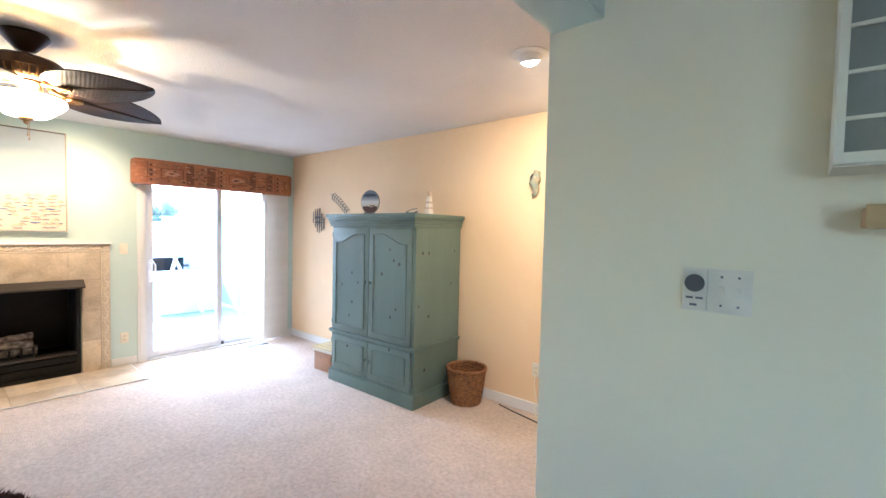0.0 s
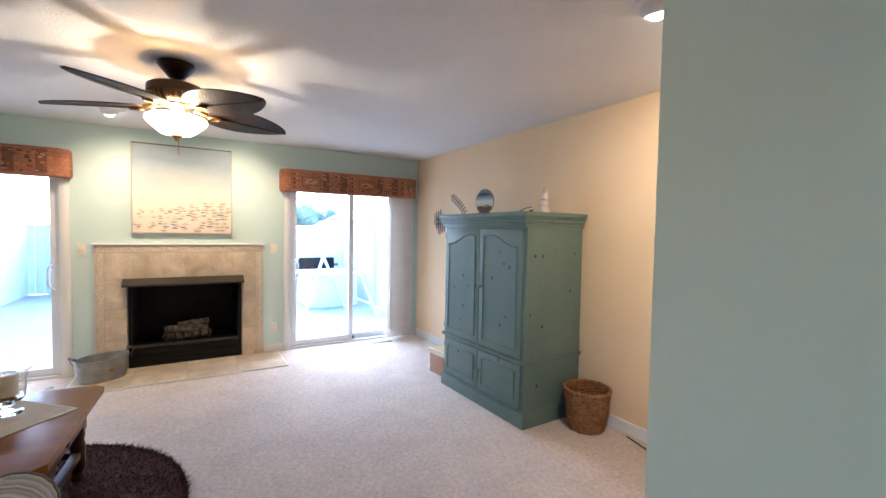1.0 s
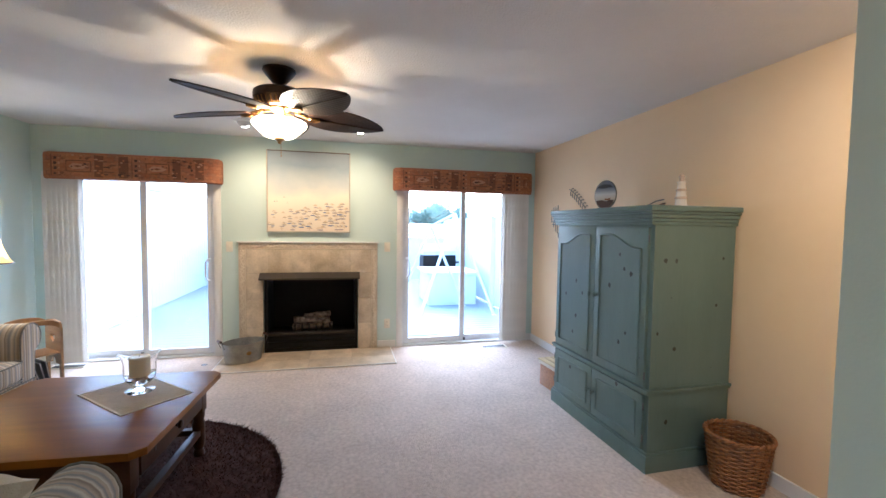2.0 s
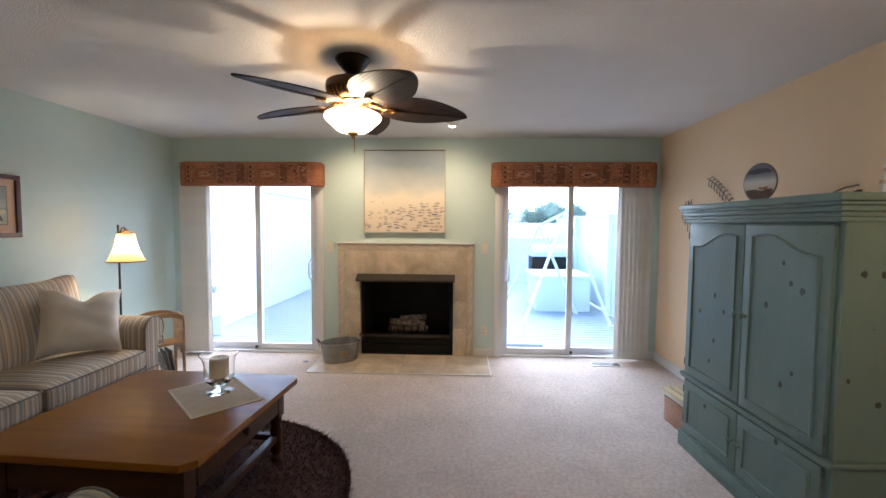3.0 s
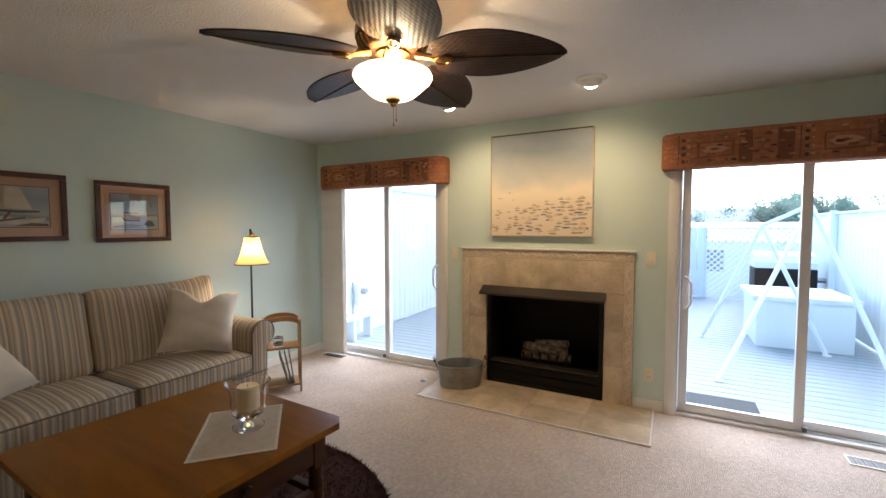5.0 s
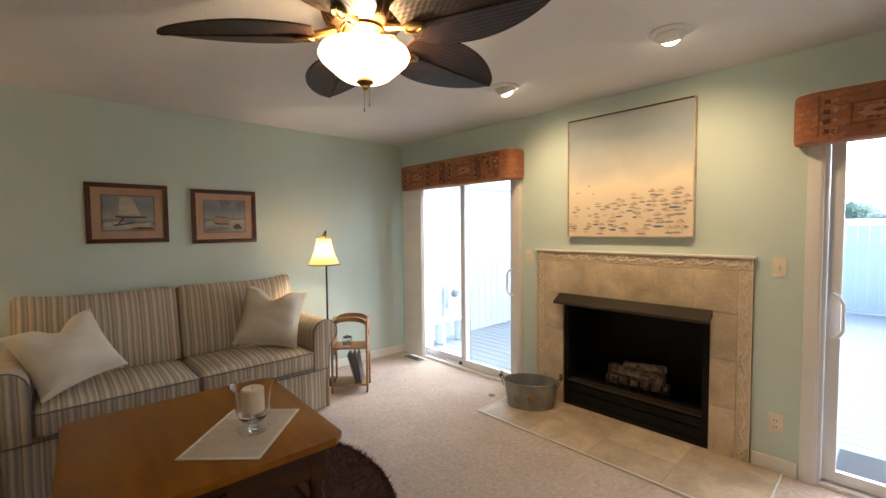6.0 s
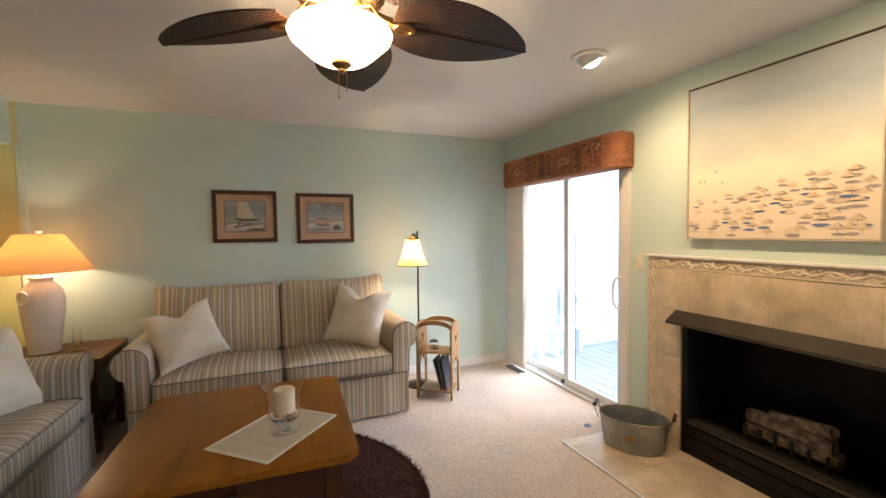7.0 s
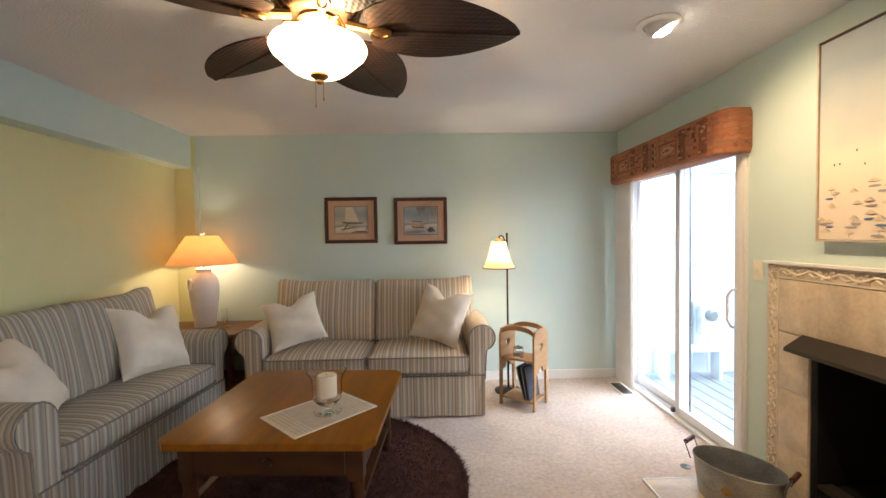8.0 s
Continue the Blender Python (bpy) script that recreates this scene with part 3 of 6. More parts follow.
    for i in range(6):
        part("grate_bar", tube([(-0.105, 1.80 + 0.08 * i, 0.215), (-0.105, 1.80 + 0.08 * i, 0.285), (-0.112, 1.80 + 0.08 * i, 0.30)], 0.009, 6), BLACK, f)
    return f


fireplace()


def hearth():
    h = tagged(new("hearth"), "flush travertine tiled hearth with pale metal edging", "hearth", kind="structure")
    x0, x1, y0, y1 = WX + 0.02, -5.22, 1.075, 2.915
    part("mortar_bed", boxm(x0, x1, y0, y1, 0.0, 0.006), GROUT, h, smooth=False)
    n = 4
    for i in range(n):
        for j, (a, b) in enumerate(((x0, x0 + 0.33), (x0 + 0.330, x1))):
            w = (y1 - y0) / n
            part("tile", boxm(a, b - 0.0015, y0 + w * i + 0.0008, y0 + w * (i + 1) - 0.0008, 0.002, 0.011, 0.001), TRAVERTINE, h)
    for a in ((x1, x1 + 0.010, y0 - 0.01, y1 + 0.01), (x0, x1, y0 - 0.01, y0), (x0, x1, y1, y1 + 0.01)):
        part("edge_strip", boxm(*a, 0, 0.013, 0.002), WHITE, h, "pale metal edging strip")


hearth()


# ---- sliding patio doors ----
def patio_door(name, y0, y1, slide_left, label):
    """A two-panel slider in the opening y0 to y1; the sliding panel is on the low-y side if slide_left."""
    d = tagged(new(name), label, "sliding door", kind="structure")
    X = WX
    for s, (a, b) in (("jamb", (y0, y0 + 0.03)), ("jamb", (y1 - 0.03, y1))):
        part(s, boxm(X - 0.15, X + 0.002, a + 0.001, b - 0.001, 0.0, DOOR_H), VINYL, d)
    part("head", boxm(X - 0.15, X + 0.002, y0 + 0.03, y1 - 0.03, DOOR_H - 0.035, DOOR_H - 0.001), VINYL, d)
    bm = boxm(X - 0.15, X + 0.004, y0 + 0.03, y1 - 0.03, 0.001, 0.022, 0.003)
    box(bm, X - 0.050, X - 0.046, y0 + 0.03, y1 - 0.03, 0.022, 0.034)
    box(bm, X - 0.100, X - 0.096, y0 + 0.03, y1 - 0.03, 0.022, 0.034)
    part("track", bm, VINYL, d, "white vinyl door track")
    for a, b in ((y0 - 0.062, y0 + 0.012), (y1 - 0.012, y1 + 0.062)):
        bm = boxm(X, X + 0.018, a, b, 0, DOOR_H + 0.06, 0.004)
        box(bm, X + 0.018, X + 0.024, a + 0.02, b - 0.012, 0, DOOR_H + 0.06, 0.002)
        part("casing", bm, WHITE, d, "white painted casing")
    part("casing", boxm(X, X + 0.018, y0 - 0.062, y1 + 0.062, DOOR_H + 0.061, DOOR_H + 0.13, 0.004), WHITE, d)
    mid = (y0 + y1) / 2
    spans = ((y0 + 0.032, mid + 0.045), (mid - 0.005, y1 - 0.032))
    for k, (a, b) in enumerate(spans):
        sliding = (k == 0) == slide_left
        x = X - 0.048 if sliding else X - 0.098
        pn = part("sliding_panel" if sliding else "fixed_panel", boxm(x - 0.018, x + 0.018, a, a + 0.060, 0.036, DOOR_H - 0.04, 0.003), VINYL, d)
        part("stile", boxm(x - 0.018, x + 0.018, b - 0.060, b, 0.036, DOOR_H - 0.04, 0.003), VINYL, pn)
        part("rail", boxm(x - 0.017, x + 0.017, a + 0.060, b - 0.060, 0.036, 0.096, 0.003), VINYL, pn)
        part("rail", boxm(x - 0.017, x + 0.017, a + 0.060, b - 0.060, DOOR_H - 0.10, DOOR_H - 0.04, 0.003), VINYL, pn)
        g = part("pane", boxm(x - 0.003, x + 0.003, a + 0.056, b - 0.056, 0.09, DOOR_H - 0.094), PANE, pn, smooth=False)
        g.visible_shadow = False
        if sliding and not slide_left:
            part("insect_screen", boxm(X - 0.140, X - 0.139, a + 0.03, b - 0.02, 0.036, DOOR_H - 0.04), SCREEN, pn, "fine grey insect screen", smooth=False)
            part("screen_stile", boxm(X - 0.146, X - 0.130, a - 0.012, a + 0.03, 0.036, DOOR_H - 0.04, 0.002), PEWTER, pn)
        if sliding:
            y = a + 0.050 if slide_left else b - 0.050
            q = 0.022 if slide_left else -0.022
            pts = [(x + 0.018, y - q, 0.85), (x + 0.045, y, 0.86), (x + 0.056, y + q, 0.90), (x + 0.056, y + q, 1.05), (x + 0.045, y, 1.09), (x + 0.018, y - q, 1.10)]
            part("pull_handle", tube(pts, 0.009, 8), VINYL, pn, "white D-shaped pull handle")
            part("latch", boxm(x + 0.018, x + 0.024, y - 1.6 * q - 0.010, y - 1.6 * q + 0.010, 0.93, 1.00, 0.003), VINYL, pn)
            part("foot_lock", boxm(x + 0.018, x + 0.045, (b if slide_left else a) - 0.012, (b if slide_left else a) + 0.012, 0.04, 0.075, 0.004), GREY_PLASTIC, pn, "dark foot lock")
    return d


patio_door("door_1", *DOOR_L, False, "white vinyl sliding glass patio door, closed, facing the deck")
patio_door("door_2", *DOOR_R, True, "white vinyl sliding glass patio door, closed, facing the deck")


def vertical_blind(y0, y1, label):
    b = thing("vertical_blind", pose(WX + 0.075, 0, 0), label, "blind", "vertical blinds")
    part("headrail", boxm(-0.02, 0.02, y0, y1, 1.955, 1.99, 0.004), VINYL, b)
    n = int((y1 - y0) / 0.045)
    for i in range(n):
        y = y0 + 0.03 + (y1 - y0 - 0.06) * i / (n - 1)
        bow = [(0.0018 * math.cos(math.pi * (k / 6 - 0.5)), -0.044 + 0.088 * k / 6) for k in range(7)]
        out = [(x + 0.0, yy) for x, yy in bow] + [(x - 0.0012, yy) for x, yy in bow[::-1]]
        ob = part("slat", slab(out, 0.03, 1.955), SLAT, b)
        ob.matrix_basis = pose(0, y, 0, 0, 0, 4)
    return b


vertical_blind(-0.575, -0.245, "white vertical blind stacked open beside the door")
vertical_blind(4.325, 4.675, "white vertical blind stacked open beside the door")


def kilim_repeat(v, y, end, rnd):
    """One repeat of the worn woven pattern on the valance's flat front, cut at its end."""
    def patch(name, pts, tone, lift):
        pts = [(min(y + a, end), z) for a, z in pts]
        if max(a for a, z in pts) - min(a for a, z in pts) < 0.004:
            return
        bm = slab(pts, 0.1748, 0.1752 + lift, Matrix(((0, 0, 1, 0), (1, 0, 0, 0), (0, 1, 0, 0), (0, 0, 0, 1))))
        part(name, bm, KILIM[tone], v, smooth=False)

    def oblong(name, a0, a1, b0, b1, tone, lift=0.0004):
        j = lambda w: rnd.uniform(-w, w)
        am, bm_ = (a0 + a1) / 2, (b0 + b1) / 2
        patch(name, ((a0 + j(0.004), b0 + j(0.004)), (am, b0 + j(0.006)), (a1 + j(0.004), b0 + j(0.004)), (a1 + j(0.005), bm_),
                     (a1 + j(0.004), b1 + j(0.004)), (am, b1 + j(0.006)), (a0 + j(0.004), b1 + j(0.004)), (a0 + j(0.005), bm_)), tone, lift)

    def scatter(a0, a1, b0, b1, count, tones, size):
        for _ in range(count):
            a, z, w, h = rnd.uniform(a0, a1), rnd.uniform(b0, b1), size * rnd.uniform(0.6, 2.2), size * rnd.uniform(0.3, 0.9)
            pts = [(a + w * math.cos(t) * rnd.uniform(0.6, 1.2), z + h * math.sin(t) * rnd.uniform(0.6, 1.2)) for t in [2 * math.pi * k / 7 for k in range(7)]]
            patch("woven_fleck", pts, rnd.choice(tones), rnd.uniform(0.0010, 0.0016))

    oblong("woven_band", 0.0, 0.008, 1.940, 2.155, "umber")
    for k in range(4):
        z = 1.966 + 0.050 * k
        oblong("woven_block", 0.026, 0.050, z - 0.012, z + 0.012, "black", 0.0008)
        oblong("woven_block", 0.064, 0.078, z - 0.006, z + 0.010, "tan", 0.0008)
    # long arrow in a thin dark border
    for q in ((0.125, 0.345, 2.088, 2.097), (0.125, 0.345, 1.985, 1.993), (0.125, 0.136, 1.993, 2.088), (0.334, 0.345, 1.993, 2.088)):
        oblong("woven_border", *q, "umber", 0.0006)
    patch("woven_arrow", ((0.150, 2.040), (0.185, 2.012), (0.270, 2.016), (0.322, 2.042), (0.268, 2.066), (0.190, 2.070)), "tan", 0.0006)
    patch("woven_arrow", ((0.196, 2.042), (0.226, 2.030), (0.266, 2.042), (0.228, 2.052)), "umber", 0.0014)
    scatter(0.140, 0.330, 1.998, 2.084, 4, ("black", "umber"), 0.014)
    oblong("woven_panel", 0.372, 0.450, 1.942, 2.154, "umber", 0.0003)
    scatter(0.372, 0.450, 1.955, 2.140, 9, ("orange", "black", "tan"), 0.013)
    scatter(0.470, 0.565, 1.960, 2.135, 8, ("black", "umber", "umber"), 0.016)
    oblong("woven_panel", 0.585, 0.672, 1.942, 2.154, "umber", 0.0003)
    scatter(0.585, 0.672, 1.955, 2.140, 8, ("orange", "black", "tan"), 0.014)
    scatter(0.02, 0.68, 1.948, 1.975, 6, ("black", "umber"), 0.012)
    scatter(0.02, 0.68, 2.110, 2.150, 6, ("umber", "tan"), 0.012)


def valance(y0, y1):
    v = thing("valance", pose(WX, 0, 0), "rust tapestry upholstered box valance above the patio door", "valance", "door valances")
    r, d = 0.10, 0.175
    out = [(0.002, y0 + 0.005)]
    out += [(d - r + r * math.sin(a), y0 + r - r * math.cos(a)) for a in [math.pi / 2 * i / 8 for i in range(9)]]
    out += [(d - r + r * math.cos(a), y1 - r + r * math.sin(a)) for a in [math.pi / 2 * i / 8 for i in range(9)]]
    out += [(0.002, y1 - 0.005)]
    part("padded_cornice", slab(out, 1.918, 2.178, bevel=0.030), VALANCE, v)
    for z in (1.921, 2.175):
        part("welt", tube([(x - 0.024 if x > 0.05 else x, max(y0 + 0.024, min(y1 - 0.024, y)), z) for x, y in out], 0.006, 6), VALANCE, v)
    y = y0 + 0.105
    rnd = random.Random(int(y0 * 10) + 40)
    while y < y1 - 0.12:
        kilim_repeat(v, y, y1 - 0.105, rnd)
        y += 0.70
    part("dust_board", boxm(0.002, 0.15, y0 + 0.03, y1 - 0.03, 2.178, 2.184, 0.001), WHITE, v)
    return v


valance(-0.555, 1.068)
valance(2.935, 4.715)


# ---- large beach canvas ----
def beach_canvas():
    c = thing("beach_painting", pose(WX, 0, 0), "large square canvas of beach umbrellas in a slim pale wood frame", "painting")
    y0, y1, z0, z1 = 1.515, 2.434, 1.405, 2.328
    part("canvas", boxm(0.006, 0.036, y0 + 0.010, y1 - 0.010, z0 + 0.010, z1 - 0.010), SKYPAINT, c, smooth=False)
    for a in ((y0, y0 + 0.007, z0, z1), (y1 - 0.007, y1, z0, z1), (y0 + 0.007, y1 - 0.007, z0, z0 + 0.007)):
        part("frame_side", boxm(0.002, 0.044, *a, 0.001), SAIL_PAINT, c, "pale wood frame strip")
    part("frame_side", boxm(0.002, 0.044, y0 + 0.007, y1 - 0.007, z1 - 0.007, z1, 0.001), TABLE_DARK, c, "dark top frame strip")
    rnd = random.Random(11)
    tops, shades, blues, poles, inks = (bmesh.new() for _ in range(5))

    def blob(bm, y, z, a, b, x, wob=0.2):
        vs = [bm.verts.new((x, y + a * math.cos(t) * rnd.uniform(1 - wob, 1 + wob), z + b * math.sin(t) * rnd.uniform(1 - wob, 1 + wob))) for t in [2 * math.pi * k / 8 for k in range(8)]]
        bm.faces.new(vs)

    k = 0
    for row in range(9):
        z = 1.450 + row * 0.034
        for i in range(9):
            y = y0 + 0.05 + (i + 0.5 * (row % 2)) * 0.098 + rnd.uniform(-0.036, 0.036)
            s = 0.75 + 0.55 * (y - y0) / 0.92 + 0.10 * (4 - row) / 4
            limit = 1.635 + 0.16 * (y - y0) / 0.9 + 0.012 * math.sin(13 * y)
            if y > y1 - 0.04 or z > limit or rnd.random() < 0.14:
                continue
            x = 0.0372 + 0.0003 * ((k * 7) % 9)
            k += 1
            w, h = 0.029 * s * rnd.uniform(0.85, 1.15), 0.014 * s
            zz = z + rnd.uniform(-0.017, 0.017)
            p = [(y - w, zz), (y - w * 0.45, zz + h * 0.85), (y, zz + h * 1.5), (y + w * 0.5, zz + h * 0.8), (y + w, zz), (y + w * 0.3, zz - h * 0.25), (y - w * 0.3, zz - h * 0.25)]
            tops.faces.new([tops.verts.new((x + 0.0004, a, b)) for a, b in p])
            if rnd.random() < 0.8 and zz > 1.452:
                blob(shades if rnd.random() < 0.7 else blues, y + rnd.uniform(-0.03, 0.02), zz - 0.022 * s, w * 0.95, 0.0062 * s, x)
            if rnd.random() < 0.45:
                dark = [(y - w, zz), (y - w * 0.3, zz - h * 0.25), (y + w * 0.3, zz - h * 0.25), (y + w, zz), (y + w * 0.3, zz + h * 0.02), (y - w * 0.3, zz + h * 0.02)]
                inks.faces.new([inks.verts.new((x + 0.0005, a, b)) for a, b in dark])
            if rnd.random() < 0.5:
                rib = [(y + w * 0.1, zz + h * 1.45), (y + w * 0.55, zz + h * 0.8), (y + w, zz), (y + w * 0.35, zz + h * 0.4)]
                shades.faces.new([shades.verts.new((x + 0.0006, a, b)) for a, b in rib])
            if rnd.random() < 0.4:
                poles.faces.new([poles.verts.new((x + 0.0002, a, b)) for a, b in ((y - 0.0012, zz - 0.020 * s), (y + 0.0012, zz - 0.020 * s), (y + 0.0012, zz), (y - 0.0012, zz))])
    for y, z in ((1.60, 1.752), (1.625, 1.752), (1.735, 1.737), (1.70, 1.80)):
        blob(inks, y, z, 0.004, 0.006, 0.0376)
    for nm, bm, m in (("painted_canopy_layer", tops, SAND_PAINT), ("painted_shade_layer", shades, SHADOW_PAINT), ("blue_paint_layer", blues, BLUE_PAINT), ("painted_pole_layer", poles, SHADOW_PAINT), ("dark_paint_layer", inks, INK)):
        tagged(part(nm, bm, m, c, smooth=False), kind="stuff")


beach_canvas()


# ---- plates, vents ----
def wall_plate(m, kind, width=0.07, height=0.115):
    p = thing("light_switch" if kind == "switch" else "wall_outlet", m, "ivory plastic toggle switch on the wall" if kind == "switch" else "ivory plastic wall outlet", "switch" if kind == "switch" else "outlet")
    part("cover_plate", boxm(0, 0.006, -width / 2, width / 2, -height / 2, height / 2, 0.002), PLASTIC, p)
    if kind == "switch":
        part("toggle", boxm(0.004, 0.018, -0.005, 0.005, -0.004, 0.012, 0.002), PLASTIC, p)
        part("bezel", boxm(0.004, 0.008, -0.009, 0.009, -0.016, 0.016, 0.001), PLASTIC, p)
    else:
        for z in (-0.02, 0.02):
            part("socket", boxm(0.005, 0.008, -0.016, 0.016, z - 0.014, z + 0.014, 0.002), PLASTIC, p)
            part("slot", boxm(0.007, 0.0088, -0.008, -0.005, z - 0.006, z + 0.006), GREY_PLASTIC, p)
            part("slot", boxm(0.007, 0.0088, 0.005, 0.008, z - 0.006, z + 0.006), GREY_PLASTIC, p)
    return p


wall_plate(pose(WX, 1.117, 1.234), "switch")
wall_plate(pose(WX, 2.877, 1.234), "switch")
wall_plate(pose(WX, 2.880, 0.295), "outlet")
wall_plate(pose(-4.68, SY, 0.40, 0, 0, 90), "outlet")
wall_plate(pose(-2.09, NY, 0.364, 0, 0, -90), "outlet")


def floor_vent(x, y):
    v = thing("floor_register", pose(x, y, 0), "pale metal floor heating register set in the carpet", "vent", "floor registers")
    bm = bmesh.new()
    for a in ((-0.065, 0.065, -0.16, -0.145), (-0.065, 0.065, 0.145, 0.16), (-0.065, -0.050, -0.145, 0.145), (0.050, 0.065, -0.145, 0.145)):
        box(bm, *a, 0.0, 0.007, 0.002)
    part("frame", bm, PLASTIC, v)
    part("damper", boxm(-0.05, 0.05, -0.145, 0.145, 0.0, 0.0025), GREY_PLASTIC, v)
    for i in range(13):
        part("louver", boxm(-0.05, 0.05, -0.138 + 0.0225 * i, -0.132 + 0.0225 * i, 0.001, 0.006, 0), PEWTER, v)


floor_vent(-5.64, 4.19)
floor_vent(-5.745, -0.385)


def gas_valve():
    g = thing("gas_valve_plate", pose(-5.55, 0.935, 0), "small round chrome gas valve plate set in the carpet", "valve")
    part("escutcheon", lathe([(0, 0.0), (0.030, 0.0), (0.030, 0.003), (0.016, 0.008), (0.008, 0.008), (0, 0.004)], 24), PEWTER, g)
    part("key_socket", lathe([(0.0, 0.006), (0.006, 0.006), (0.006, 0.012), (0.004, 0.012), (0, 0.009)], 12), GREY_PLASTIC, g)


gas_valve()

# ---- seating ----
def cushion(w, d, h, r=0.05, crown=0.0, cuts=10, sag=0.0):
    """A stuffed block with rounded edges, crowned on top, centred on x and y, standing on z 0."""
    bm = bmesh.new()
    bmesh.ops.create_cube(bm, size=2.0)
    bmesh.ops.subdivide_edges(bm, edges=bm.edges[:], cuts=cuts, use_grid_fill=True)
    half = Vector((w / 2, d / 2, h / 2))
    for v in bm.verts:
        u = v.co.copy()
        p = Vector((u.x * half.x, u.y * half.y, u.z * half.z))
        inner = Vector([max(-half[i] + r, min(half[i] - r, p[i])) for i in range(3)])
        dd = p - inner
        if dd.length > 1e-6:
            p = inner + dd.normalized() * r
        bulge = (1 - u.x ** 2) * (1 - u.y ** 2)
        p.z += crown * bulge * (1 if u.z > 0 else 0) - sag * (1 - u.x ** 2) * max(u.z, 0)
        p.z += half.z
        v.co = p
    return bm


def loop(w, d, z, r, radius):
    pts = []
    for cx, cy, a0 in ((w / 2 - r, d / 2 - r, 0), (-w / 2 + r, d / 2 - r, 90), (-w / 2 + r, -d / 2 + r, 180), (w / 2 - r, -d / 2 + r, 270)):
        pts += [(cx + r * math.cos(radians(a0 + 22.5 * i)), cy + r * math.sin(radians(a0 + 22.5 * i)), z) for i in range(5)]
    return tube(pts, radius, 6, closed=True)


def sofa(name, m, length, depth, label, bench=False, rise=0.0, cloth=(STRIPE_X, STRIPE_Y)):
    """A two-cushion rolled-arm sofa: x along its length, y from the back to the front."""
    cloth_x, cloth_y = cloth
    s = thing(name, m, label, "sofa", "striped sofas")
    inner = length - 2 * 0.19
    seat_w = inner / 2
    part("base", boxm(-length / 2 + 0.09, length / 2 - 0.09, 0.06, depth - 0.05, 0.08, 0.345, 0.01), cloth_x, s)
    # skirt: four slightly wavy drops with box pleats at the corners
    for side in range(4):
        bm = bmesh.new()
        if side < 2:
            ln, y, rot = length - 0.14, (depth - 0.028 if side == 0 else 0.03), 0
        else:
            ln, y, rot = depth - 0.05, length / 2 - 0.07, 90
        n = 48
        rows = []
        for i in range(n + 1):
            t = -ln / 2 + ln * i / n
            fold = 0.006 * math.sin(t * 23 + side) + 0.004 * math.sin(t * 57)
            rows.append([bm.verts.new((t, fold * k, z)) for z, k in ((0.335, 0.0), (0.2, 0.5), (0.015, 1.4))] + [bm.verts.new((t, fold * k - 0.012, z)) for z, k in ((0.015, 1.4), (0.335, 0.0))])
        for a, b in zip(rows, rows[1:]):
            for q in range(5):
                bm.faces.new((a[q], b[q], b[(q + 1) % 5], a[(q + 1) % 5]))
        bm.faces.new(rows[0])
        bm.faces.new(rows[-1][::-1])
        bmesh.ops.recalc_face_normals(bm, faces=bm.faces)
        if side == 1:
            mm = pose(0, y, 0, 0, 0, 180)
        elif side == 0:
            mm = pose(0, y, 0)
        else:
            mm = pose((y if side == 2 else -y), depth / 2, 0, 0, 0, -90 if side == 2 else 90)
        bmesh.ops.transform(bm, matrix=mm, verts=bm.verts)
        sk = part("skirt", bm, cloth_x if side < 2 else cloth_y, s)
        if side == 0:
            part("welt", tube([(-length / 2 + 0.07, depth - 0.024, 0.338), (length / 2 - 0.07, depth - 0.024, 0.338)], 0.005, 6), PIPING, sk, "dark piping along the skirt")
    # rolled arms
    for sd in (-1, 1):
        cx, cz, r = 0.105, 0.635, 0.105
        prof = [(0.0, 0.30), (0.0, 0.56)]
        prof += [(cx + r * math.cos(radians(a)), cz + r * math.sin(radians(a))) for a in range(190, -71, -20)]
        prof += [(0.135, 0.50), (0.125, 0.30)]
        x0 = length / 2 - 0.19
        to = Matrix(((sd, 0, 0, sd * x0), (0, 0, 1, 0), (0, 1, 0, 0), (0, 0, 0, 1)))
        arm = part("arm", slab(prof, 0.10, depth - 0.045, to, bevel=0.012), cloth_y, s, "rolled arm in striped cloth")
        rim = [(sd * (x0 + x), depth - 0.043, z) for x, z in prof]
        part("welt", tube(rim, 0.005, 6), PIPING, arm)
        part("arm_front", slab([(x * 0.93 + 0.004, z * 0.985 + 0.006) for x, z in prof], depth - 0.046, depth - 0.036, to, bevel=0.004), cloth_x, arm)
    # back
    bk = boxm(-length / 2 + 0.12, length / 2 - 0.12, 0.0, 0.17, 0.08, 0.86 + rise * 0.6, 0.03)
    part("back_frame", bk, cloth_x, s)
    for sd in (-1, 1):
        if not bench or sd > 0:
            sw = inner if bench else seat_w
            sc = part("seat_cushion", cushion(sw - 0.006, depth - 0.24, 0.165, 0.045, 0.03), cloth_x, s)
            sc.matrix_basis = pose(0 if bench else sd * seat_w / 2, 0.225 + (depth - 0.24) / 2, 0.345)
            for z in (0.148, 0.018):
                part("welt", loop(sw, depth - 0.235, z, 0.05, 0.0055), PIPING, sc, "dark piping")
        # back cushion: leans back, its outer top corner pulled up
        w = seat_w + 0.085
        bm = cushion(w, 0.21, 0.56, 0.06, 0.0, 12)
        for v in bm.verts:
            u, t = v.co.x / (w / 2), v.co.z / 0.56
            v.co.y *= 0.72 + 0.45 * (1 - u * u) * (1 - (2 * t - 1) ** 2)
            v.co.z += rise * t + 0.03 * t * max(0, u * sd) ** 3 + 0.018 * t * abs(u) ** 4 - 0.010 * t
        bc = part("back_cushion", bm, cloth_x, s)
        bc.matrix_basis = pose(sd * w / 2, 0.235, 0.485, 12)
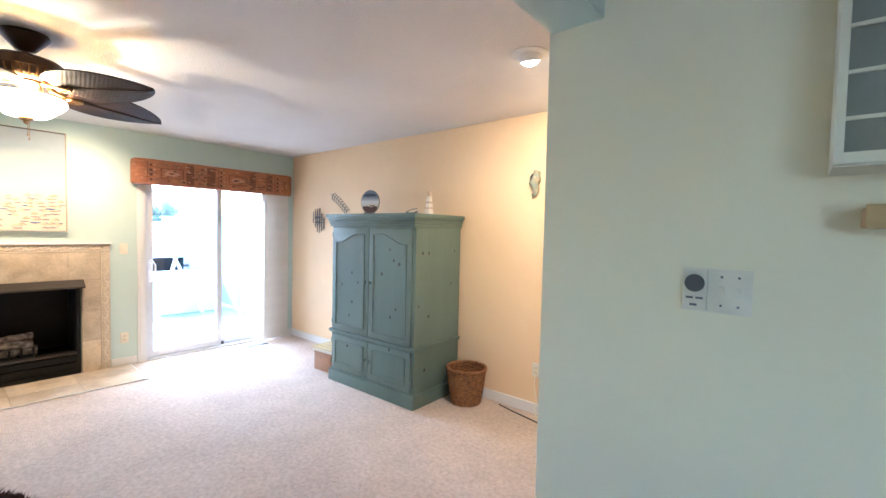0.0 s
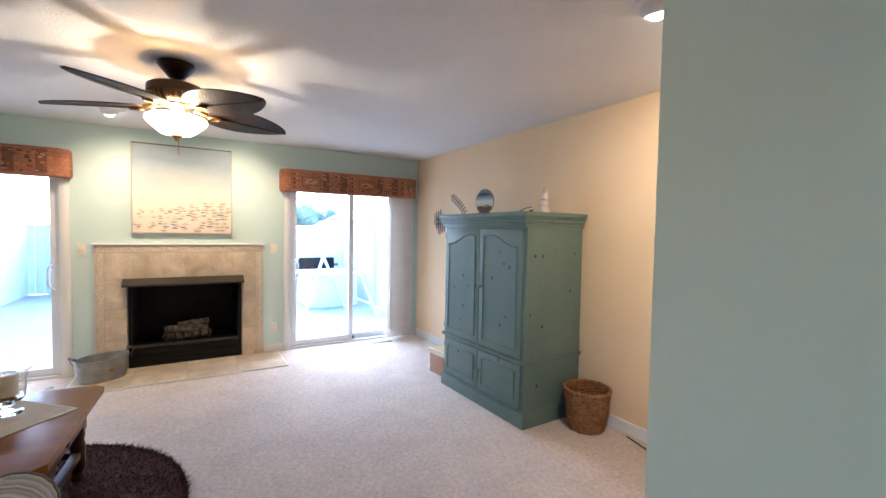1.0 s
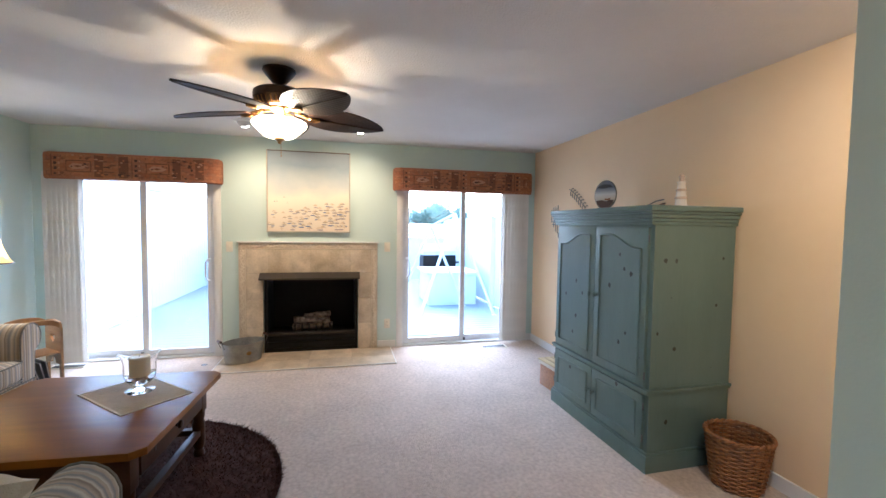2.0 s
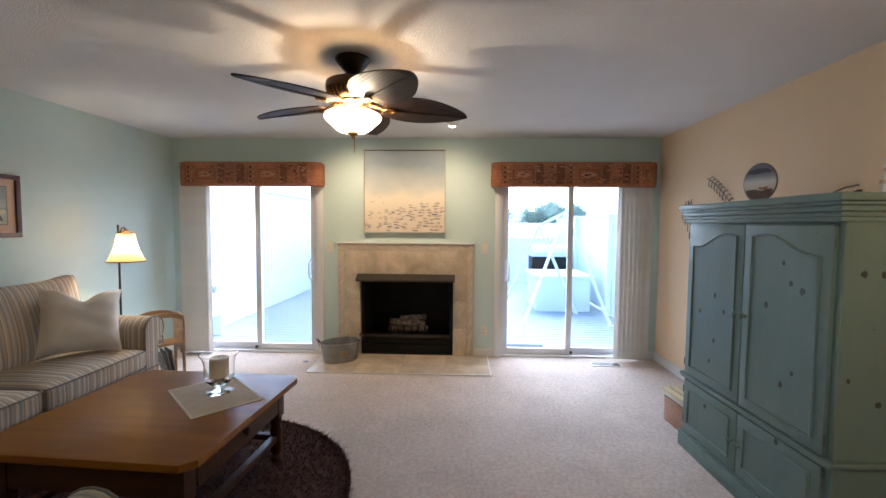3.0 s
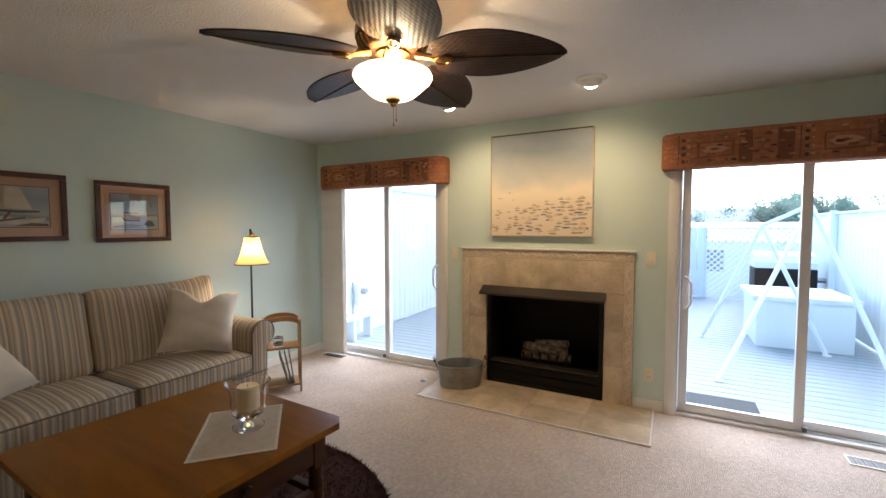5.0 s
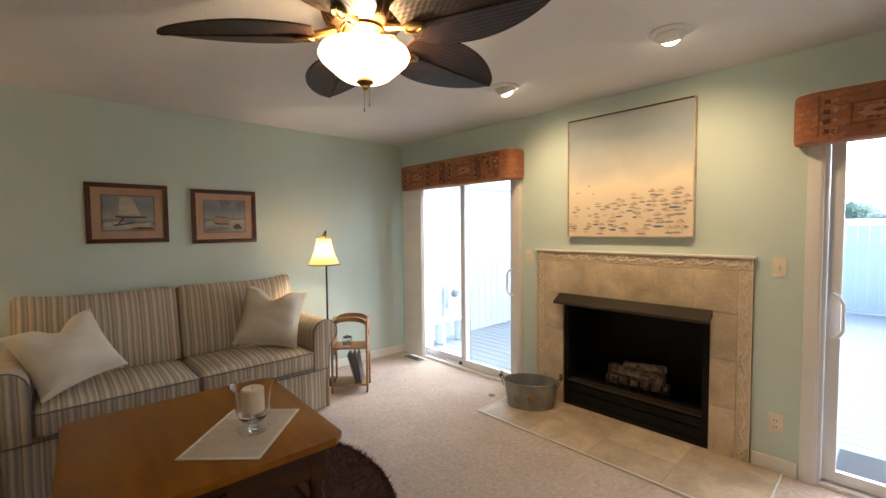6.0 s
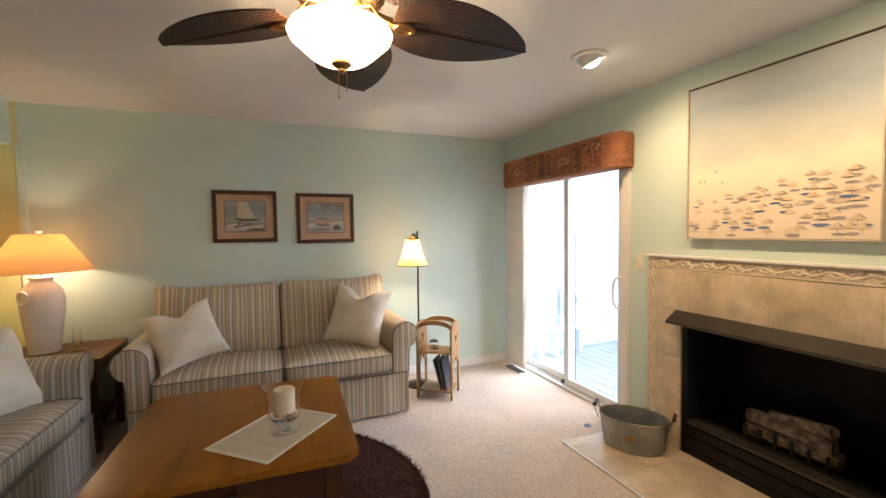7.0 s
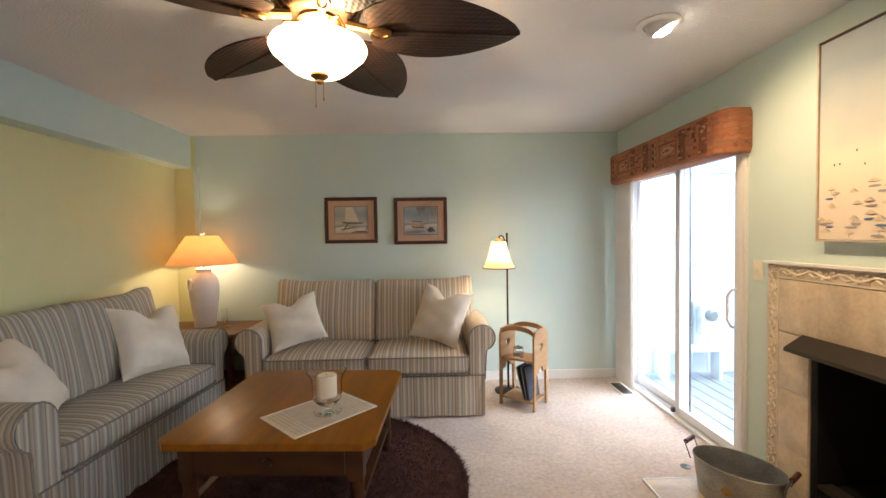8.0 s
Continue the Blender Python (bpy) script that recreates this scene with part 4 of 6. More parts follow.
        part("fringe", tube([(-sd * (w / 2 - 0.01), 0.035 + 0.004 * math.sin(i * 2.1), 0.05 + 0.47 * i / 24) for i in range(25)], [0.006 + 0.003 * (i % 2) for i in range(25)], 6), PIPING, bc, "dark knotted fringe")
    return s


sofa("sofa", pose(-3.455, -0.665, 0), 2.03, 0.835, "tan and slate striped sofa with rolled arms by the wall", rise=0.02)
sofa("loveseat", pose(-1.55, 0.79, 0, 0, 0, 87), 1.66, 0.745, "striped loveseat in shade-toned cloth, bench cushion, by the yellow wall", True, 0.04, SHADED_STRIPES)


def throw_pillow(m, w, label, seed):
    rnd = random.Random(seed)
    n = 16
    bm = bmesh.new()
    top, bot = {}, {}
    for i in range(n + 1):
        for j in range(n + 1):
            u, v = 2 * i / n - 1, 2 * j / n - 1
            x = u * w / 2 * (1 - 0.10 * (1 - v * v))
            z = v * w / 2 * (1 - 0.10 * (1 - u * u))
            t = 0.105 * (max(0, 1 - u ** 4) ** 0.6) * (max(0, 1 - v ** 4) ** 0.6)
            dent = math.exp(-(u / 0.32) ** 2) * max(0, v) ** 2
            z -= 0.075 * dent * w / 0.45
            t *= 1 - 0.35 * dent
            wr = 0.006 * math.sin(5 * u + 3 * v + seed) + 0.004 * math.sin(11 * v - 4 * u)
            edge = i in (0, n) or j in (0, n)
            top[i, j] = bm.verts.new((x, t + (0 if edge else wr), z))
            bot[i, j] = top[i, j] if edge else bm.verts.new((x, -t + wr, z))
    for g, fl in ((top, False), (bot, True)):
        for i in range(n):
            for j in range(n):
                q = [g[i, j], g[i + 1, j], g[i + 1, j + 1], g[i, j + 1]]
                bm.faces.new(q[::-1] if fl else q)
    bmesh.ops.recalc_face_normals(bm, faces=bm.faces)
    p = thing("throw_pillow", m, label, "pillow", "cream pillows")
    part("cover", bm, PILLOW, p)
    return p


throw_pillow(pose(-4.06, -0.18, 0.770, 24, -8, -34), 0.50, "plump cream linen pillow leaning in the sofa corner", 1)
throw_pillow(pose(-2.80, -0.16, 0.745, 34, 13, 20), 0.46, "plump cream linen pillow leaning on the sofa arm", 2)
throw_pillow(pose(-1.95, 0.40, 0.745, 24, -6, 72), 0.52, "plump cream linen pillow leaning on the loveseat back", 3)
throw_pillow(pose(-1.91, 1.34, 0.715, 28, 14, 112), 0.47, "plump cream linen pillow in the loveseat corner", 4)


# ---- coffee table and what stands on it ----
def coffee_table():
    t = thing("coffee_table", pose(-3.228, 1.03, 0.0, 0, 0, -3), "honey-brown pine coffee table with drawers and clipped corners", "table")
    a, b, c = 0.515, 0.53, 0.05
    out = [(-a + c, -b), (a - c, -b), (a, -b + c), (a, b - c), (a - c, b), (-a + c, b), (-a, b - c), (-a, -b + c)]
    part("tabletop", slab(out, 0.487, 0.522, bevel=0.006), TABLE, t)
    ia, ib = a - 0.075, b - 0.085
    bm = bmesh.new()
    for q in ((-ia, ia, ib - 0.02, ib), (-ia, ia, -ib, -ib + 0.02), (ia - 0.02, ia, -ib + 0.02, ib - 0.02), (-ia, -ia + 0.02, -ib + 0.02, ib - 0.02)):
        box(bm, *q, 0.325, 0.487)
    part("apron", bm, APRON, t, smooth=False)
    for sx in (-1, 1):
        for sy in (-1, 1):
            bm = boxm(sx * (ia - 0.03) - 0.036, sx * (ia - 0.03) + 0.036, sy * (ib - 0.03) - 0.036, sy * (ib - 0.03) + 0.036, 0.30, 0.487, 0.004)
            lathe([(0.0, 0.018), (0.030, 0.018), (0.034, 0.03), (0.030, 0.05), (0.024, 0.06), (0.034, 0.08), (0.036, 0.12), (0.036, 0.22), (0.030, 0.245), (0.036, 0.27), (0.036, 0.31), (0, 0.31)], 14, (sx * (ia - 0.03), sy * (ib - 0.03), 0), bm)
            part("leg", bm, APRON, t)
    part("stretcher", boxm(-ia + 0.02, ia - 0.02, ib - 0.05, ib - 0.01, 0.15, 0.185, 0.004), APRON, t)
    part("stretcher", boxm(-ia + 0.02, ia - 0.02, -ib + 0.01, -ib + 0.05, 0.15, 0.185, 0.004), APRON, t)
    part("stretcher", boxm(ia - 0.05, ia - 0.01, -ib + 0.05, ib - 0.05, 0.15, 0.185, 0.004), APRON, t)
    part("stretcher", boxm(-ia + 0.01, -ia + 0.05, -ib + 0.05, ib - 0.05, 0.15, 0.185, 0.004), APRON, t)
    for sy in (-1, 1):
        for x0, x1 in ((-0.36, 0.36),):
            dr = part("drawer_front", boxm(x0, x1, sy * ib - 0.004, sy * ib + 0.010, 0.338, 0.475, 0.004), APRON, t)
            part("knob", lathe([(0.0, 0.0), (0.012, 0.0), (0.012, 0.008), (0.023, 0.018), (0.02, 0.03), (0.0, 0.034)], 16), DARK_IRON, dr, "dark round knob").matrix_basis = pose(0, sy * (ib + 0.009), 0.405, -90 * sy)
            part("keyhole_plate", boxm(0.225, 0.24, sy * (ib + 0.010) - 0.002, sy * (ib + 0.010) + 0.002, 0.385, 0.425, 0.002), DARK_IRON, dr)


coffee_table()


def table_mat():
    t = thing("table_mat", pose(-3.379, 1.222, 0.522, 0, 0, 136.5), "beige woven table mat with a cream hem laid askew", "placemat")
    n = 22
    bm = bmesh.new()
    box(bm, -0.165, 0.165, -0.233, 0.233, 0.0, 0.003)
    part("weave", bm, CLOTH, t)
    for i in range(n):
        y = -0.225 + 0.45 * i / (n - 1)
        if abs(y) > 0.12:
            pts = [(-0.16 + 0.32 * k / 40, y + 0.003 * (-1) ** k, 0.003) for k in range(41)]
            part("raised_row", tube(pts, 0.0016, 4), HEM, t)
    for q in ((-0.178, -0.165, -0.246, 0.246), (0.165, 0.178, -0.246, 0.246), (-0.165, 0.165, -0.246, -0.233), (-0.165, 0.165, 0.233, 0.246)):
        part("hem", boxm(*q, 0.0, 0.0045, 0.001), HEM, t)


table_mat()


def hurricane():
    h = thing("hurricane_vase", pose(-3.42, 1.228, 0.5255), "footed clear glass hurricane vase with a cream candle and shells", "candle holder")
    outer = [(0.0, 0.0), (0.062, 0.0), (0.064, 0.004), (0.030, 0.012), (0.014, 0.022), (0.016, 0.034), (0.045, 0.048), (0.066, 0.078), (0.070, 0.120), (0.070, 0.165), (0.078, 0.200), (0.092, 0.222)]
    inner = [(0.089, 0.222), (0.075, 0.199), (0.067, 0.165), (0.067, 0.120), (0.063, 0.079), (0.042, 0.052), (0.0, 0.045)]
    part("glass_vase", lathe(outer + inner, 40, sx=1.13, sy=1.13), THIN, h).visible_shadow = False
    part("candle", lathe([(0.0, 0.092), (0.044, 0.092), (0.046, 0.097), (0.046, 0.196), (0.042, 0.202), (0.02, 0.198), (0.0, 0.196)], 28, sx=1.12, sy=1.12), CANDLE, h, "cream pillar candle")
    part("wick", tube([(0, 0, 0.196), (0.001, 0, 0.208)], 0.0012, 5), GREY_PLASTIC, h)
    rnd = random.Random(5)
    for i in range(26):
        a, r = i * 2.4, 0.046 * math.sqrt((i + 1) / 26)
        bm = bmesh.new()
        bmesh.ops.create_icosphere(bm, subdivisions=2, radius=1)
        bmesh.ops.transform(bm, matrix=pose(r * math.cos(a), r * math.sin(a), 0.060 + 0.026 * rnd.random(), rnd.uniform(0, 90), 0, rnd.uniform(0, 180)) @ Matrix.Diagonal((0.013, 0.009, 0.006, 1)), verts=bm.verts)
        part("shell", bm, SHELL, h)


hurricane()


# ---- shaggy round rug ----
def shag_rug():
    g = thing("round_rug", pose(-3.205, 1.03, 0), "dark brown shaggy round rug under the coffee table", "rug")
    R = 0.975
    part("backing", lathe([(0, 0.0), (R, 0.0), (R + 0.004, 0.006), (R, 0.012), (0, 0.014)], 64), RUG, g)
    rnd = np.random.default_rng(4)
    n = 16000
    rr, aa = R * np.sqrt(rnd.random(n)), 2 * np.pi * rnd.random(n)
    rr[: n // 6] = R - 0.03 * rnd.random(n // 6)
    x, y = rr * np.cos(aa), rr * np.sin(aa)
    lean = rnd.normal(0, 0.018, (n, 2)) + 0.012 * np.stack([np.sin(7 * x + 3 * y), np.cos(6 * y - 4 * x)], 1)
    h = 0.019 + 0.015 * rnd.random(n)
    th = rnd.random(n) * 2 * np.pi
    w = 0.0045
    base = [np.stack([x + w * np.cos(th + k * 2.094), y + w * np.sin(th + k * 2.094), np.full(n, 0.008)], 1) for k in range(3)]
    tip = np.stack([x + lean[:, 0], y + lean[:, 1], h], 1)
    verts = np.stack([*base, tip], 1).reshape(-1, 3)
    i = np.arange(n)[:, None] * 4
    faces = np.concatenate([i + np.array(q) for q in ((0, 1, 3), (1, 2, 3), (2, 0, 3))])
    me = bpy.data.meshes.new("tufted_top")
    me.from_pydata(verts.tolist(), [], faces.tolist())
    me.materials.append(RUG)
    ob = new("tufted_top", me)
    ob.parent = g
    tagged(ob, "dark brown shag pile", kind="stuff")


shag_rug()

# ---- ceiling fan ----
def woven_blade_material():
    m = BLADE
    n, l, b = rings_of(m)
    tc = n.new("ShaderNodeTexCoord")
    wv = n.new("ShaderNodeTexWave")
    wv.wave_type, wv.bands_direction = "BANDS", "Y"
    wv.inputs["Scale"].default_value = 17
    wv.inputs["Distortion"].default_value = 0.0
    br = n.new("ShaderNodeTexWave")
    br.bands_direction = "DIAGONAL"
    br.inputs["Scale"].default_value = 26
    for w in (wv, br):
        l.new(tc.outputs["Object"], w.inputs["Vector"])
    ad = n.new("ShaderNodeMath")
    ad.operation = "MULTIPLY_ADD"
    l.new(br.outputs["Fac"], ad.inputs[0])
    ad.inputs[1].default_value = 0.7
    l.new(wv.outputs["Fac"], ad.inputs[2])
    bp = n.new("ShaderNodeBump")
    bp.inputs["Strength"].default_value, bp.inputs["Distance"].default_value = 0.30, 0.003
    l.new(ad.outputs[0], bp.inputs["Height"])
    l.new(bp.outputs["Normal"], b.inputs["Normal"])


woven_blade_material()


def ceiling_fan():
    f = thing("ceiling_fan", pose(FAN_X, FAN_Y, 0), "dark bronze ceiling fan with leaf-shaped woven blades, bowl light on", "ceiling fan")
    part("canopy", lathe([(0, CZ - 0.002), (0.098, CZ - 0.002), (0.102, CZ - 0.014), (0.088, CZ - 0.034), (0.064, CZ - 0.062), (0.042, CZ - 0.088), (0.024, CZ - 0.094), (0, CZ - 0.094)], 36), DARK_IRON, f)
    part("downrod", lathe([(0.015, CZ - 0.09), (0.015, 2.338)], 12), DARK_IRON, f)
    part("motor_housing", lathe([(0, 2.343), (0.05, 2.342), (0.10, 2.338), (0.138, 2.330), (0.154, 2.318), (0.157, 2.300), (0.156, 2.276), (0.148, 2.268), (0.140, 2.246), (0.122, 2.226), (0.112, 2.222), (0, 2.222)], 48), DARK_IRON, f, "dark bronze ribbed motor housing")
    for i in range(30):
        a = 2 * math.pi * i / 30
        part("rib", tube([(0.149 * math.cos(a), 0.149 * math.sin(a), 2.268), (0.142 * math.cos(a), 0.142 * math.sin(a), 2.246), (0.123 * math.cos(a), 0.123 * math.sin(a), 2.227)], 0.004, 5), BRASS, f)
    part("light_fitter", lathe([(0, 2.222), (0.070, 2.222), (0.072, 2.212), (0.052, 2.200), (0.034, 2.190), (0.012, 2.182), (0, 2.180)], 28), BRASS, f)
    for i in range(3):
        a = radians(20 + 120 * i)
        part("bowl_arm", tube([(0.045 * math.cos(a), 0.045 * math.sin(a), 2.204), (0.11 * math.cos(a), 0.11 * math.sin(a), 2.200), (0.150 * math.cos(a), 0.150 * math.sin(a), 2.144)], 0.0045, 6), BRASS, f)
    outer = [(0.150, 2.144), (0.162, 2.137), (0.168, 2.122), (0.160, 2.105), (0.138, 2.085), (0.116, 2.065), (0.096, 2.048), (0.080, 2.039), (0.055, 2.035), (0.016, 2.034)]
    inner = [(0.016, 2.039), (0.054, 2.040), (0.077, 2.044), (0.092, 2.052), (0.112, 2.069), (0.134, 2.089), (0.155, 2.107), (0.163, 2.122), (0.158, 2.134), (0.148, 2.141)]
    bowl = part("glass_bowl", lathe(outer + [(0.148, 2.141)], 48), BOWL, f, "lit cream alabaster glass bowl")
    # liner added to absorb bulb light and keep the ceiling shadows crisp
    part("lining", lathe(inner, 48), BOWL_ABSORBER, bowl, "dark inner liner added to absorb bulb light")
    part("finial", lathe([(0, 2.039), (0.030, 2.035), (0.032, 2.027), (0.020, 2.017), (0.012, 2.013), (0.012, 2.006), (0.006, 2.000), (0, 1.998)], 20), BRASS, f, "bronze finial")
    for k, (x, y, ln) in enumerate(((0.012, 0.010, 0.085), (-0.014, 0.006, 0.06))):
        pc = part("pull_chain", tube([(x, y, 2.012), (x, y, 2.012 - ln)], 0.0012, 5), BRASS, f)
        part("chain_bob", lathe([(0, -0.008), (0.003, -0.004), (0.003, 0.004), (0, 0.008)], 8, (x, y, 2.007 - ln)), BRASS, pc)
    # one blade along +x, its root at 0.15 and tip at 0.71
    n, m = 22, 8
    for i in range(5):
        bm = bmesh.new()
        rows = []
        for a in range(n + 1):
            s = a / n
            w = 0.170 * (math.sin(math.pi * min(1, (0.10 + 0.90 * s)) ** 0.92) ** 0.62) * (1 - 0.18 * s)
            if a == n:
                w = 0.004
            x = 0.175 + 0.535 * s
            row = []
            for b in range(m + 1):
                v = 2 * b / m - 1
                rib = 0.006 * abs(v) ** 1.3
                row.append((x, v * w, 0.010 - 0.014 * s + rib - 0.006 * s * s))
            rows.append(row)
        up = [[bm.verts.new((x, y, z + 0.0035)) for x, y, z in r] for r in rows]
        dn = [[bm.verts.new((x, y, z - 0.0035)) for x, y, z in r] for r in rows]
        for a in range(n):
            for b in range(m):
                bm.faces.new((up[a][b], up[a + 1][b], up[a + 1][b + 1], up[a][b + 1]))
                bm.faces.new((dn[a][b + 1], dn[a + 1][b + 1], dn[a + 1][b], dn[a][b]))
            bm.faces.new((up[a][0], dn[a][0], dn[a + 1][0], up[a + 1][0]))
            bm.faces.new((up[a + 1][m], dn[a + 1][m], dn[a][m], up[a][m]))
        for b in range(m):
            bm.faces.new((up[0][b + 1], dn[0][b + 1], dn[0][b], up[0][b]))
            bm.faces.new((up[n][b], dn[n][b], dn[n][b + 1], up[n][b + 1]))
        bmesh.ops.recalc_face_normals(bm, faces=bm.faces)
        tube([(0.18, 0, 0.005), (0.44, 0, -0.003), (0.70, 0, -0.014)], [0.006, 0.005, 0.002], 6, bm)
        bl = part("blade", bm, BLADE, f, "leaf-shaped dark woven blade")
        bl.matrix_basis = pose(0, 0, 2.181, 0, 0, 36.0 + 72 * i) @ pose(0, 0, 0, -11)
        iron = tube([(0.10, 0, 0.030), (0.15, 0, 0.018), (0.20, 0, 0.004), (0.255, 0, -0.004)], [0.016, 0.014, 0.016, 0.010], 8)
        ring = [(0.215 + 0.032 * math.cos(2 * math.pi * k / 16), 0.022 * math.sin(2 * math.pi * k / 16), -0.006) for k in range(16)]
        tube(ring, 0.007, 6, iron, closed=True)
        part("blade_iron", iron, BRASS, bl, "bronze blade bracket with an oval ring")


ceiling_fan()


# ---- recessed spotlights ----
def recessed_light(x, y, tx, ty):
    r = thing("recessed_light", pose(x, y, CZ), "white recessed eyeball ceiling spotlight, lit", "ceiling light", "recessed lights")
    part("trim_ring", lathe([(0.058, 0.0), (0.098, 0.0), (0.100, -0.006), (0.092, -0.012), (0.068, -0.014), (0.058, -0.004)], 36), WHITE, r)
    d = Vector((tx - x, ty - y, -1.5)).normalized()
    turn = d.to_track_quat("-Z", "Y").to_matrix().to_4x4()
    eye = part("eyeball", lathe([(0.066, 0.0), (0.070, -0.020), (0.066, -0.044), (0.056, -0.058), (0.052, -0.056), (0.050, -0.040), (0.0, -0.038)], 30), WHITE, r)
    eye.matrix_basis = Matrix.Translation((0, 0, 0.018)) @ turn
    part("bulb_face", lathe([(0.0, -0.082), (0.022, -0.078), (0.040, -0.066), (0.049, -0.050)], 24), BULB, eye, "glowing bulb face")


recessed_light(-5.065, 2.525, -5.86, 2.35)
recessed_light(-5.10, 1.44, -5.86, 1.55)
recessed_light(-1.65, 3.75, -1.75, 4.2)


# ---- floor lamp and table lamp ----
def floor_lamp():
    f = thing("floor_lamp", pose(-4.685, -0.40, 0), "slim dark iron floor lamp with a lit cream bell shade", "lamp")
    part("base", lathe([(0, 0.0), (0.125, 0.0), (0.128, 0.012), (0.06, 0.024), (0.018, 0.034), (0, 0.036)], 32), DARK_IRON, f)
    part("pole", tube([(0, 0, 0.02), (0, 0, 1.44), (0.0, 0.0, 1.475)], [0.010, 0.008, 0.010], 10), DARK_IRON, f)
    arm = [(0, 0, 1.37), (0.02, 0.03, 1.40), (0.05, 0.075, 1.445), (0.08, 0.12, 1.452), (0.10, 0.15, 1.435), (0.10, 0.15, 1.41)]
    part("hook_arm", tube(arm, 0.007, 8), DARK_IRON, f)
    part("swivel_knob", lathe([(0, 1.410), (0.018, 1.412), (0.022, 1.425), (0.014, 1.436), (0, 1.438)], 14, (0.10, 0.15, 0)), BRASS, f)
    prof = [(0.062, 1.405), (0.068, 1.37), (0.080, 1.31), (0.098, 1.25), (0.122, 1.195), (0.142, 1.165)]
    sh = part("shade", lathe([(r * (1 + 0.0), z) for r, z in prof] + [(r - 0.003, z) for r, z in prof[::-1]], 36, (0.10, 0.15, 0)), SHADE, f, "lit cream bell shade")
    part("shade_trim", tube([(0.10 + 0.143 * math.cos(a), 0.15 + 0.143 * math.sin(a), 1.165) for a in [2 * math.pi * k / 36 for k in range(36)]], 0.0045, 6, closed=True), MAHOGANY, sh, "dark trim")
    part("shade_trim", tube([(0.10 + 0.062 * math.cos(a), 0.15 + 0.062 * math.sin(a), 1.405) for a in [2 * math.pi * k / 24 for k in range(24)]], 0.004, 6, closed=True), MAHOGANY, sh)
    part("bulb", lathe([(0, 1.235), (0.020, 1.245), (0.026, 1.262), (0.016, 1.30), (0.012, 1.33), (0, 1.33)], 14, (0.10, 0.15, 0)), PLASTIC, f).visible_shadow = False


floor_lamp()


def table_lamp():
    f = thing("table_lamp", pose(-1.895, -0.44, 0.656), "white ceramic urn table lamp with a glowing peach coolie shade", "lamp")
    part("urn", lathe([(0, 0), (0.085, 0), (0.092, 0.006), (0.088, 0.02), (0.105, 0.16), (0.122, 0.30), (0.125, 0.38), (0.112, 0.44), (0.085, 0.480), (0.062, 0.50), (0.060, 0.515), (0.068, 0.525), (0.066, 0.535), (0.03, 0.545), (0, 0.545)], 40), CERAMIC, f)
    loopp = [(0.128 * math.cos(1.0 + 0.30 * math.sin(t) * 1.0), 0.128 * math.sin(1.0 + 0.30 * math.sin(t)), 0.40 + 0.045 * math.cos(t)) for t in [2 * math.pi * k / 20 for k in range(20)]]
    part("relief_leaf", tube(loopp, 0.010, 8, closed=True), CERAMIC, f, "raised shell relief")
    part("stem", tube([(0, 0, 0.54), (0, 0, 0.845)], 0.006, 8), BRASS, f)
    prof = [(0.122, 0.835), (0.137, 0.828), (0.205, 0.720), (0.265, 0.628), (0.296, 0.575)]
    part("shade", lathe(prof + [(r - 0.004, z) for r, z in prof[::-1]], 48), SHADE_BIG, f, "glowing peach coolie shade")
    for k in range(3):
        a = 2.1 * k
        part("spider_arm", tube([(0, 0, 0.832), (0.124 * math.cos(a), 0.124 * math.sin(a), 0.832)], 0.003, 5), BRASS, f)
    part("finial", lathe([(0, 0.838), (0.008, 0.84), (0.02, 0.852), (0.022, 0.864), (0.010, 0.876), (0, 0.878)], 14), CERAMIC, f)


table_lamp()


def end_table():
    t = thing("end_table", pose(-1.912, -0.385, 0), "dark wooden end table with a brown top in the sofa corner", "table")
    part("tabletop", boxm(-0.405, 0.405, -0.315, 0.305, 0.628, 0.656, 0.006), OAK, t)
    bm = bmesh.new()
    for q in ((-0.36, 0.36, 0.245, 0.265), (-0.36, 0.36, -0.275, -0.255), (-0.36, -0.34, -0.255, 0.245), (0.34, 0.36, -0.255, 0.245)):
        box(bm, *q, 0.52, 0.628)
    part("apron", bm, TABLE_DARK, t, smooth=False)
    for sx in (-0.345, 0.345):
        for sy in (-0.26, 0.25):
            part("leg", boxm(sx - 0.025, sx + 0.025, sy - 0.025, sy + 0.025, 0, 0.628, 0.004), TABLE_DARK, t)
    part("lower_shelf", boxm(-0.36, 0.36, -0.27, 0.26, 0.16, 0.18, 0.004), TABLE_DARK, t)


end_table()


def candle_lamp():
    c = thing("candle_stand", pose(-2.09, -0.40, 0.656), "small glass chimney candle stand with a brass foot", "candle holder")
    part("foot", lathe([(0, 0), (0.050, 0), (0.052, 0.006), (0.02, 0.016), (0.008, 0.028), (0.012, 0.036), (0, 0.038)], 20), BRASS, c)
    part("chimney", lathe([(0.018, 0.036), (0.026, 0.07), (0.022, 0.12), (0.020, 0.17), (0.018, 0.17), (0.020, 0.12), (0.024, 0.07), (0.016, 0.037)], 20), CLEAR, c)
    part("candle", lathe([(0, 0.038), (0.008, 0.038), (0.008, 0.095), (0, 0.098)], 12), CANDLE, c)


candle_lamp()


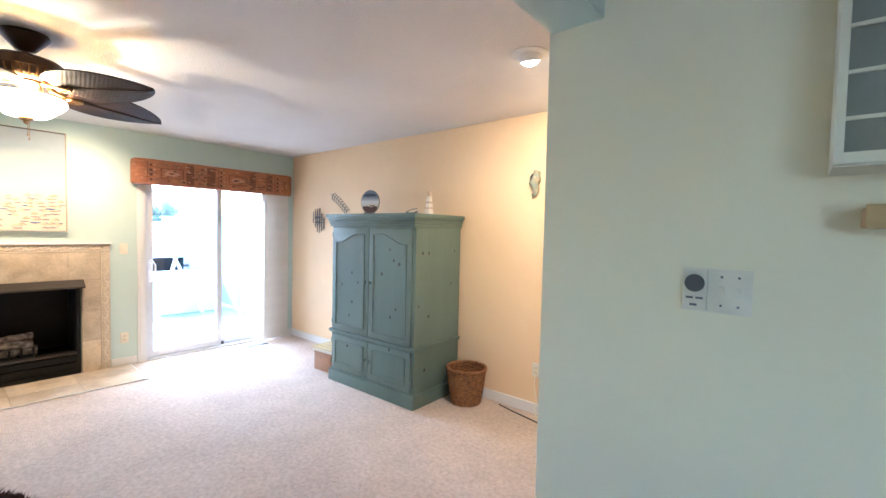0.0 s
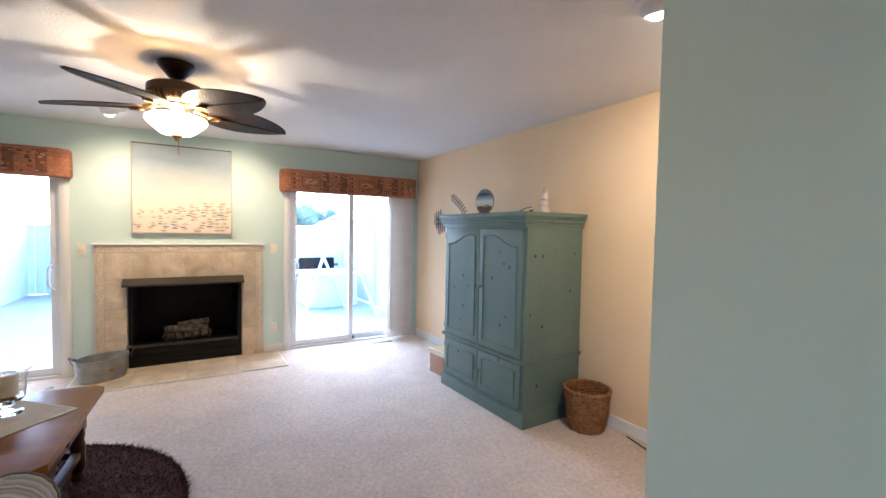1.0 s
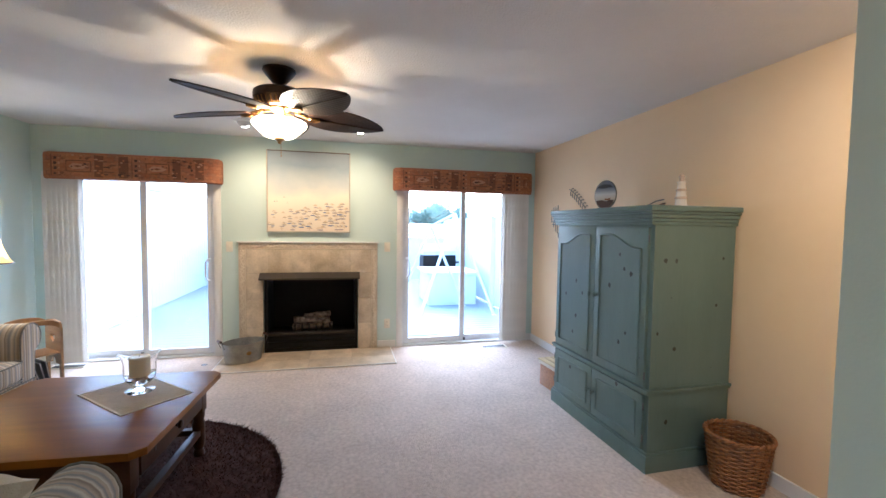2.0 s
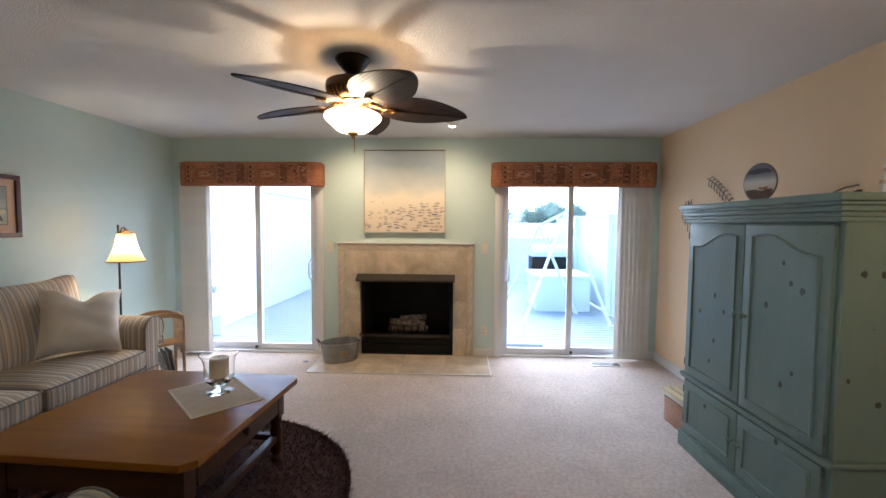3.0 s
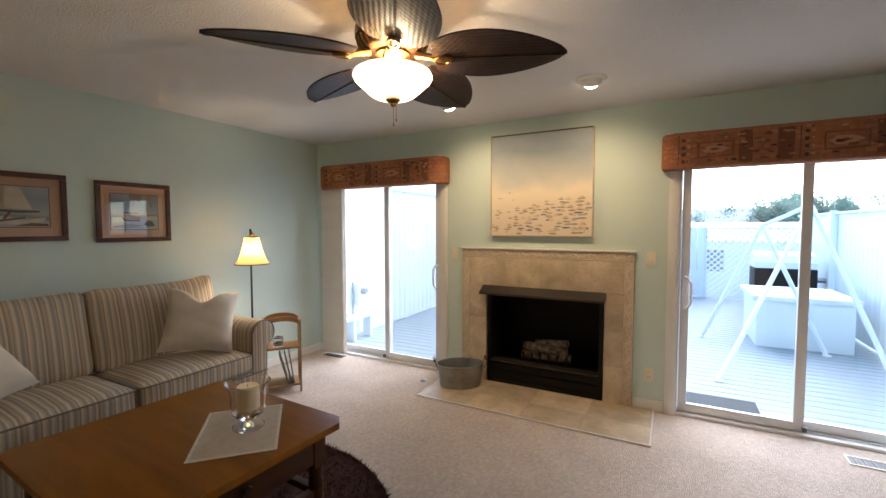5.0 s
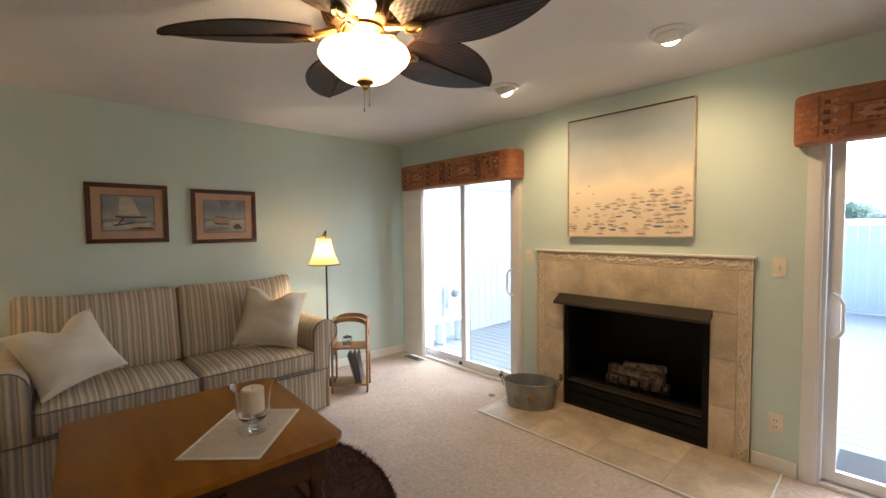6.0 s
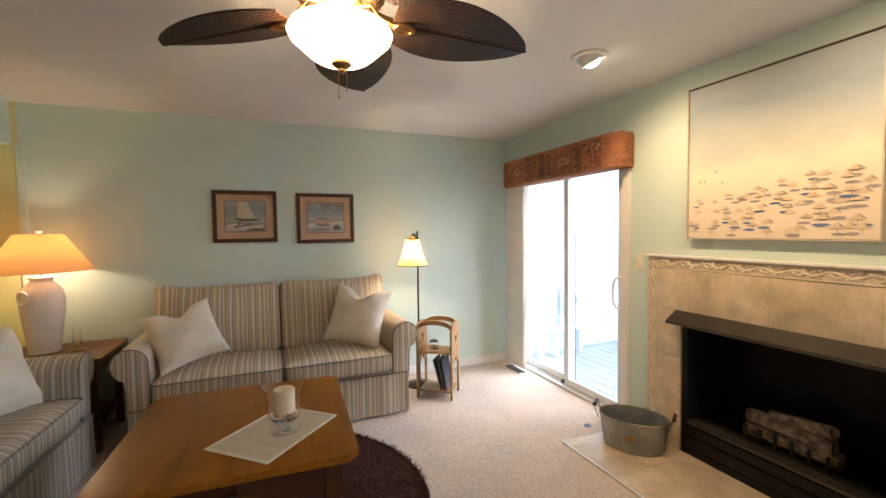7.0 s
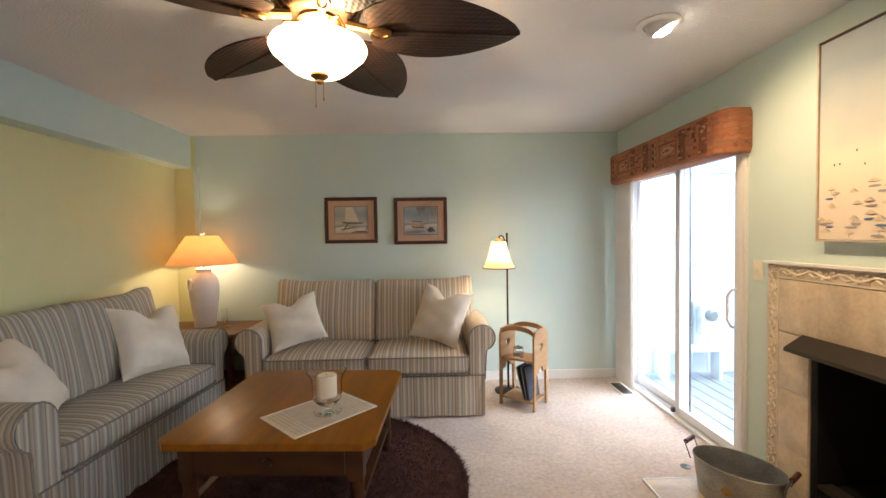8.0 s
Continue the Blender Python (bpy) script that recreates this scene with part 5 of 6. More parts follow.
# ---- heart-cut magazine stand ----
def magazine_stand():
    # front edge runs from the low-x foot to the high-y foot
    f = thing("magazine_stand", pose(-4.766, -0.112, 0, 0, 0, 141), "small oak magazine stand with heart cut-outs and arched handle", "rack")
    W, D = 0.33, 0.27
    for sx in (-1, 1):
        # side panel in the y-z plane, arched foot, rounded top, heart hole
        out = [(-D / 2, 0), (-D / 2 + 0.035, 0), (-D / 2 + 0.04, 0.30)]
        out += [((D / 2 - 0.095) * math.cos(a) * 1.0, 0.30 + 0.05 * math.sin(a)) for a in [math.pi - math.pi * k / 8 for k in range(9)]]
        out += [(D / 2 - 0.04, 0.30), (D / 2 - 0.035, 0), (D / 2, 0), (D / 2 - 0.005, 0.60), (D / 2 - 0.03, 0.655)]
        out += [(0.0, 0.668), (-D / 2 + 0.03, 0.655), (-D / 2 + 0.005, 0.60)]
        bm = bmesh.new()
        heart = []
        for k in range(24):
            t = 2 * math.pi * k / 24
            heart.append((0.0024 * 16 * math.sin(t) ** 3, 0.515 + 0.0026 * (13 * math.cos(t) - 5 * math.cos(2 * t) - 2 * math.cos(3 * t) - math.cos(4 * t))))
        edges = []
        for ring in (out, heart):
            vs = [bm.verts.new((-0.008, y, z)) for y, z in ring]
            edges += [bm.edges.new((vs[k], vs[(k + 1) % len(vs)])) for k in range(len(vs))]
        r = bmesh.ops.triangle_fill(bm, use_beauty=True, use_dissolve=False, edges=edges)
        fs = [g for g in r["geom"] if isinstance(g, bmesh.types.BMFace)]
        e = bmesh.ops.extrude_face_region(bm, geom=fs)
        bmesh.ops.translate(bm, vec=(0.016, 0, 0), verts=[g for g in e["geom"] if isinstance(g, bmesh.types.BMVert)])
        bmesh.ops.recalc_face_normals(bm, faces=bm.faces)
        part("side_panel", bm, GOLDEN_OAK, f, "oak side with a heart cut-out", smooth=False).matrix_basis = pose(sx * (W / 2 - 0.009), 0, 0)
    for z in (0.055, 0.395):
        part("shelf", boxm(-W / 2 + 0.018, W / 2 - 0.018, -D / 2 + 0.02, D / 2 - 0.02, z, z + 0.016, 0.003), GOLDEN_OAK, f)
    arc = []
    for k in range(13):
        a = math.pi * k / 12
        arc.append((-(W / 2 - 0.018) * math.cos(a), 0.64 + 0.05 * math.sin(a)))
    for k in range(13):
        a = math.pi * k / 12
        arc.append(((W / 2 - 0.018) * math.cos(a), 0.60 + 0.05 * math.sin(a)))
    part("arched_handle", slab(arc, -0.009, 0.009, Matrix(((1, 0, 0, 0), (0, 0, 1, -0.10), (0, 1, 0, 0), (0, 0, 0, 1)))), GOLDEN_OAK, f, smooth=False)
    part("arched_handle", slab(arc, -0.009, 0.009, Matrix(((1, 0, 0, 0), (0, 0, 1, 0.10), (0, 1, 0, 0), (0, 0, 0, 1)))), GOLDEN_OAK, f, smooth=False)


magazine_stand()


def magazines():
    for k, (o, tilt) in enumerate(((0.10, 8), (0.075, 11), (0.05, 15))):
        m = thing("magazine", pose(-4.766, -0.112, 0.072, 0, 0, 141) @ pose(o, 0.0, 0.0, 0, -tilt, 0), "dark blue magazine leaning in the stand", "magazine", "magazines")
        part("pages", boxm(-0.004, 0.004, -0.095, 0.095, 0.0, 0.27, 0.001), SHADOW_PAINT, m)
        part("cover", boxm(-0.0056, -0.004, -0.096, 0.096, 0.0, 0.272), BLUE_BOOK, m)
        part("cover", boxm(0.004, 0.0056, -0.096, 0.096, 0.0, 0.272), BLUE_BOOK, m)


magazines()


def glass_jar():
    j = thing("glass_jar", pose(-4.72, -0.10, 0.411), "small glass candle jar on the stand's shelf", "jar")
    part("jar", lathe([(0, 0), (0.040, 0), (0.044, 0.006), (0.044, 0.068), (0.038, 0.075), (0.035, 0.073), (0.040, 0.066), (0.040, 0.010), (0, 0.008)], 28), CLEAR, j)
    part("wax", lathe([(0, 0.009), (0.0385, 0.011), (0.0385, 0.040), (0, 0.040)], 24), SHELL, j)
    part("lid", lathe([(0, 0.076), (0.040, 0.076), (0.040, 0.084), (0.012, 0.088), (0.010, 0.096), (0, 0.098)], 24), PEWTER, j, "pewter lid")


glass_jar()

# ---- armoire ----
def raised_frame(x0, x1, z0, z1, y, arch=0.0, w=0.016):
    """A moulding loop on a door face (front towards -y); its top climbs by arch towards x1 in an ogee."""
    pts = [(x0, z0), (x1, z0)]
    n = 20
    top = []
    for i in range(n + 1):
        s = i / n
        rise = arch * (0.5 - 0.5 * math.cos(math.pi * min(1, max(0, (s - 0.10) / 0.62)))) + arch * 0.10 * math.sin(math.pi * min(1, max(0, (s - 0.55) / 0.45)))
        top.append((x0 + (x1 - x0) * s, z1 + rise - arch))
    pts += [(x1, top[-1][1])] + top[::-1][1:]
    return tube([(x, y, z) for x, z in pts], w * 0.5, 8, closed=True), pts


def cabinet_door(parent, x0, x1, z0, z1, hinge_left, arch):
    d = part("door", boxm(x0, x1, -0.020, 0.0, z0, z1, 0.004), ARMOIRE, parent)
    m = 0.058
    bm, pts = raised_frame(x0 + m, x1 - m, z0 + m, z1 - m + 0.0, -0.021, arch)
    if not hinge_left:
        for v in bm.verts:
            v.co.x = x0 + x1 - v.co.x
        bmesh.ops.recalc_face_normals(bm, faces=bm.faces)
        pts = [(x0 + x1 - x, z) for x, z in pts]
    part("panel_moulding", bm, ARMOIRE, d, "raised moulding with an arched top" if arch else "")
    cx, cz = (x0 + x1) / 2, (z0 + z1) / 2
    inn = [(cx + (x - cx) * 0.985, cz + (z - cz) * 0.993) for x, z in pts]
    to = Matrix(((1, 0, 0, 0), (0, 0, 1, 0), (0, 1, 0, 0), (0, 0, 0, 1)))
    part("panel", slab(inn, -0.0215, -0.018, to), ARMOIRE, d, smooth=False)
    kx = x1 - 0.026 if hinge_left else x0 + 0.026
    kz = cz + (0.005 if z1 - z0 > 0.5 else 0.0)
    k = part("knob", lathe([(0, 0), (0.009, 0.0), (0.008, 0.014), (0.019, 0.024), (0.018, 0.036), (0.0, 0.042)], 18), ARMOIRE, d, "round painted knob")
    k.matrix_basis = pose(kx, -0.020, kz, 90)
    hx = x0 - 0.004 if hinge_left else x1 + 0.004
    for z in (z0 + 0.05, z1 - 0.09):
        part("hinge", tube([(hx, -0.018, z), (hx, -0.018, z + 0.045)], 0.005, 8), PEWTER, d)


def armoire():
    a = thing("armoire", pose(-3.425, 4.148, 0, 0, 0, 1.2), "tall teal distressed-paint armoire with four panelled doors, closed", "armoire")
    W, D = 0.555, 0.605
    bm = boxm(-W, W, 0.0, D, 0.02, 1.56, 0.005)
    part("body", bm, ARMOIRE, a)
    bm = boxm(-W - 0.018, W + 0.018, -0.022, D + 0.01, 0.0, 0.105, 0.005)
    box(bm, -W - 0.010, W + 0.010, -0.013, D + 0.008, 0.105, 0.122, 0.006)
    part("plinth", bm, ARMOIRE, a)
    bm = boxm(-W - 0.016, W + 0.016, -0.028, D + 0.008, 0.492, 0.512, 0.008)
    box(bm, -W - 0.008, W + 0.008, -0.022, D + 0.006, 0.480, 0.492, 0.004)
    part("waist_moulding", bm, ARMOIRE, a)
    bm = bmesh.new()
    for o, z0, z1, bv in ((0.006, 1.515, 1.535, 0.004), (0.012, 1.535, 1.556, 0.009), (0.020, 1.556, 1.582, 0.010), (0.029, 1.582, 1.598, 0.007), (0.038, 1.598, 1.632, 0.010)):
        box(bm, -W - o, W + o, -0.022 - o, D + 0.01, z0, z1, bv)
    part("cornice", bm, ARMOIRE, a, "stepped crown moulding")
    for z0, z1, arch in ((0.520, 1.500, 0.075), (0.132, 0.472, 0.0)):
        cabinet_door(a, -W + 0.030, -0.003, z0, z1, True, arch)
        cabinet_door(a, 0.003, W - 0.030, z0, z1, False, arch)
    for s in (-1, 1):
        part("side_moulding", boxm(s * W - 0.006, s * W + 0.006, 0.02, D - 0.02, 0.516, 0.522, 0.002), ARMOIRE, a)

    # dark pine knots showing through the paint
    rnd = random.Random(21)

    def knot(m, r):
        out = [(r * math.cos(t) * rnd.uniform(0.7, 1.2), 1.25 * r * math.sin(t) * rnd.uniform(0.7, 1.2)) for t in [2 * math.pi * k / 10 for k in range(10)]]
        part("knot", slab(out, -0.002, 0.0012), KNOT, a, "dark knot showing through the paint").matrix_basis = m

    for x, z in ((0.259, 1.321), (0.308, 1.228), (0.374, 1.202), (0.161, 1.104), (-0.245, 1.082), (-0.159, 0.999), (-0.239, 0.811), (-0.386, 0.965), (0.337, 0.815), (0.274, 0.739), (-0.278, 0.678), (-0.299, 0.382)):
        knot(pose(x + 0.013, -0.0215, z, 90), rnd.uniform(0.009, 0.014))
    knot(pose(0.280, -0.020, 0.455, 90), 0.013)
    for y, z in ((0.084, 1.300), (0.163, 1.299), (0.516, 1.311), (0.477, 1.018), (0.133, 0.303), (0.172, 0.757), (0.045, 0.857)):
        knot(pose(W, y, z, 90, 0, 90), rnd.uniform(0.008, 0.014))


armoire()

TOP = 1.632


def display_disc():
    p = thing("display_disc", pose(-3.80, 4.45, TOP, 0, 0, 10), "round reflective scenic glass disc on a dark wooden stand", "ornament")
    part("stand", slab([(-0.075, 0.0), (0.075, 0.0), (0.068, 0.022), (0.03, 0.030), (-0.01, 0.024), (-0.06, 0.032)], -0.022, 0.022, Matrix(((1, 0, 0, 0), (0, 0, 1, 0), (0, 1, 0, 0), (0, 0, 0, 1))), bevel=0.004), MAHOGANY, p)
    disc = lathe([(0, -0.006), (0.112, -0.006), (0.118, 0.0), (0.112, 0.006), (0, 0.006)], 48)
    bmesh.ops.transform(disc, matrix=pose(0, 0, 0.135, 90), verts=disc.verts)
    part("disc", disc, ramp_z("scenic_glass", ((0.0, (0.10, 0.065, 0.035)), (0.20, (0.16, 0.10, 0.055)), (0.30, (0.56, 0.50, 0.40)), (0.52, (0.64, 0.63, 0.62)), (0.64, (0.30, 0.31, 0.35)), (0.75, (0.13, 0.145, 0.19)), (1.0, (0.16, 0.18, 0.24))), 0.02, 0.25, 0.45, 0.03), p, "scenic disc with pale shore and dark sky")
    up = Matrix(((1, 0, 0, 0), (0, 0, 1, 0), (0, 1, 0, 0), (0, 0, 0, 1)))
    low = [(0.105 * math.cos(t), 0.135 + 0.105 * math.sin(t)) for t in [radians(205 + 13 * k) for k in range(11)]]
    part("painted_shore", slab(low + [(0.06, 0.092), (0.02, 0.082), (-0.03, 0.094)], -0.0078, -0.0055, up), MAHOGANY, p, "dark rocky shore")
    part("painted_boat", slab([(0.000, 0.092), (0.050, 0.088), (0.066, 0.108), (0.030, 0.102), (0.004, 0.106)], -0.0082, -0.0055, up), WICKER, p, "reddish beached boat")
    part("painted_cloud", slab([(-0.085, 0.196), (-0.020, 0.186), (0.050, 0.192), (0.088, 0.190), (0.060, 0.214), (-0.010, 0.222), (-0.060, 0.214)], -0.0078, -0.0055, up), BLUE_BOOK, p, "dark storm cloud")
    rim = tube([(0.116 * math.cos(t), 0.0, 0.135 + 0.116 * math.sin(t)) for t in [2 * math.pi * k / 48 for k in range(48)]], 0.004, 6, closed=True)
    part("rim", rim, PEWTER, p)


display_disc()


def small_boat():
    b = thing("boat_ornament", pose(-3.205, 4.44, TOP, 0, 0, 15), "small dark carved boat ornament", "ornament")
    hull = [(-0.055, 0.030), (-0.045, 0.006), (0.0, 0.0), (0.04, 0.006), (0.062, 0.036), (0.03, 0.024), (-0.02, 0.022)]
    part("hull", slab(hull, -0.018, 0.018, Matrix(((1, 0, 0, 0), (0, 0, 1, 0), (0, 1, 0, 0), (0, 0, 0, 1))), bevel=0.004), MAHOGANY, b)
    part("oar", tube([(-0.05, 0.0, 0.030), (0.0, 0.0, 0.050), (0.055, 0.0, 0.058)], 0.004, 6), PEWTER, b)


def lighthouse():
    b = thing("lighthouse_ornament", pose(-3.00, 4.45, TOP), "small white lighthouse ornament with tan bands", "ornament")
    part("tower", lathe([(0, 0), (0.042, 0), (0.042, 0.01), (0.036, 0.012), (0.022, 0.15), (0.026, 0.155), (0.026, 0.162), (0, 0.162)], 8), CERAMIC, b)
    part("lantern", lathe([(0, 0.162), (0.015, 0.162), (0.015, 0.188), (0.022, 0.190), (0.010, 0.206), (0, 0.214)], 8), SHELL, b)
    for z, r in ((0.05, 0.0345), (0.10, 0.029)):
        part("gallery", lathe([(r, z), (r + 0.003, z + 0.004), (r, z + 0.016), (0, z + 0.016), (0, z)], 8), SHELL, b)


small_boat()
lighthouse()


# ---- wall ornaments ----
def starfish():
    s = thing("nail_ornament", pose(-5.19, NY - 0.03, 1.60), "dark metal wall ornament of crossed nails", "wall ornament")
    rnd = random.Random(8)
    for i in range(11):
        x = 0.024 * (i - 5)
        h = 0.19 - 0.026 * abs(i - 5) * (1 if i % 2 else 0.75)
        z = rnd.uniform(-0.03, 0.03) - 0.010 * (i - 5)
        part("nail", tube([(x, 0.01 * (i % 2), z - h * 0.8), (x, 0.01 * (i % 2), z + h * 0.8)], 0.0045, 6), PEWTER, s)
    for i in range(5):
        z = 0.032 * (i - 2)
        w = 0.13 - 0.022 * abs(i - 2)
        part("nail", tube([(-w, -0.008, z), (w, -0.008, z)], 0.0045, 6), PEWTER, s)
    for i in range(4):
        x, z = (-0.035, 0.035)[i % 2], (-0.03, 0.03)[i // 2]
        part("plate", boxm(x - 0.022, x + 0.022, -0.014, -0.010, z - 0.016, z + 0.016, 0.001), INK, s)


def sprig():
    s = thing("metal_sprig", pose(-4.78, NY - 0.02, 1.81), "grey metal fern sprig hung on the peach wall", "wall ornament")
    stem = [(0.16 * (k / 8 - 0.5) * 2, 0.0, -0.11 * (k / 8 - 0.5) * 2 + 0.02 * math.sin(k / 8 * 3.14)) for k in range(9)]
    part("stem", tube(stem, 0.004, 6), PEWTER, s)
    for k in range(1, 9):
        x, _, z = stem[k]
        for sg in (-1, 1):
            a = radians(-34 + 72 * sg)
            c, d = math.cos(a), math.sin(a)
            curl = [(u * c - sg * w * d, -0.004, u * d + sg * w * c) for u, w in ((0, 0), (0.022, 0.004), (0.042, -0.002), (0.054, -0.014), (0.046, -0.022))]
            part("leaf", tube([(x + p, q, z + r) for p, q, r in curl], [0.0025, 0.004, 0.0045, 0.0035, 0.002], 6), PEWTER, s)


def seahorse():
    s = thing("seahorse_plaque", pose(-2.15, NY, 1.895), "small mottled glass and metal sea ornament on the wall", "wall ornament")
    bm = bmesh.new()
    pts = [(0.0, -0.02, 0.10), (0.025, -0.022, 0.085), (0.02, -0.025, 0.04), (0.0, -0.028, 0.0), (0.02, -0.025, -0.05), (0.012, -0.02, -0.09), (-0.012, -0.018, -0.105), (-0.02, -0.018, -0.085)]
    tube(pts, [0.014, 0.028, 0.036, 0.040, 0.030, 0.018, 0.012, 0.006], 10, bm)
    part("figure", bm, spotted(mat("sea_glass", (0.22, 0.30, 0.26), (0.40, 0.34, 0.22), 25, 0.2), 30, 0.2, (0.7, 0.66, 0.5)), s)
    part("backing", slab([(0.05 * math.cos(t), 0.06 * math.sin(t) + 0.03) for t in [2 * math.pi * k / 16 for k in range(16)]], 0.001, 0.008, Matrix(((1, 0, 0, 0), (0, 0, -1, 0), (0, 1, 0, 0), (0, 0, 0, 1))), bevel=0.002), PEWTER, s)


starfish()
sprig()
seahorse()


# ---- wicker waste basket ----
def basket():
    b = thing("wicker_basket", pose(-2.655, 4.60, 0), "round brown wicker basket with a braided rim beside the armoire", "basket")
    H, n = 0.30, 20
    rad = lambda z: 0.122 + (0.166 - 0.122) * (z / H) ** 0.9
    part("bottom", lathe([(0, 0.004), (0.118, 0.004), (0.120, 0.012), (0, 0.012)], 32), WICKER, b)
    for i in range(n):
        a = 2 * math.pi * i / n
        part("stake", tube([(rad(z) * math.cos(a), rad(z) * math.sin(a), z) for z in (0.004, 0.1, 0.2, H)], 0.0045, 5), WICKER, b)
    rows = 24
    for r in range(rows):
        z = 0.010 + (H - 0.02) * r / (rows - 1)
        pts = []
        for k in range(n * 4):
            a = 2 * math.pi * k / (n * 4)
            rr = rad(z) + 0.0055 * math.cos(n / 2 * a + math.pi * r)
            pts.append((rr * math.cos(a), rr * math.sin(a), z))
        part("weaver", tube(pts, 0.0066, 5, closed=True), WICKER, b)
    for ph in (0, math.pi):
        pts = [((rad(H) + 0.007 * math.cos(14 * a + ph)) * math.cos(a), (rad(H) + 0.007 * math.cos(14 * a + ph)) * math.sin(a), H + 0.005 + 0.007 * math.sin(14 * a + ph)) for a in [2 * math.pi * k / 112 for k in range(112)]]
        part("rim_braid", tube(pts, 0.009, 6, closed=True), WICKER, b)


def basket_fill():
    f = thing("folded_cloth", pose(-2.655, 4.60, 0.012), "dark crumpled cloth inside the basket", "cloth")
    bm = lathe([(0, 0.0), (0.105, 0.0), (0.118, 0.10), (0.130, 0.18), (0.11, 0.205), (0.06, 0.215), (0, 0.21)], 40)
    for v in bm.verts:
        if v.co.z > 0.15:
            v.co.z += 0.025 * noise.noise(v.co * 18) + 0.012 * noise.noise(v.co * 45)
    part("cloth", bm, mat("dark_brown_cloth", (0.07, 0.05, 0.045), (0.035, 0.028, 0.025), 10, 0.9, 0.3, 80), f)


basket()
basket_fill()


# ---- lidded box ----
def lidded_box():
    b = thing("storage_box", pose(-4.255, 4.40, 0, 0, 0, 4), "tan wicker storage box with a pale slatted lid on the carpet", "box")
    for i in range(14):
        z = 0.006 + 0.0135 * i
        part("weave_row", loop(0.30, 0.38, z, 0.03, 0.0075), STRAW, b)
    part("lining", boxm(-0.138, 0.138, -0.178, 0.178, 0.002, 0.19, 0.01), STRAW, b)
    lid = part("lid", boxm(-0.158, 0.158, -0.198, 0.198, 0.195, 0.228, 0.006), HEM, b, "pale wooden lid")
    for i in range(6):
        y = -0.175 + 0.07 * i
        part("lid_slat", boxm(-0.162, 0.162, y - 0.028, y + 0.028, 0.229, 0.242, 0.003), LID_WOOD, lid)
        if i < 5:
            part("lid_stripe", boxm(-0.160, 0.160, y + 0.030, y + 0.040, 0.229, 0.238, 0.001), MAHOGANY, lid)


lidded_box()


def cord(name, pts, r, label):
    t = thing(name, Matrix(), label, "cable")
    part("wire", tube(pts, r, 6), GREY_PLASTIC if name == "power_cord" else PLASTIC, t)


cord("power_cord", [(-2.40, 4.74, 0.008), (-2.25, 4.70, 0.007), (-2.05, 4.66, 0.007), (-1.88, 4.62, 0.007), (-1.7, 4.66, 0.007)], 0.006, "black power cord lying on the carpet")
cord("lamp_cord", [(-2.09, 4.785, 0.34), (-2.09, 4.77, 0.25), (-2.06, 4.765, 0.12), (-2.05, 4.74, 0.01), (-1.95, 4.70, 0.006)], 0.004, "white plug-in cord hanging from the outlet")


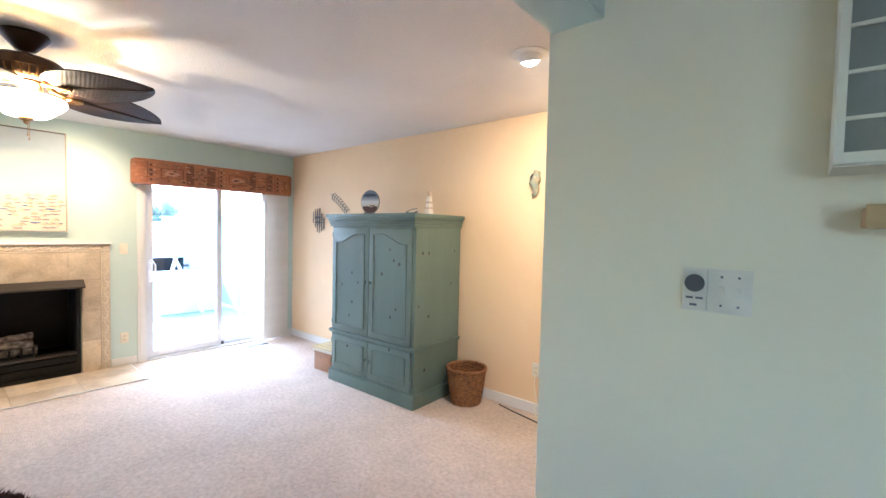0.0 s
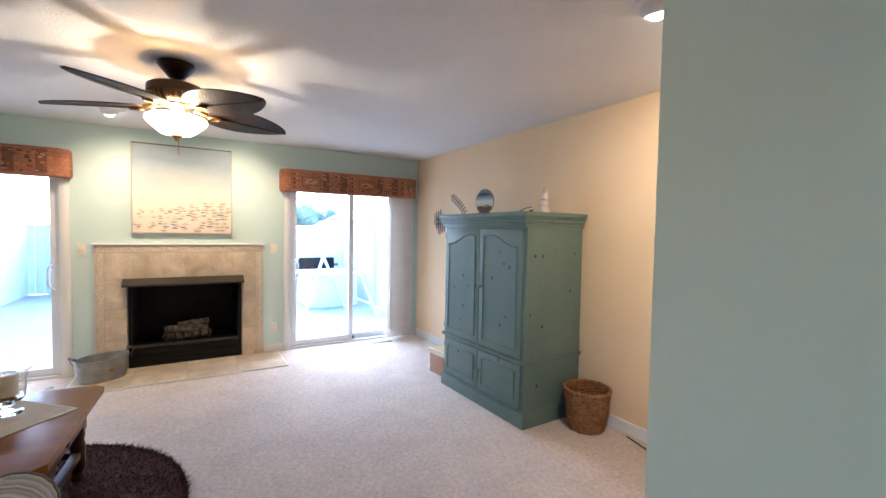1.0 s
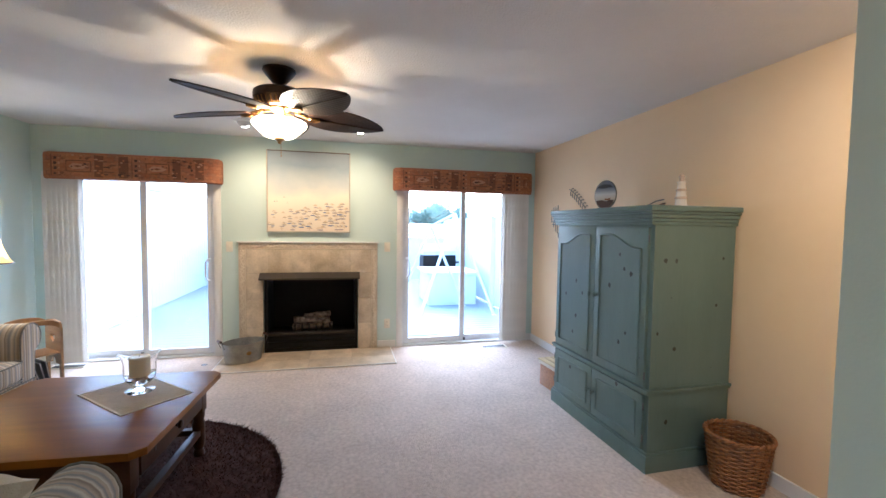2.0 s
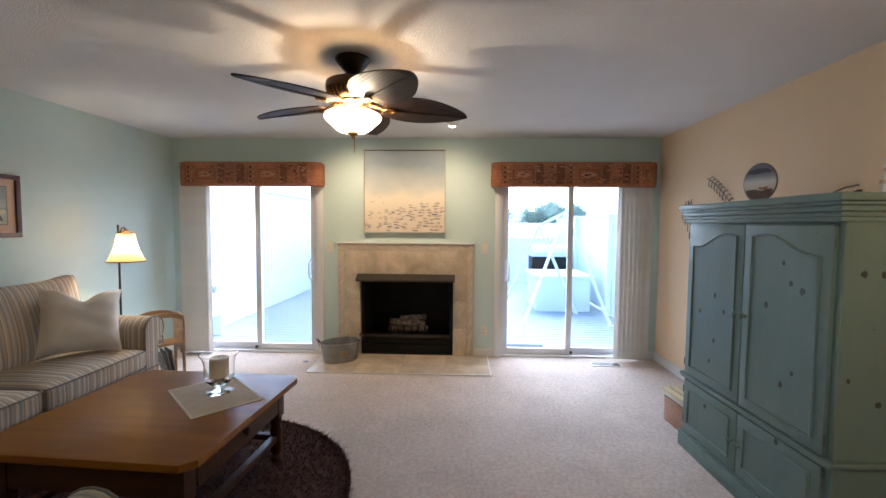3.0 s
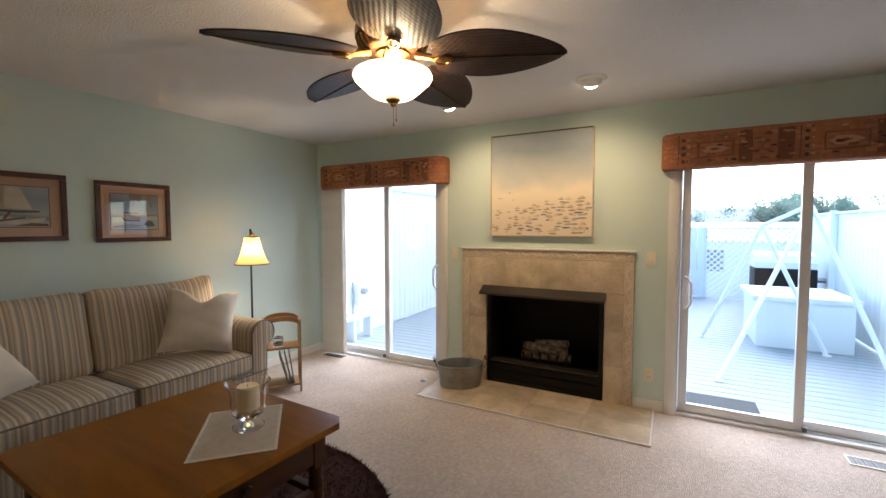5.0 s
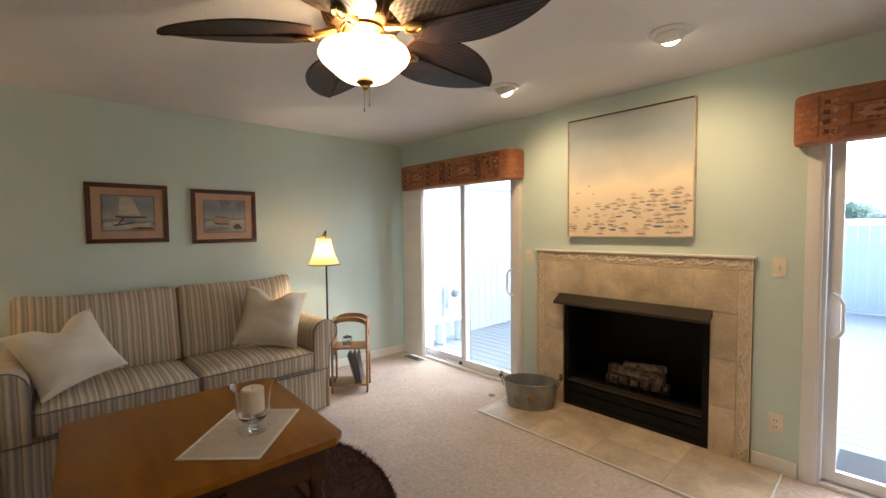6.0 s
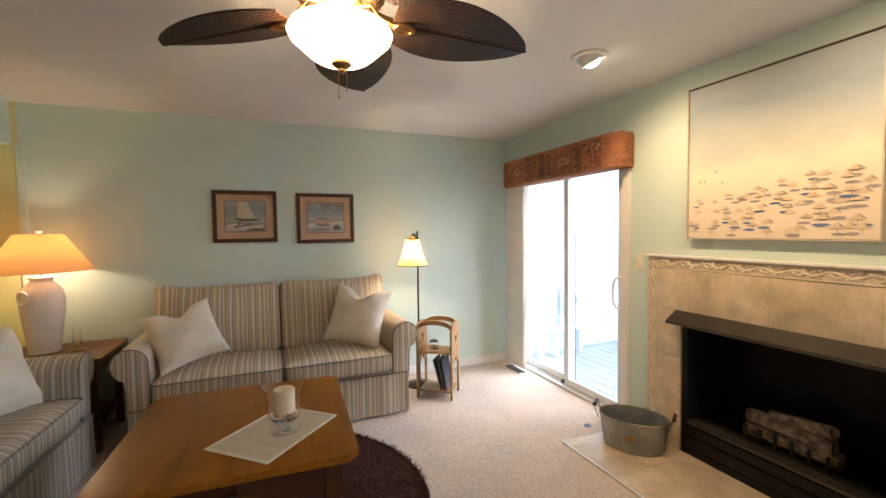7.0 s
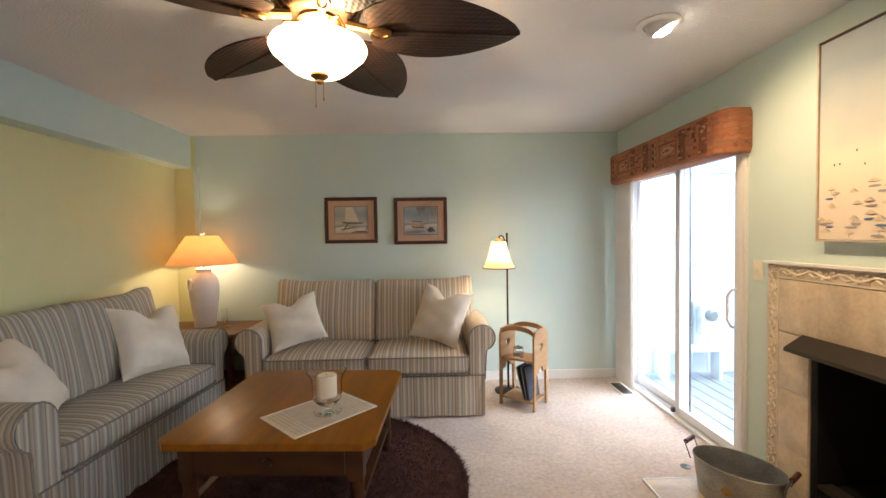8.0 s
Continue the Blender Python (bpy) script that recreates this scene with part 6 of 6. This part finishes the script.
# ---- framed seascapes on the sofa wall ----
def framed_print(x0, x1, z0, z1, seed, label):
    f = thing("framed_print", pose(0, SY, 0), label, "picture", "framed boat prints")
    w = 0.034
    for q in ((x0, x1, z0, z0 + w), (x0, x1, z1 - w, z1), (x0, x0 + w, z0 + w, z1 - w), (x1 - w, x1, z0 + w, z1 - w)):
        bm = boxm(q[0], q[1], 0.002, 0.024, q[2], q[3], 0.005)
        part("frame_side", bm, MAHOGANY, f)
    part("mount", boxm(x0 + w, x1 - w, 0.002, 0.010, z0 + w, z1 - w), MOUNT, f, "salmon mount board", smooth=False)
    a0, a1, b0, b1 = x0 + w + 0.062, x1 - w - 0.062, z0 + w + 0.062, z1 - w - 0.058
    part("print", boxm(a0, a1, 0.009, 0.0115, b0, b1), SEAPAINT, f, smooth=False)
    bm = bmesh.new()
    for q in ((a0 - 0.004, a1 + 0.004, b0 - 0.004, b0), (a0 - 0.004, a1 + 0.004, b1, b1 + 0.004), (a0 - 0.004, a0, b0, b1), (a1, a1 + 0.004, b0, b1)):
        box(bm, q[0], q[1], 0.009, 0.012, q[2], q[3])
    part("inner_line", bm, MAHOGANY, f, smooth=False)
    W, H = a1 - a0, b1 - b0
    at = lambda u, v, y: (a1 - u * W, y, b0 + v * H)

    def flat(name, pts, m, y):
        b = bmesh.new()
        b.faces.new([b.verts.new(at(u, v, y)) for u, v in pts])
        part(name, b, m, f, smooth=False)

    rnd = random.Random(seed)
    if seed == 1:
        flat("painted_sail", ((0.33, 0.98), (0.55, 0.98), (0.74, 0.43), (0.30, 0.46)), HEM, 0.0122)
        flat("painted_sail_edge", ((0.31, 0.98), (0.335, 0.98), (0.315, 0.45), (0.285, 0.45)), MOUNT, 0.0123)
        flat("painted_hull", ((0.17, 0.52), (0.24, 0.43), (0.50, 0.41), (0.86, 0.41), (0.84, 0.365), (0.50, 0.345), (0.26, 0.37)), INK, 0.0124)
        flat("painted_outrigger", ((0.38, 0.38), (0.43, 0.38), (0.33, 0.19), (0.28, 0.19)), OAK, 0.0125)
        flat("painted_outrigger", ((0.18, 0.16), (0.62, 0.25), (0.62, 0.21), (0.22, 0.12)), INK, 0.0126)
        flat("painted_foam", ((0.02, 0.22), (0.30, 0.26), (0.60, 0.17), (0.95, 0.24), (0.90, 0.12), (0.40, 0.06), (0.05, 0.12)), HEM, 0.0121)
        flat("painted_shore", ((0.45, 0.02), (0.98, 0.02), (0.98, 0.08), (0.70, 0.10)), OAK, 0.0122)
    else:
        flat("painted_shore", ((0.02, 0.34), (0.50, 0.36), (0.98, 0.40), (0.98, 0.30), (0.4, 0.24), (0.02, 0.2)), HEM, 0.0121)
        flat("painted_hull", ((0.20, 0.36), (0.28, 0.43), (0.62, 0.39), (0.60, 0.27), (0.30, 0.28)), MOUNT, 0.0124)
        flat("painted_keel", ((0.20, 0.36), (0.30, 0.28), (0.60, 0.27), (0.59, 0.23), (0.27, 0.24)), INK, 0.0125)
        flat("painted_gunwale", ((0.22, 0.47), (0.30, 0.50), (0.56, 0.47), (0.56, 0.445), (0.30, 0.465)), OAK, 0.0125)
        flat("painted_rock", ((0.68, 0.16), (0.78, 0.27), (0.86, 0.24), (0.93, 0.10), (0.74, 0.08)), INK, 0.0125)
        flat("painted_shade", ((0.02, 0.10), (0.40, 0.16), (0.66, 0.12), (0.50, 0.06), (0.04, 0.03)), SHADOW_PAINT, 0.0122)
        for u, v0, w in ((0.46, 0.66, 0.10), (0.58, 0.76, 0.12), (0.84, 0.62, 0.09), (0.94, 0.72, 0.06)):
            flat("painted_palm", ((u - w, 0.99), (u + w, 0.99), (u + 0.5 * w, v0 + 0.14), (u + 0.1 * w, v0), (u - 0.4 * w, v0 + 0.10)), SHADOW_PAINT, 0.0123)
        flat("painted_trunk", ((0.72, 0.99), (0.74, 0.99), (0.70, 0.42), (0.685, 0.42)), SHADOW_PAINT, 0.0124)
    part("glazing", boxm(x0 + w - 0.002, x1 - w + 0.002, 0.0150, 0.0165, z0 + w - 0.002, z1 - w + 0.002), PANE, f, smooth=False).visible_shadow = False


framed_print(-3.460, -2.945, 1.398, 1.850, 1, "mahogany-framed print of a sailing outrigger with salmon mount")
framed_print(-4.147, -3.625, 1.378, 1.838, 2, "mahogany-framed print of beached boats and palms with salmon mount")


# ---- galvanized tub ----
def wash_tub():
    t = thing("galvanized_tub", pose(-5.605, 1.305, 0.012, 0, 0, 124), "oval galvanized steel tub with dark wood handles on the hearth", "tub")
    ax, ay = 0.215, 0.148
    prof = [(0.0, 0.0), (0.86, 0.0), (0.875, 0.006), (0.94, 0.10), (1.0, 0.196), (1.018, 0.200), (1.020, 0.208), (1.0, 0.212), (0.985, 0.206), (0.93, 0.10), (0.86, 0.012), (0.0, 0.010)]
    part("shell", lathe(prof, 56, sx=ax, sy=ay), GALV, t)
    for s in (-1, 1):
        b = part("bail", tube([(s * (ax - 0.002), -0.055, 0.165), (s * (ax + 0.028), -0.055, 0.245), (s * (ax + 0.030), 0.055, 0.245), (s * (ax - 0.002), 0.055, 0.165)], 0.0035, 6), PEWTER, t, "wire bail")
        part("grip", tube([(s * (ax + 0.029), -0.045, 0.247), (s * (ax + 0.029), 0.045, 0.247)], 0.013, 10), MAHOGANY, b, "dark wooden grip")
    plate = slab([(0.026 * math.cos(q), 0.019 * math.sin(q)) for q in [2 * math.pi * k / 20 for k in range(20)]], 0, 0.003)
    part("plaque", plate, BRASS, t, "oval brass plaque").matrix_basis = pose(0.0, -0.5 * (0.148 * 0.94 + 0.148 * 0.95) - 0.001, 0.105, 84)


wash_tub()

# ---- switch plate and kitchen wall fittings ----
def control_plate():
    p = thing("switch_plate", pose(-0.655, 3.07, 1.335, 0, 0, -90), "ivory three-gang wall plate with a round grey dial and two toggles", "switch")
    part("cover_plate", boxm(0, 0.007, -0.082, 0.082, -0.062, 0.062, 0.002), PLASTIC, p)
    part("control_body", boxm(0.006, 0.024, -0.082, -0.020, -0.058, 0.058, 0.004), PLASTIC, p).matrix_basis = pose(0, 0, 0)
    dl = lathe([(0, 0.022), (0.024, 0.022), (0.025, 0.030), (0.021, 0.034), (0, 0.034)], 32)
    bmesh.ops.transform(dl, matrix=pose(0, -0.050, 0.020, 0, 90), verts=dl.verts)
    part("dial", dl, GREY_PLASTIC, p, "dark grey round dial")
    for y, z in ((-0.062, -0.022), (-0.038, -0.022), (-0.052, -0.042)):
        part("button", boxm(0.023, 0.027, y - 0.009, y + 0.009, z - 0.003, z + 0.003, 0.001), PEWTER, p)
    for y in (0.012, 0.052):
        part("bezel", boxm(0.006, 0.010, y - 0.009, y + 0.009, -0.014, 0.014, 0.001), PLASTIC, p)
        part("toggle", boxm(0.008, 0.022, y - 0.005, y + 0.005, -0.002, 0.014, 0.002), PLASTIC, p, "ivory toggle")
        for z in (-0.040, 0.040):
            part("screw", boxm(0.006, 0.008, y - 0.003, y + 0.003, z - 0.003, z + 0.003, 0.0008), PEWTER, p)


control_plate()


def wall_cabinet():
    c = thing("wall_cabinet", pose(-0.437, 2.90, 0), "white wall cabinet with a small-paned glass door", "cabinet")
    x1, z0, z1, d = 0.80, 1.640, 2.43, 0.166
    bm = bmesh.new()
    for q in ((0, 0.018, 0.004, d, z0, z1), (x1 - 0.018, x1, 0.004, d, z0, z1), (0.018, x1 - 0.018, 0.004, d, z0, z0 + 0.018), (0.018, x1 - 0.018, 0.004, d, z1 - 0.018, z1), (0.018, x1 - 0.018, d - 0.012, d, z0 + 0.018, z1 - 0.018)):
        box(bm, *q)
    part("carcass", bm, CREAM_GREEN, c, smooth=False)
    door = part("door", boxm(0.0, 0.016, -0.016, 0.002, z0 + 0.004, z1 - 0.004, 0.002), CREAM_GREEN, c)
    part("stile", boxm(x1 - 0.03, x1, -0.016, 0.002, z0 + 0.004, z1 - 0.004, 0.002), CREAM_GREEN, door)
    part("rail", boxm(0.016, x1 - 0.03, -0.016, 0.002, z0 + 0.004, z0 + 0.028, 0.002), CREAM_GREEN, door)
    part("rail", boxm(0.016, x1 - 0.03, -0.016, 0.002, z1 - 0.03, z1 - 0.004, 0.002), CREAM_GREEN, door)
    for k in range(7):
        z = z0 + 0.098 + 0.095 * k
        part("muntin", boxm(0.016, x1 - 0.03, -0.014, 0.0, z - 0.004, z + 0.004, 0.001), CREAM_GREEN, door)
    part("pane", boxm(0.014, x1 - 0.03, -0.005, -0.002, z0 + 0.028, z1 - 0.03), mat("smoked_glass", (0.26, 0.27, 0.23), None, 4, 0.15), door, smooth=False)


def wood_shelf():
    s = thing("wall_shelf", pose(-0.375, 2.93, 1.514), "narrow light wooden wall shelf rail", "shelf")
    part("board", boxm(0, 0.75, 0.0, 0.14, 0, 0.044, 0.004), mat("light_maple", (0.45, 0.30, 0.13), (0.38, 0.24, 0.10), 6, 0.45, 0.04, 40, stretch=(0.5, 4, 4)), s)
    part("lip", boxm(-0.004, 0.754, -0.008, 0.0, -0.004, 0.048, 0.003), OCHRE, s)


wall_cabinet()
wood_shelf()

# ---- outdoors ----
structure("ground", boxm(-400, 400, -400, 400, -0.9, -0.62), mat("pale_gravel", (0.46, 0.46, 0.42), (0.36, 0.36, 0.32), 0.4, 0.9, fine=0.5), "pale ground beyond the deck", "ground")


def deck():
    d = tagged(new("deck"), "weathered grey-blue plank deck outside the patio doors", "deck", kind="structure")
    part("joists", boxm(-13.4, -6.03, -3.0, 8.0, -0.62, -0.145), DECK, d, smooth=False)
    bm = boxm(-0.068, 0.068, -5.5, 5.5, -0.028, 0.0, 0.004)
    first = part("plank", bm, DECK, d)
    first.matrix_basis = pose(-6.12, 2.5, -0.115)
    for i in range(1, 50):
        ob = new("plank", first.data)
        ob.parent, ob.matrix_basis = d, pose(-6.12 - 0.146 * i, 2.5, -0.115)


deck()


def fence(name, x0, y0, x1, y1, h, label, lattice_from=None):
    """Board fence between two points, with posts and rails; an optional stretch of lattice."""
    dx, dy = x1 - x0, y1 - y0
    ln = math.hypot(dx, dy)
    f = thing(name, pose(x0, y0, -0.115, 0, 0, math.degrees(math.atan2(dy, dx))), label, "fence")
    lat = ln if lattice_from is None else lattice_from
    n = int(lat / 0.15)
    bm = boxm(-0.072, 0.072, -0.01, 0.01, 0.03, h, 0.003)
    me = None
    for i in range(n):
        if me is None:
            ob = part("board", bm, FENCE, f)
            me = ob.data
        else:
            ob = new("board", me)
            ob.parent = f
        ob.matrix_basis = pose(0.075 + 0.15 * i, 0, 0)
    for k in range(int(ln / 2.2) + 1):
        part("post", boxm(min(2.2 * k, ln) - 0.045, min(2.2 * k, ln) + 0.045, 0.012, 0.10, 0, h + 0.06, 0.005), FENCE, f)
    part("top_rail", boxm(0, ln, -0.03, 0.05, h, h + 0.035, 0.004), FENCE, f)
    if lattice_from is not None:
        bm = bmesh.new()
        w = ln - lat
        for s in (-1, 1):
            for i in range(int((w + h) / 0.13)):
                a = -h + 0.13 * i if s > 0 else 0.13 * i
                pts = []
                for q in range(2):
                    t = 0 if q == 0 else 1
                    x = a + t * h if s > 0 else a - t * h
                    pts.append([x, 0.05 + t * (h - 0.05)])
                (xa, za), (xb, zb) = pts
                ta, tb = 0.0, 1.0
                for lim, sg in ((0, 1), (w, -1)):
                    da, db = sg * (xa - lim), sg * (xb - lim)
                    if da < 0 and db < 0:
                        ta = 2
                    elif da < 0:
                        ta = max(ta, -da / (db - da))
                    elif db < 0:
                        tb = min(tb, da / (da - db))
                if ta < tb:
                    tube([(lat + xa + (xb - xa) * t, 0.006 * s, za + (zb - za) * t) for t in (ta, tb)], 0.016, 4, bm)
        part("lattice", bm, FENCE, f, "white diagonal lattice", smooth=False)
    return f


fence("fence", -13.3, -2.9, -13.3, 8.0, 1.55, "pale board and lattice fence at the deck's end", 6.6)
fence("fence", -6.6, 5.35, -13.2, 5.35, 1.8, "white board privacy fence along the deck")
fence("fence", -6.1, -1.05, -13.2, -1.05, 2.2, "white board privacy fence along the deck")

tagged(part("doormat", boxm(-6.75, -6.10, 3.12, 3.72, -0.1145, -0.100, 0.003), DOORMAT), "dark grey ribbed rubber doormat on the deck", "mat")


def swing_frame():
    s = thing("swing_frame", pose(-8.3, 4.0, -0.115), "white metal A-frame swing stand on the deck", "swing")
    near, far = (-0.45, 0.5, 1.865), (-0.70, 0.07, 1.615)
    part("top_bar", tube([near, far], 0.026, 10), FENCE, s)
    for top, foot in ((near, (1.04, -0.515, 0.0)), (near, (0.35, 1.05, 0.0)), (far, (-0.98, -0.554, 0.0)), (far, (-0.60, 0.75, 0.0))):
        part("leg", tube([foot, top], 0.026, 10), FENCE, s)
        part("foot", lathe([(0, 0), (0.045, 0), (0.045, 0.012), (0.03, 0.02), (0, 0.02)], 14, foot), FENCE, s)


swing_frame()


def storage_bench():
    b = thing("deck_box", pose(-9.6, 4.55, -0.115), "large white lidded deck box", "box")
    part("body", boxm(-0.55, 0.55, -0.50, 0.50, 0, 0.62, 0.02), FENCE, b)
    part("lid", boxm(-0.6, 0.6, -0.55, 0.55, 0.622, 0.69, 0.02), FENCE, b)


storage_bench()


def grill():
    g = thing("barbecue_grill", pose(-11.3, 4.72, -0.115), "black covered barbecue grill on the deck", "grill")
    part("cart", boxm(-0.28, 0.28, -0.42, 0.42, 0.10, 0.90, 0.02), BLACK, g)
    prof = [(-0.29, 0.90), (0.29, 0.90), (0.30, 1.00), (0.20, 1.12), (-0.05, 1.17), (-0.26, 1.10)]
    part("hood", slab(prof, -0.42, 0.42, Matrix(((1, 0, 0, 0), (0, 0, 1, 0), (0, 1, 0, 0), (0, 0, 0, 1)))), FENCE, g, "pale grey cover over the hood")
    part("side_shelf", boxm(-0.22, 0.22, 0.42, 0.72, 0.68, 0.72, 0.01), GREY_PLASTIC, g)
    for y in (-0.36, 0.36):
        for x in (-0.22, 0.22):
            part("leg", boxm(x - 0.025, x + 0.025, y - 0.025, y + 0.025, 0, 0.12, 0.005), GREY_PLASTIC, g)


grill()


def utility_box():
    u = thing("utility_meter", pose(-6.98, -1.038, 0.50), "pale utility meter with a grey dome on the white fence", "meter")
    part("housing", boxm(-0.10, 0.10, 0.0, 0.08, -0.16, 0.16, 0.012), FENCE, u)
    dl = lathe([(0, 0), (0.062, 0), (0.062, 0.04), (0.045, 0.06), (0, 0.064)], 24)
    bmesh.ops.transform(dl, matrix=pose(0, 0.08, 0.06, -90), verts=dl.verts)
    part("meter_dome", dl, GALV, u)
    part("conduit", tube([(0.17, 0.03, 0.20), (0.17, 0.03, -0.27)], 0.016, 8), GALV, u)


utility_box()


def deck_bench():
    b = thing("deck_bench", pose(-6.74, -0.90, -0.115), "low white slatted bench along the fence", "bench")
    for k in range(2):
        part("slat", boxm(-0.34, 0.34, -0.11 + 0.105 * k, -0.02 + 0.105 * k, 0.315, 0.345, 0.005), FENCE, b)
    for x in (-0.28, 0.08, 0.30):
        part("leg", boxm(x - 0.02, x + 0.02, -0.09, 0.06, 0, 0.315, 0.005), FENCE, b)


deck_bench()


def tree(x, y, h, seed):
    t = thing("tree", pose(x, y, -0.62), "leafy green tree behind the neighbouring yard", "tree", "yard trees")
    rnd = random.Random(seed)
    bm = tube([(0, 0, 0), (0.1, 0.05, h * 0.35), (0.0, 0.1, h * 0.7)], [0.16, 0.12, 0.05], 8)
    for k in range(6):
        a = k * 1.1 + seed
        tube([(0.05, 0.05, h * (0.35 + 0.05 * k)), (0.5 * math.cos(a), 0.5 * math.sin(a), h * (0.5 + 0.05 * k)), (1.1 * math.cos(a), 1.1 * math.sin(a), h * (0.58 + 0.05 * k))], [0.06, 0.04, 0.015], 6, bm)
    part("trunk", bm, BARK, t)
    g = np.random.default_rng(seed)
    n = 7000
    cl = g.normal(0, 1, (26, 3)) * np.array([0.32 * h, 0.32 * h, 0.17 * h]) * 0.62 + np.array([0, 0, h * 0.72])
    c = cl[g.integers(0, 26, n)] + g.normal(0, 0.055 * h, (n, 3))
    u, v = g.normal(0, 1, (n, 3)), g.normal(0, 1, (n, 3))
    u /= np.linalg.norm(u, axis=1)[:, None]
    v -= (v * u).sum(1)[:, None] * u
    v /= np.linalg.norm(v, axis=1)[:, None]
    s = 0.017 * h
    verts = np.stack([c - s * u, c - 0.5 * s * v, c + s * u, c + 0.5 * s * v], 1).reshape(-1, 3)
    me = bpy.data.meshes.new("crown")
    me.from_pydata(verts.tolist(), [], (np.arange(n)[:, None] * 4 + np.arange(4)).tolist())
    me.materials.append(LEAF)
    ob = new("crown", me)
    ob.parent = t


tree(-26, 7.2, 3.5, 2)
tree(-30, 9.6, 4.2, 5)
tree(-25.5, 2.6, 3.1, 9)
tree(-30, 9.5, 3.5, 12)


def house(x, y, half, wall_h, peak, roof, label):
    h = thing("neighbour_house", pose(x, y, -0.62), label, "house")
    part("wall", boxm(-2.5, 2.5, -half, half, 0, wall_h), FENCE, h, smooth=False)
    part("roof", slab([(-3.0, wall_h), (3.0, wall_h), (0, peak)], -half - 0.3, half + 0.3, Matrix(((1, 0, 0, 0), (0, 0, 1, 0), (0, 1, 0, 0), (0, 0, 0, 1)))), roof, h, smooth=False)
    for k in (-0.6, 0.05, 0.65):
        w = part("window", boxm(2.5, 2.53, k * half - 0.5, k * half + 0.5, wall_h - 1.0, wall_h - 0.2, 0.005), FENCE, h)
        part("pane", boxm(2.53, 2.54, k * half - 0.42, k * half + 0.42, wall_h - 0.92, wall_h - 0.28), mat("dim_window", (0.30, 0.33, 0.35), None, 5, 0.1), w, smooth=False)


house(-30, 4.6, 3.2, 2.3, 3.1, ROOFING, "low pale neighbouring house with a grey roof")
house(-19.5, 6.4, 4.0, 1.7, 2.25, WHITE_ROOF, "low white outbuilding with a pale metal roof")
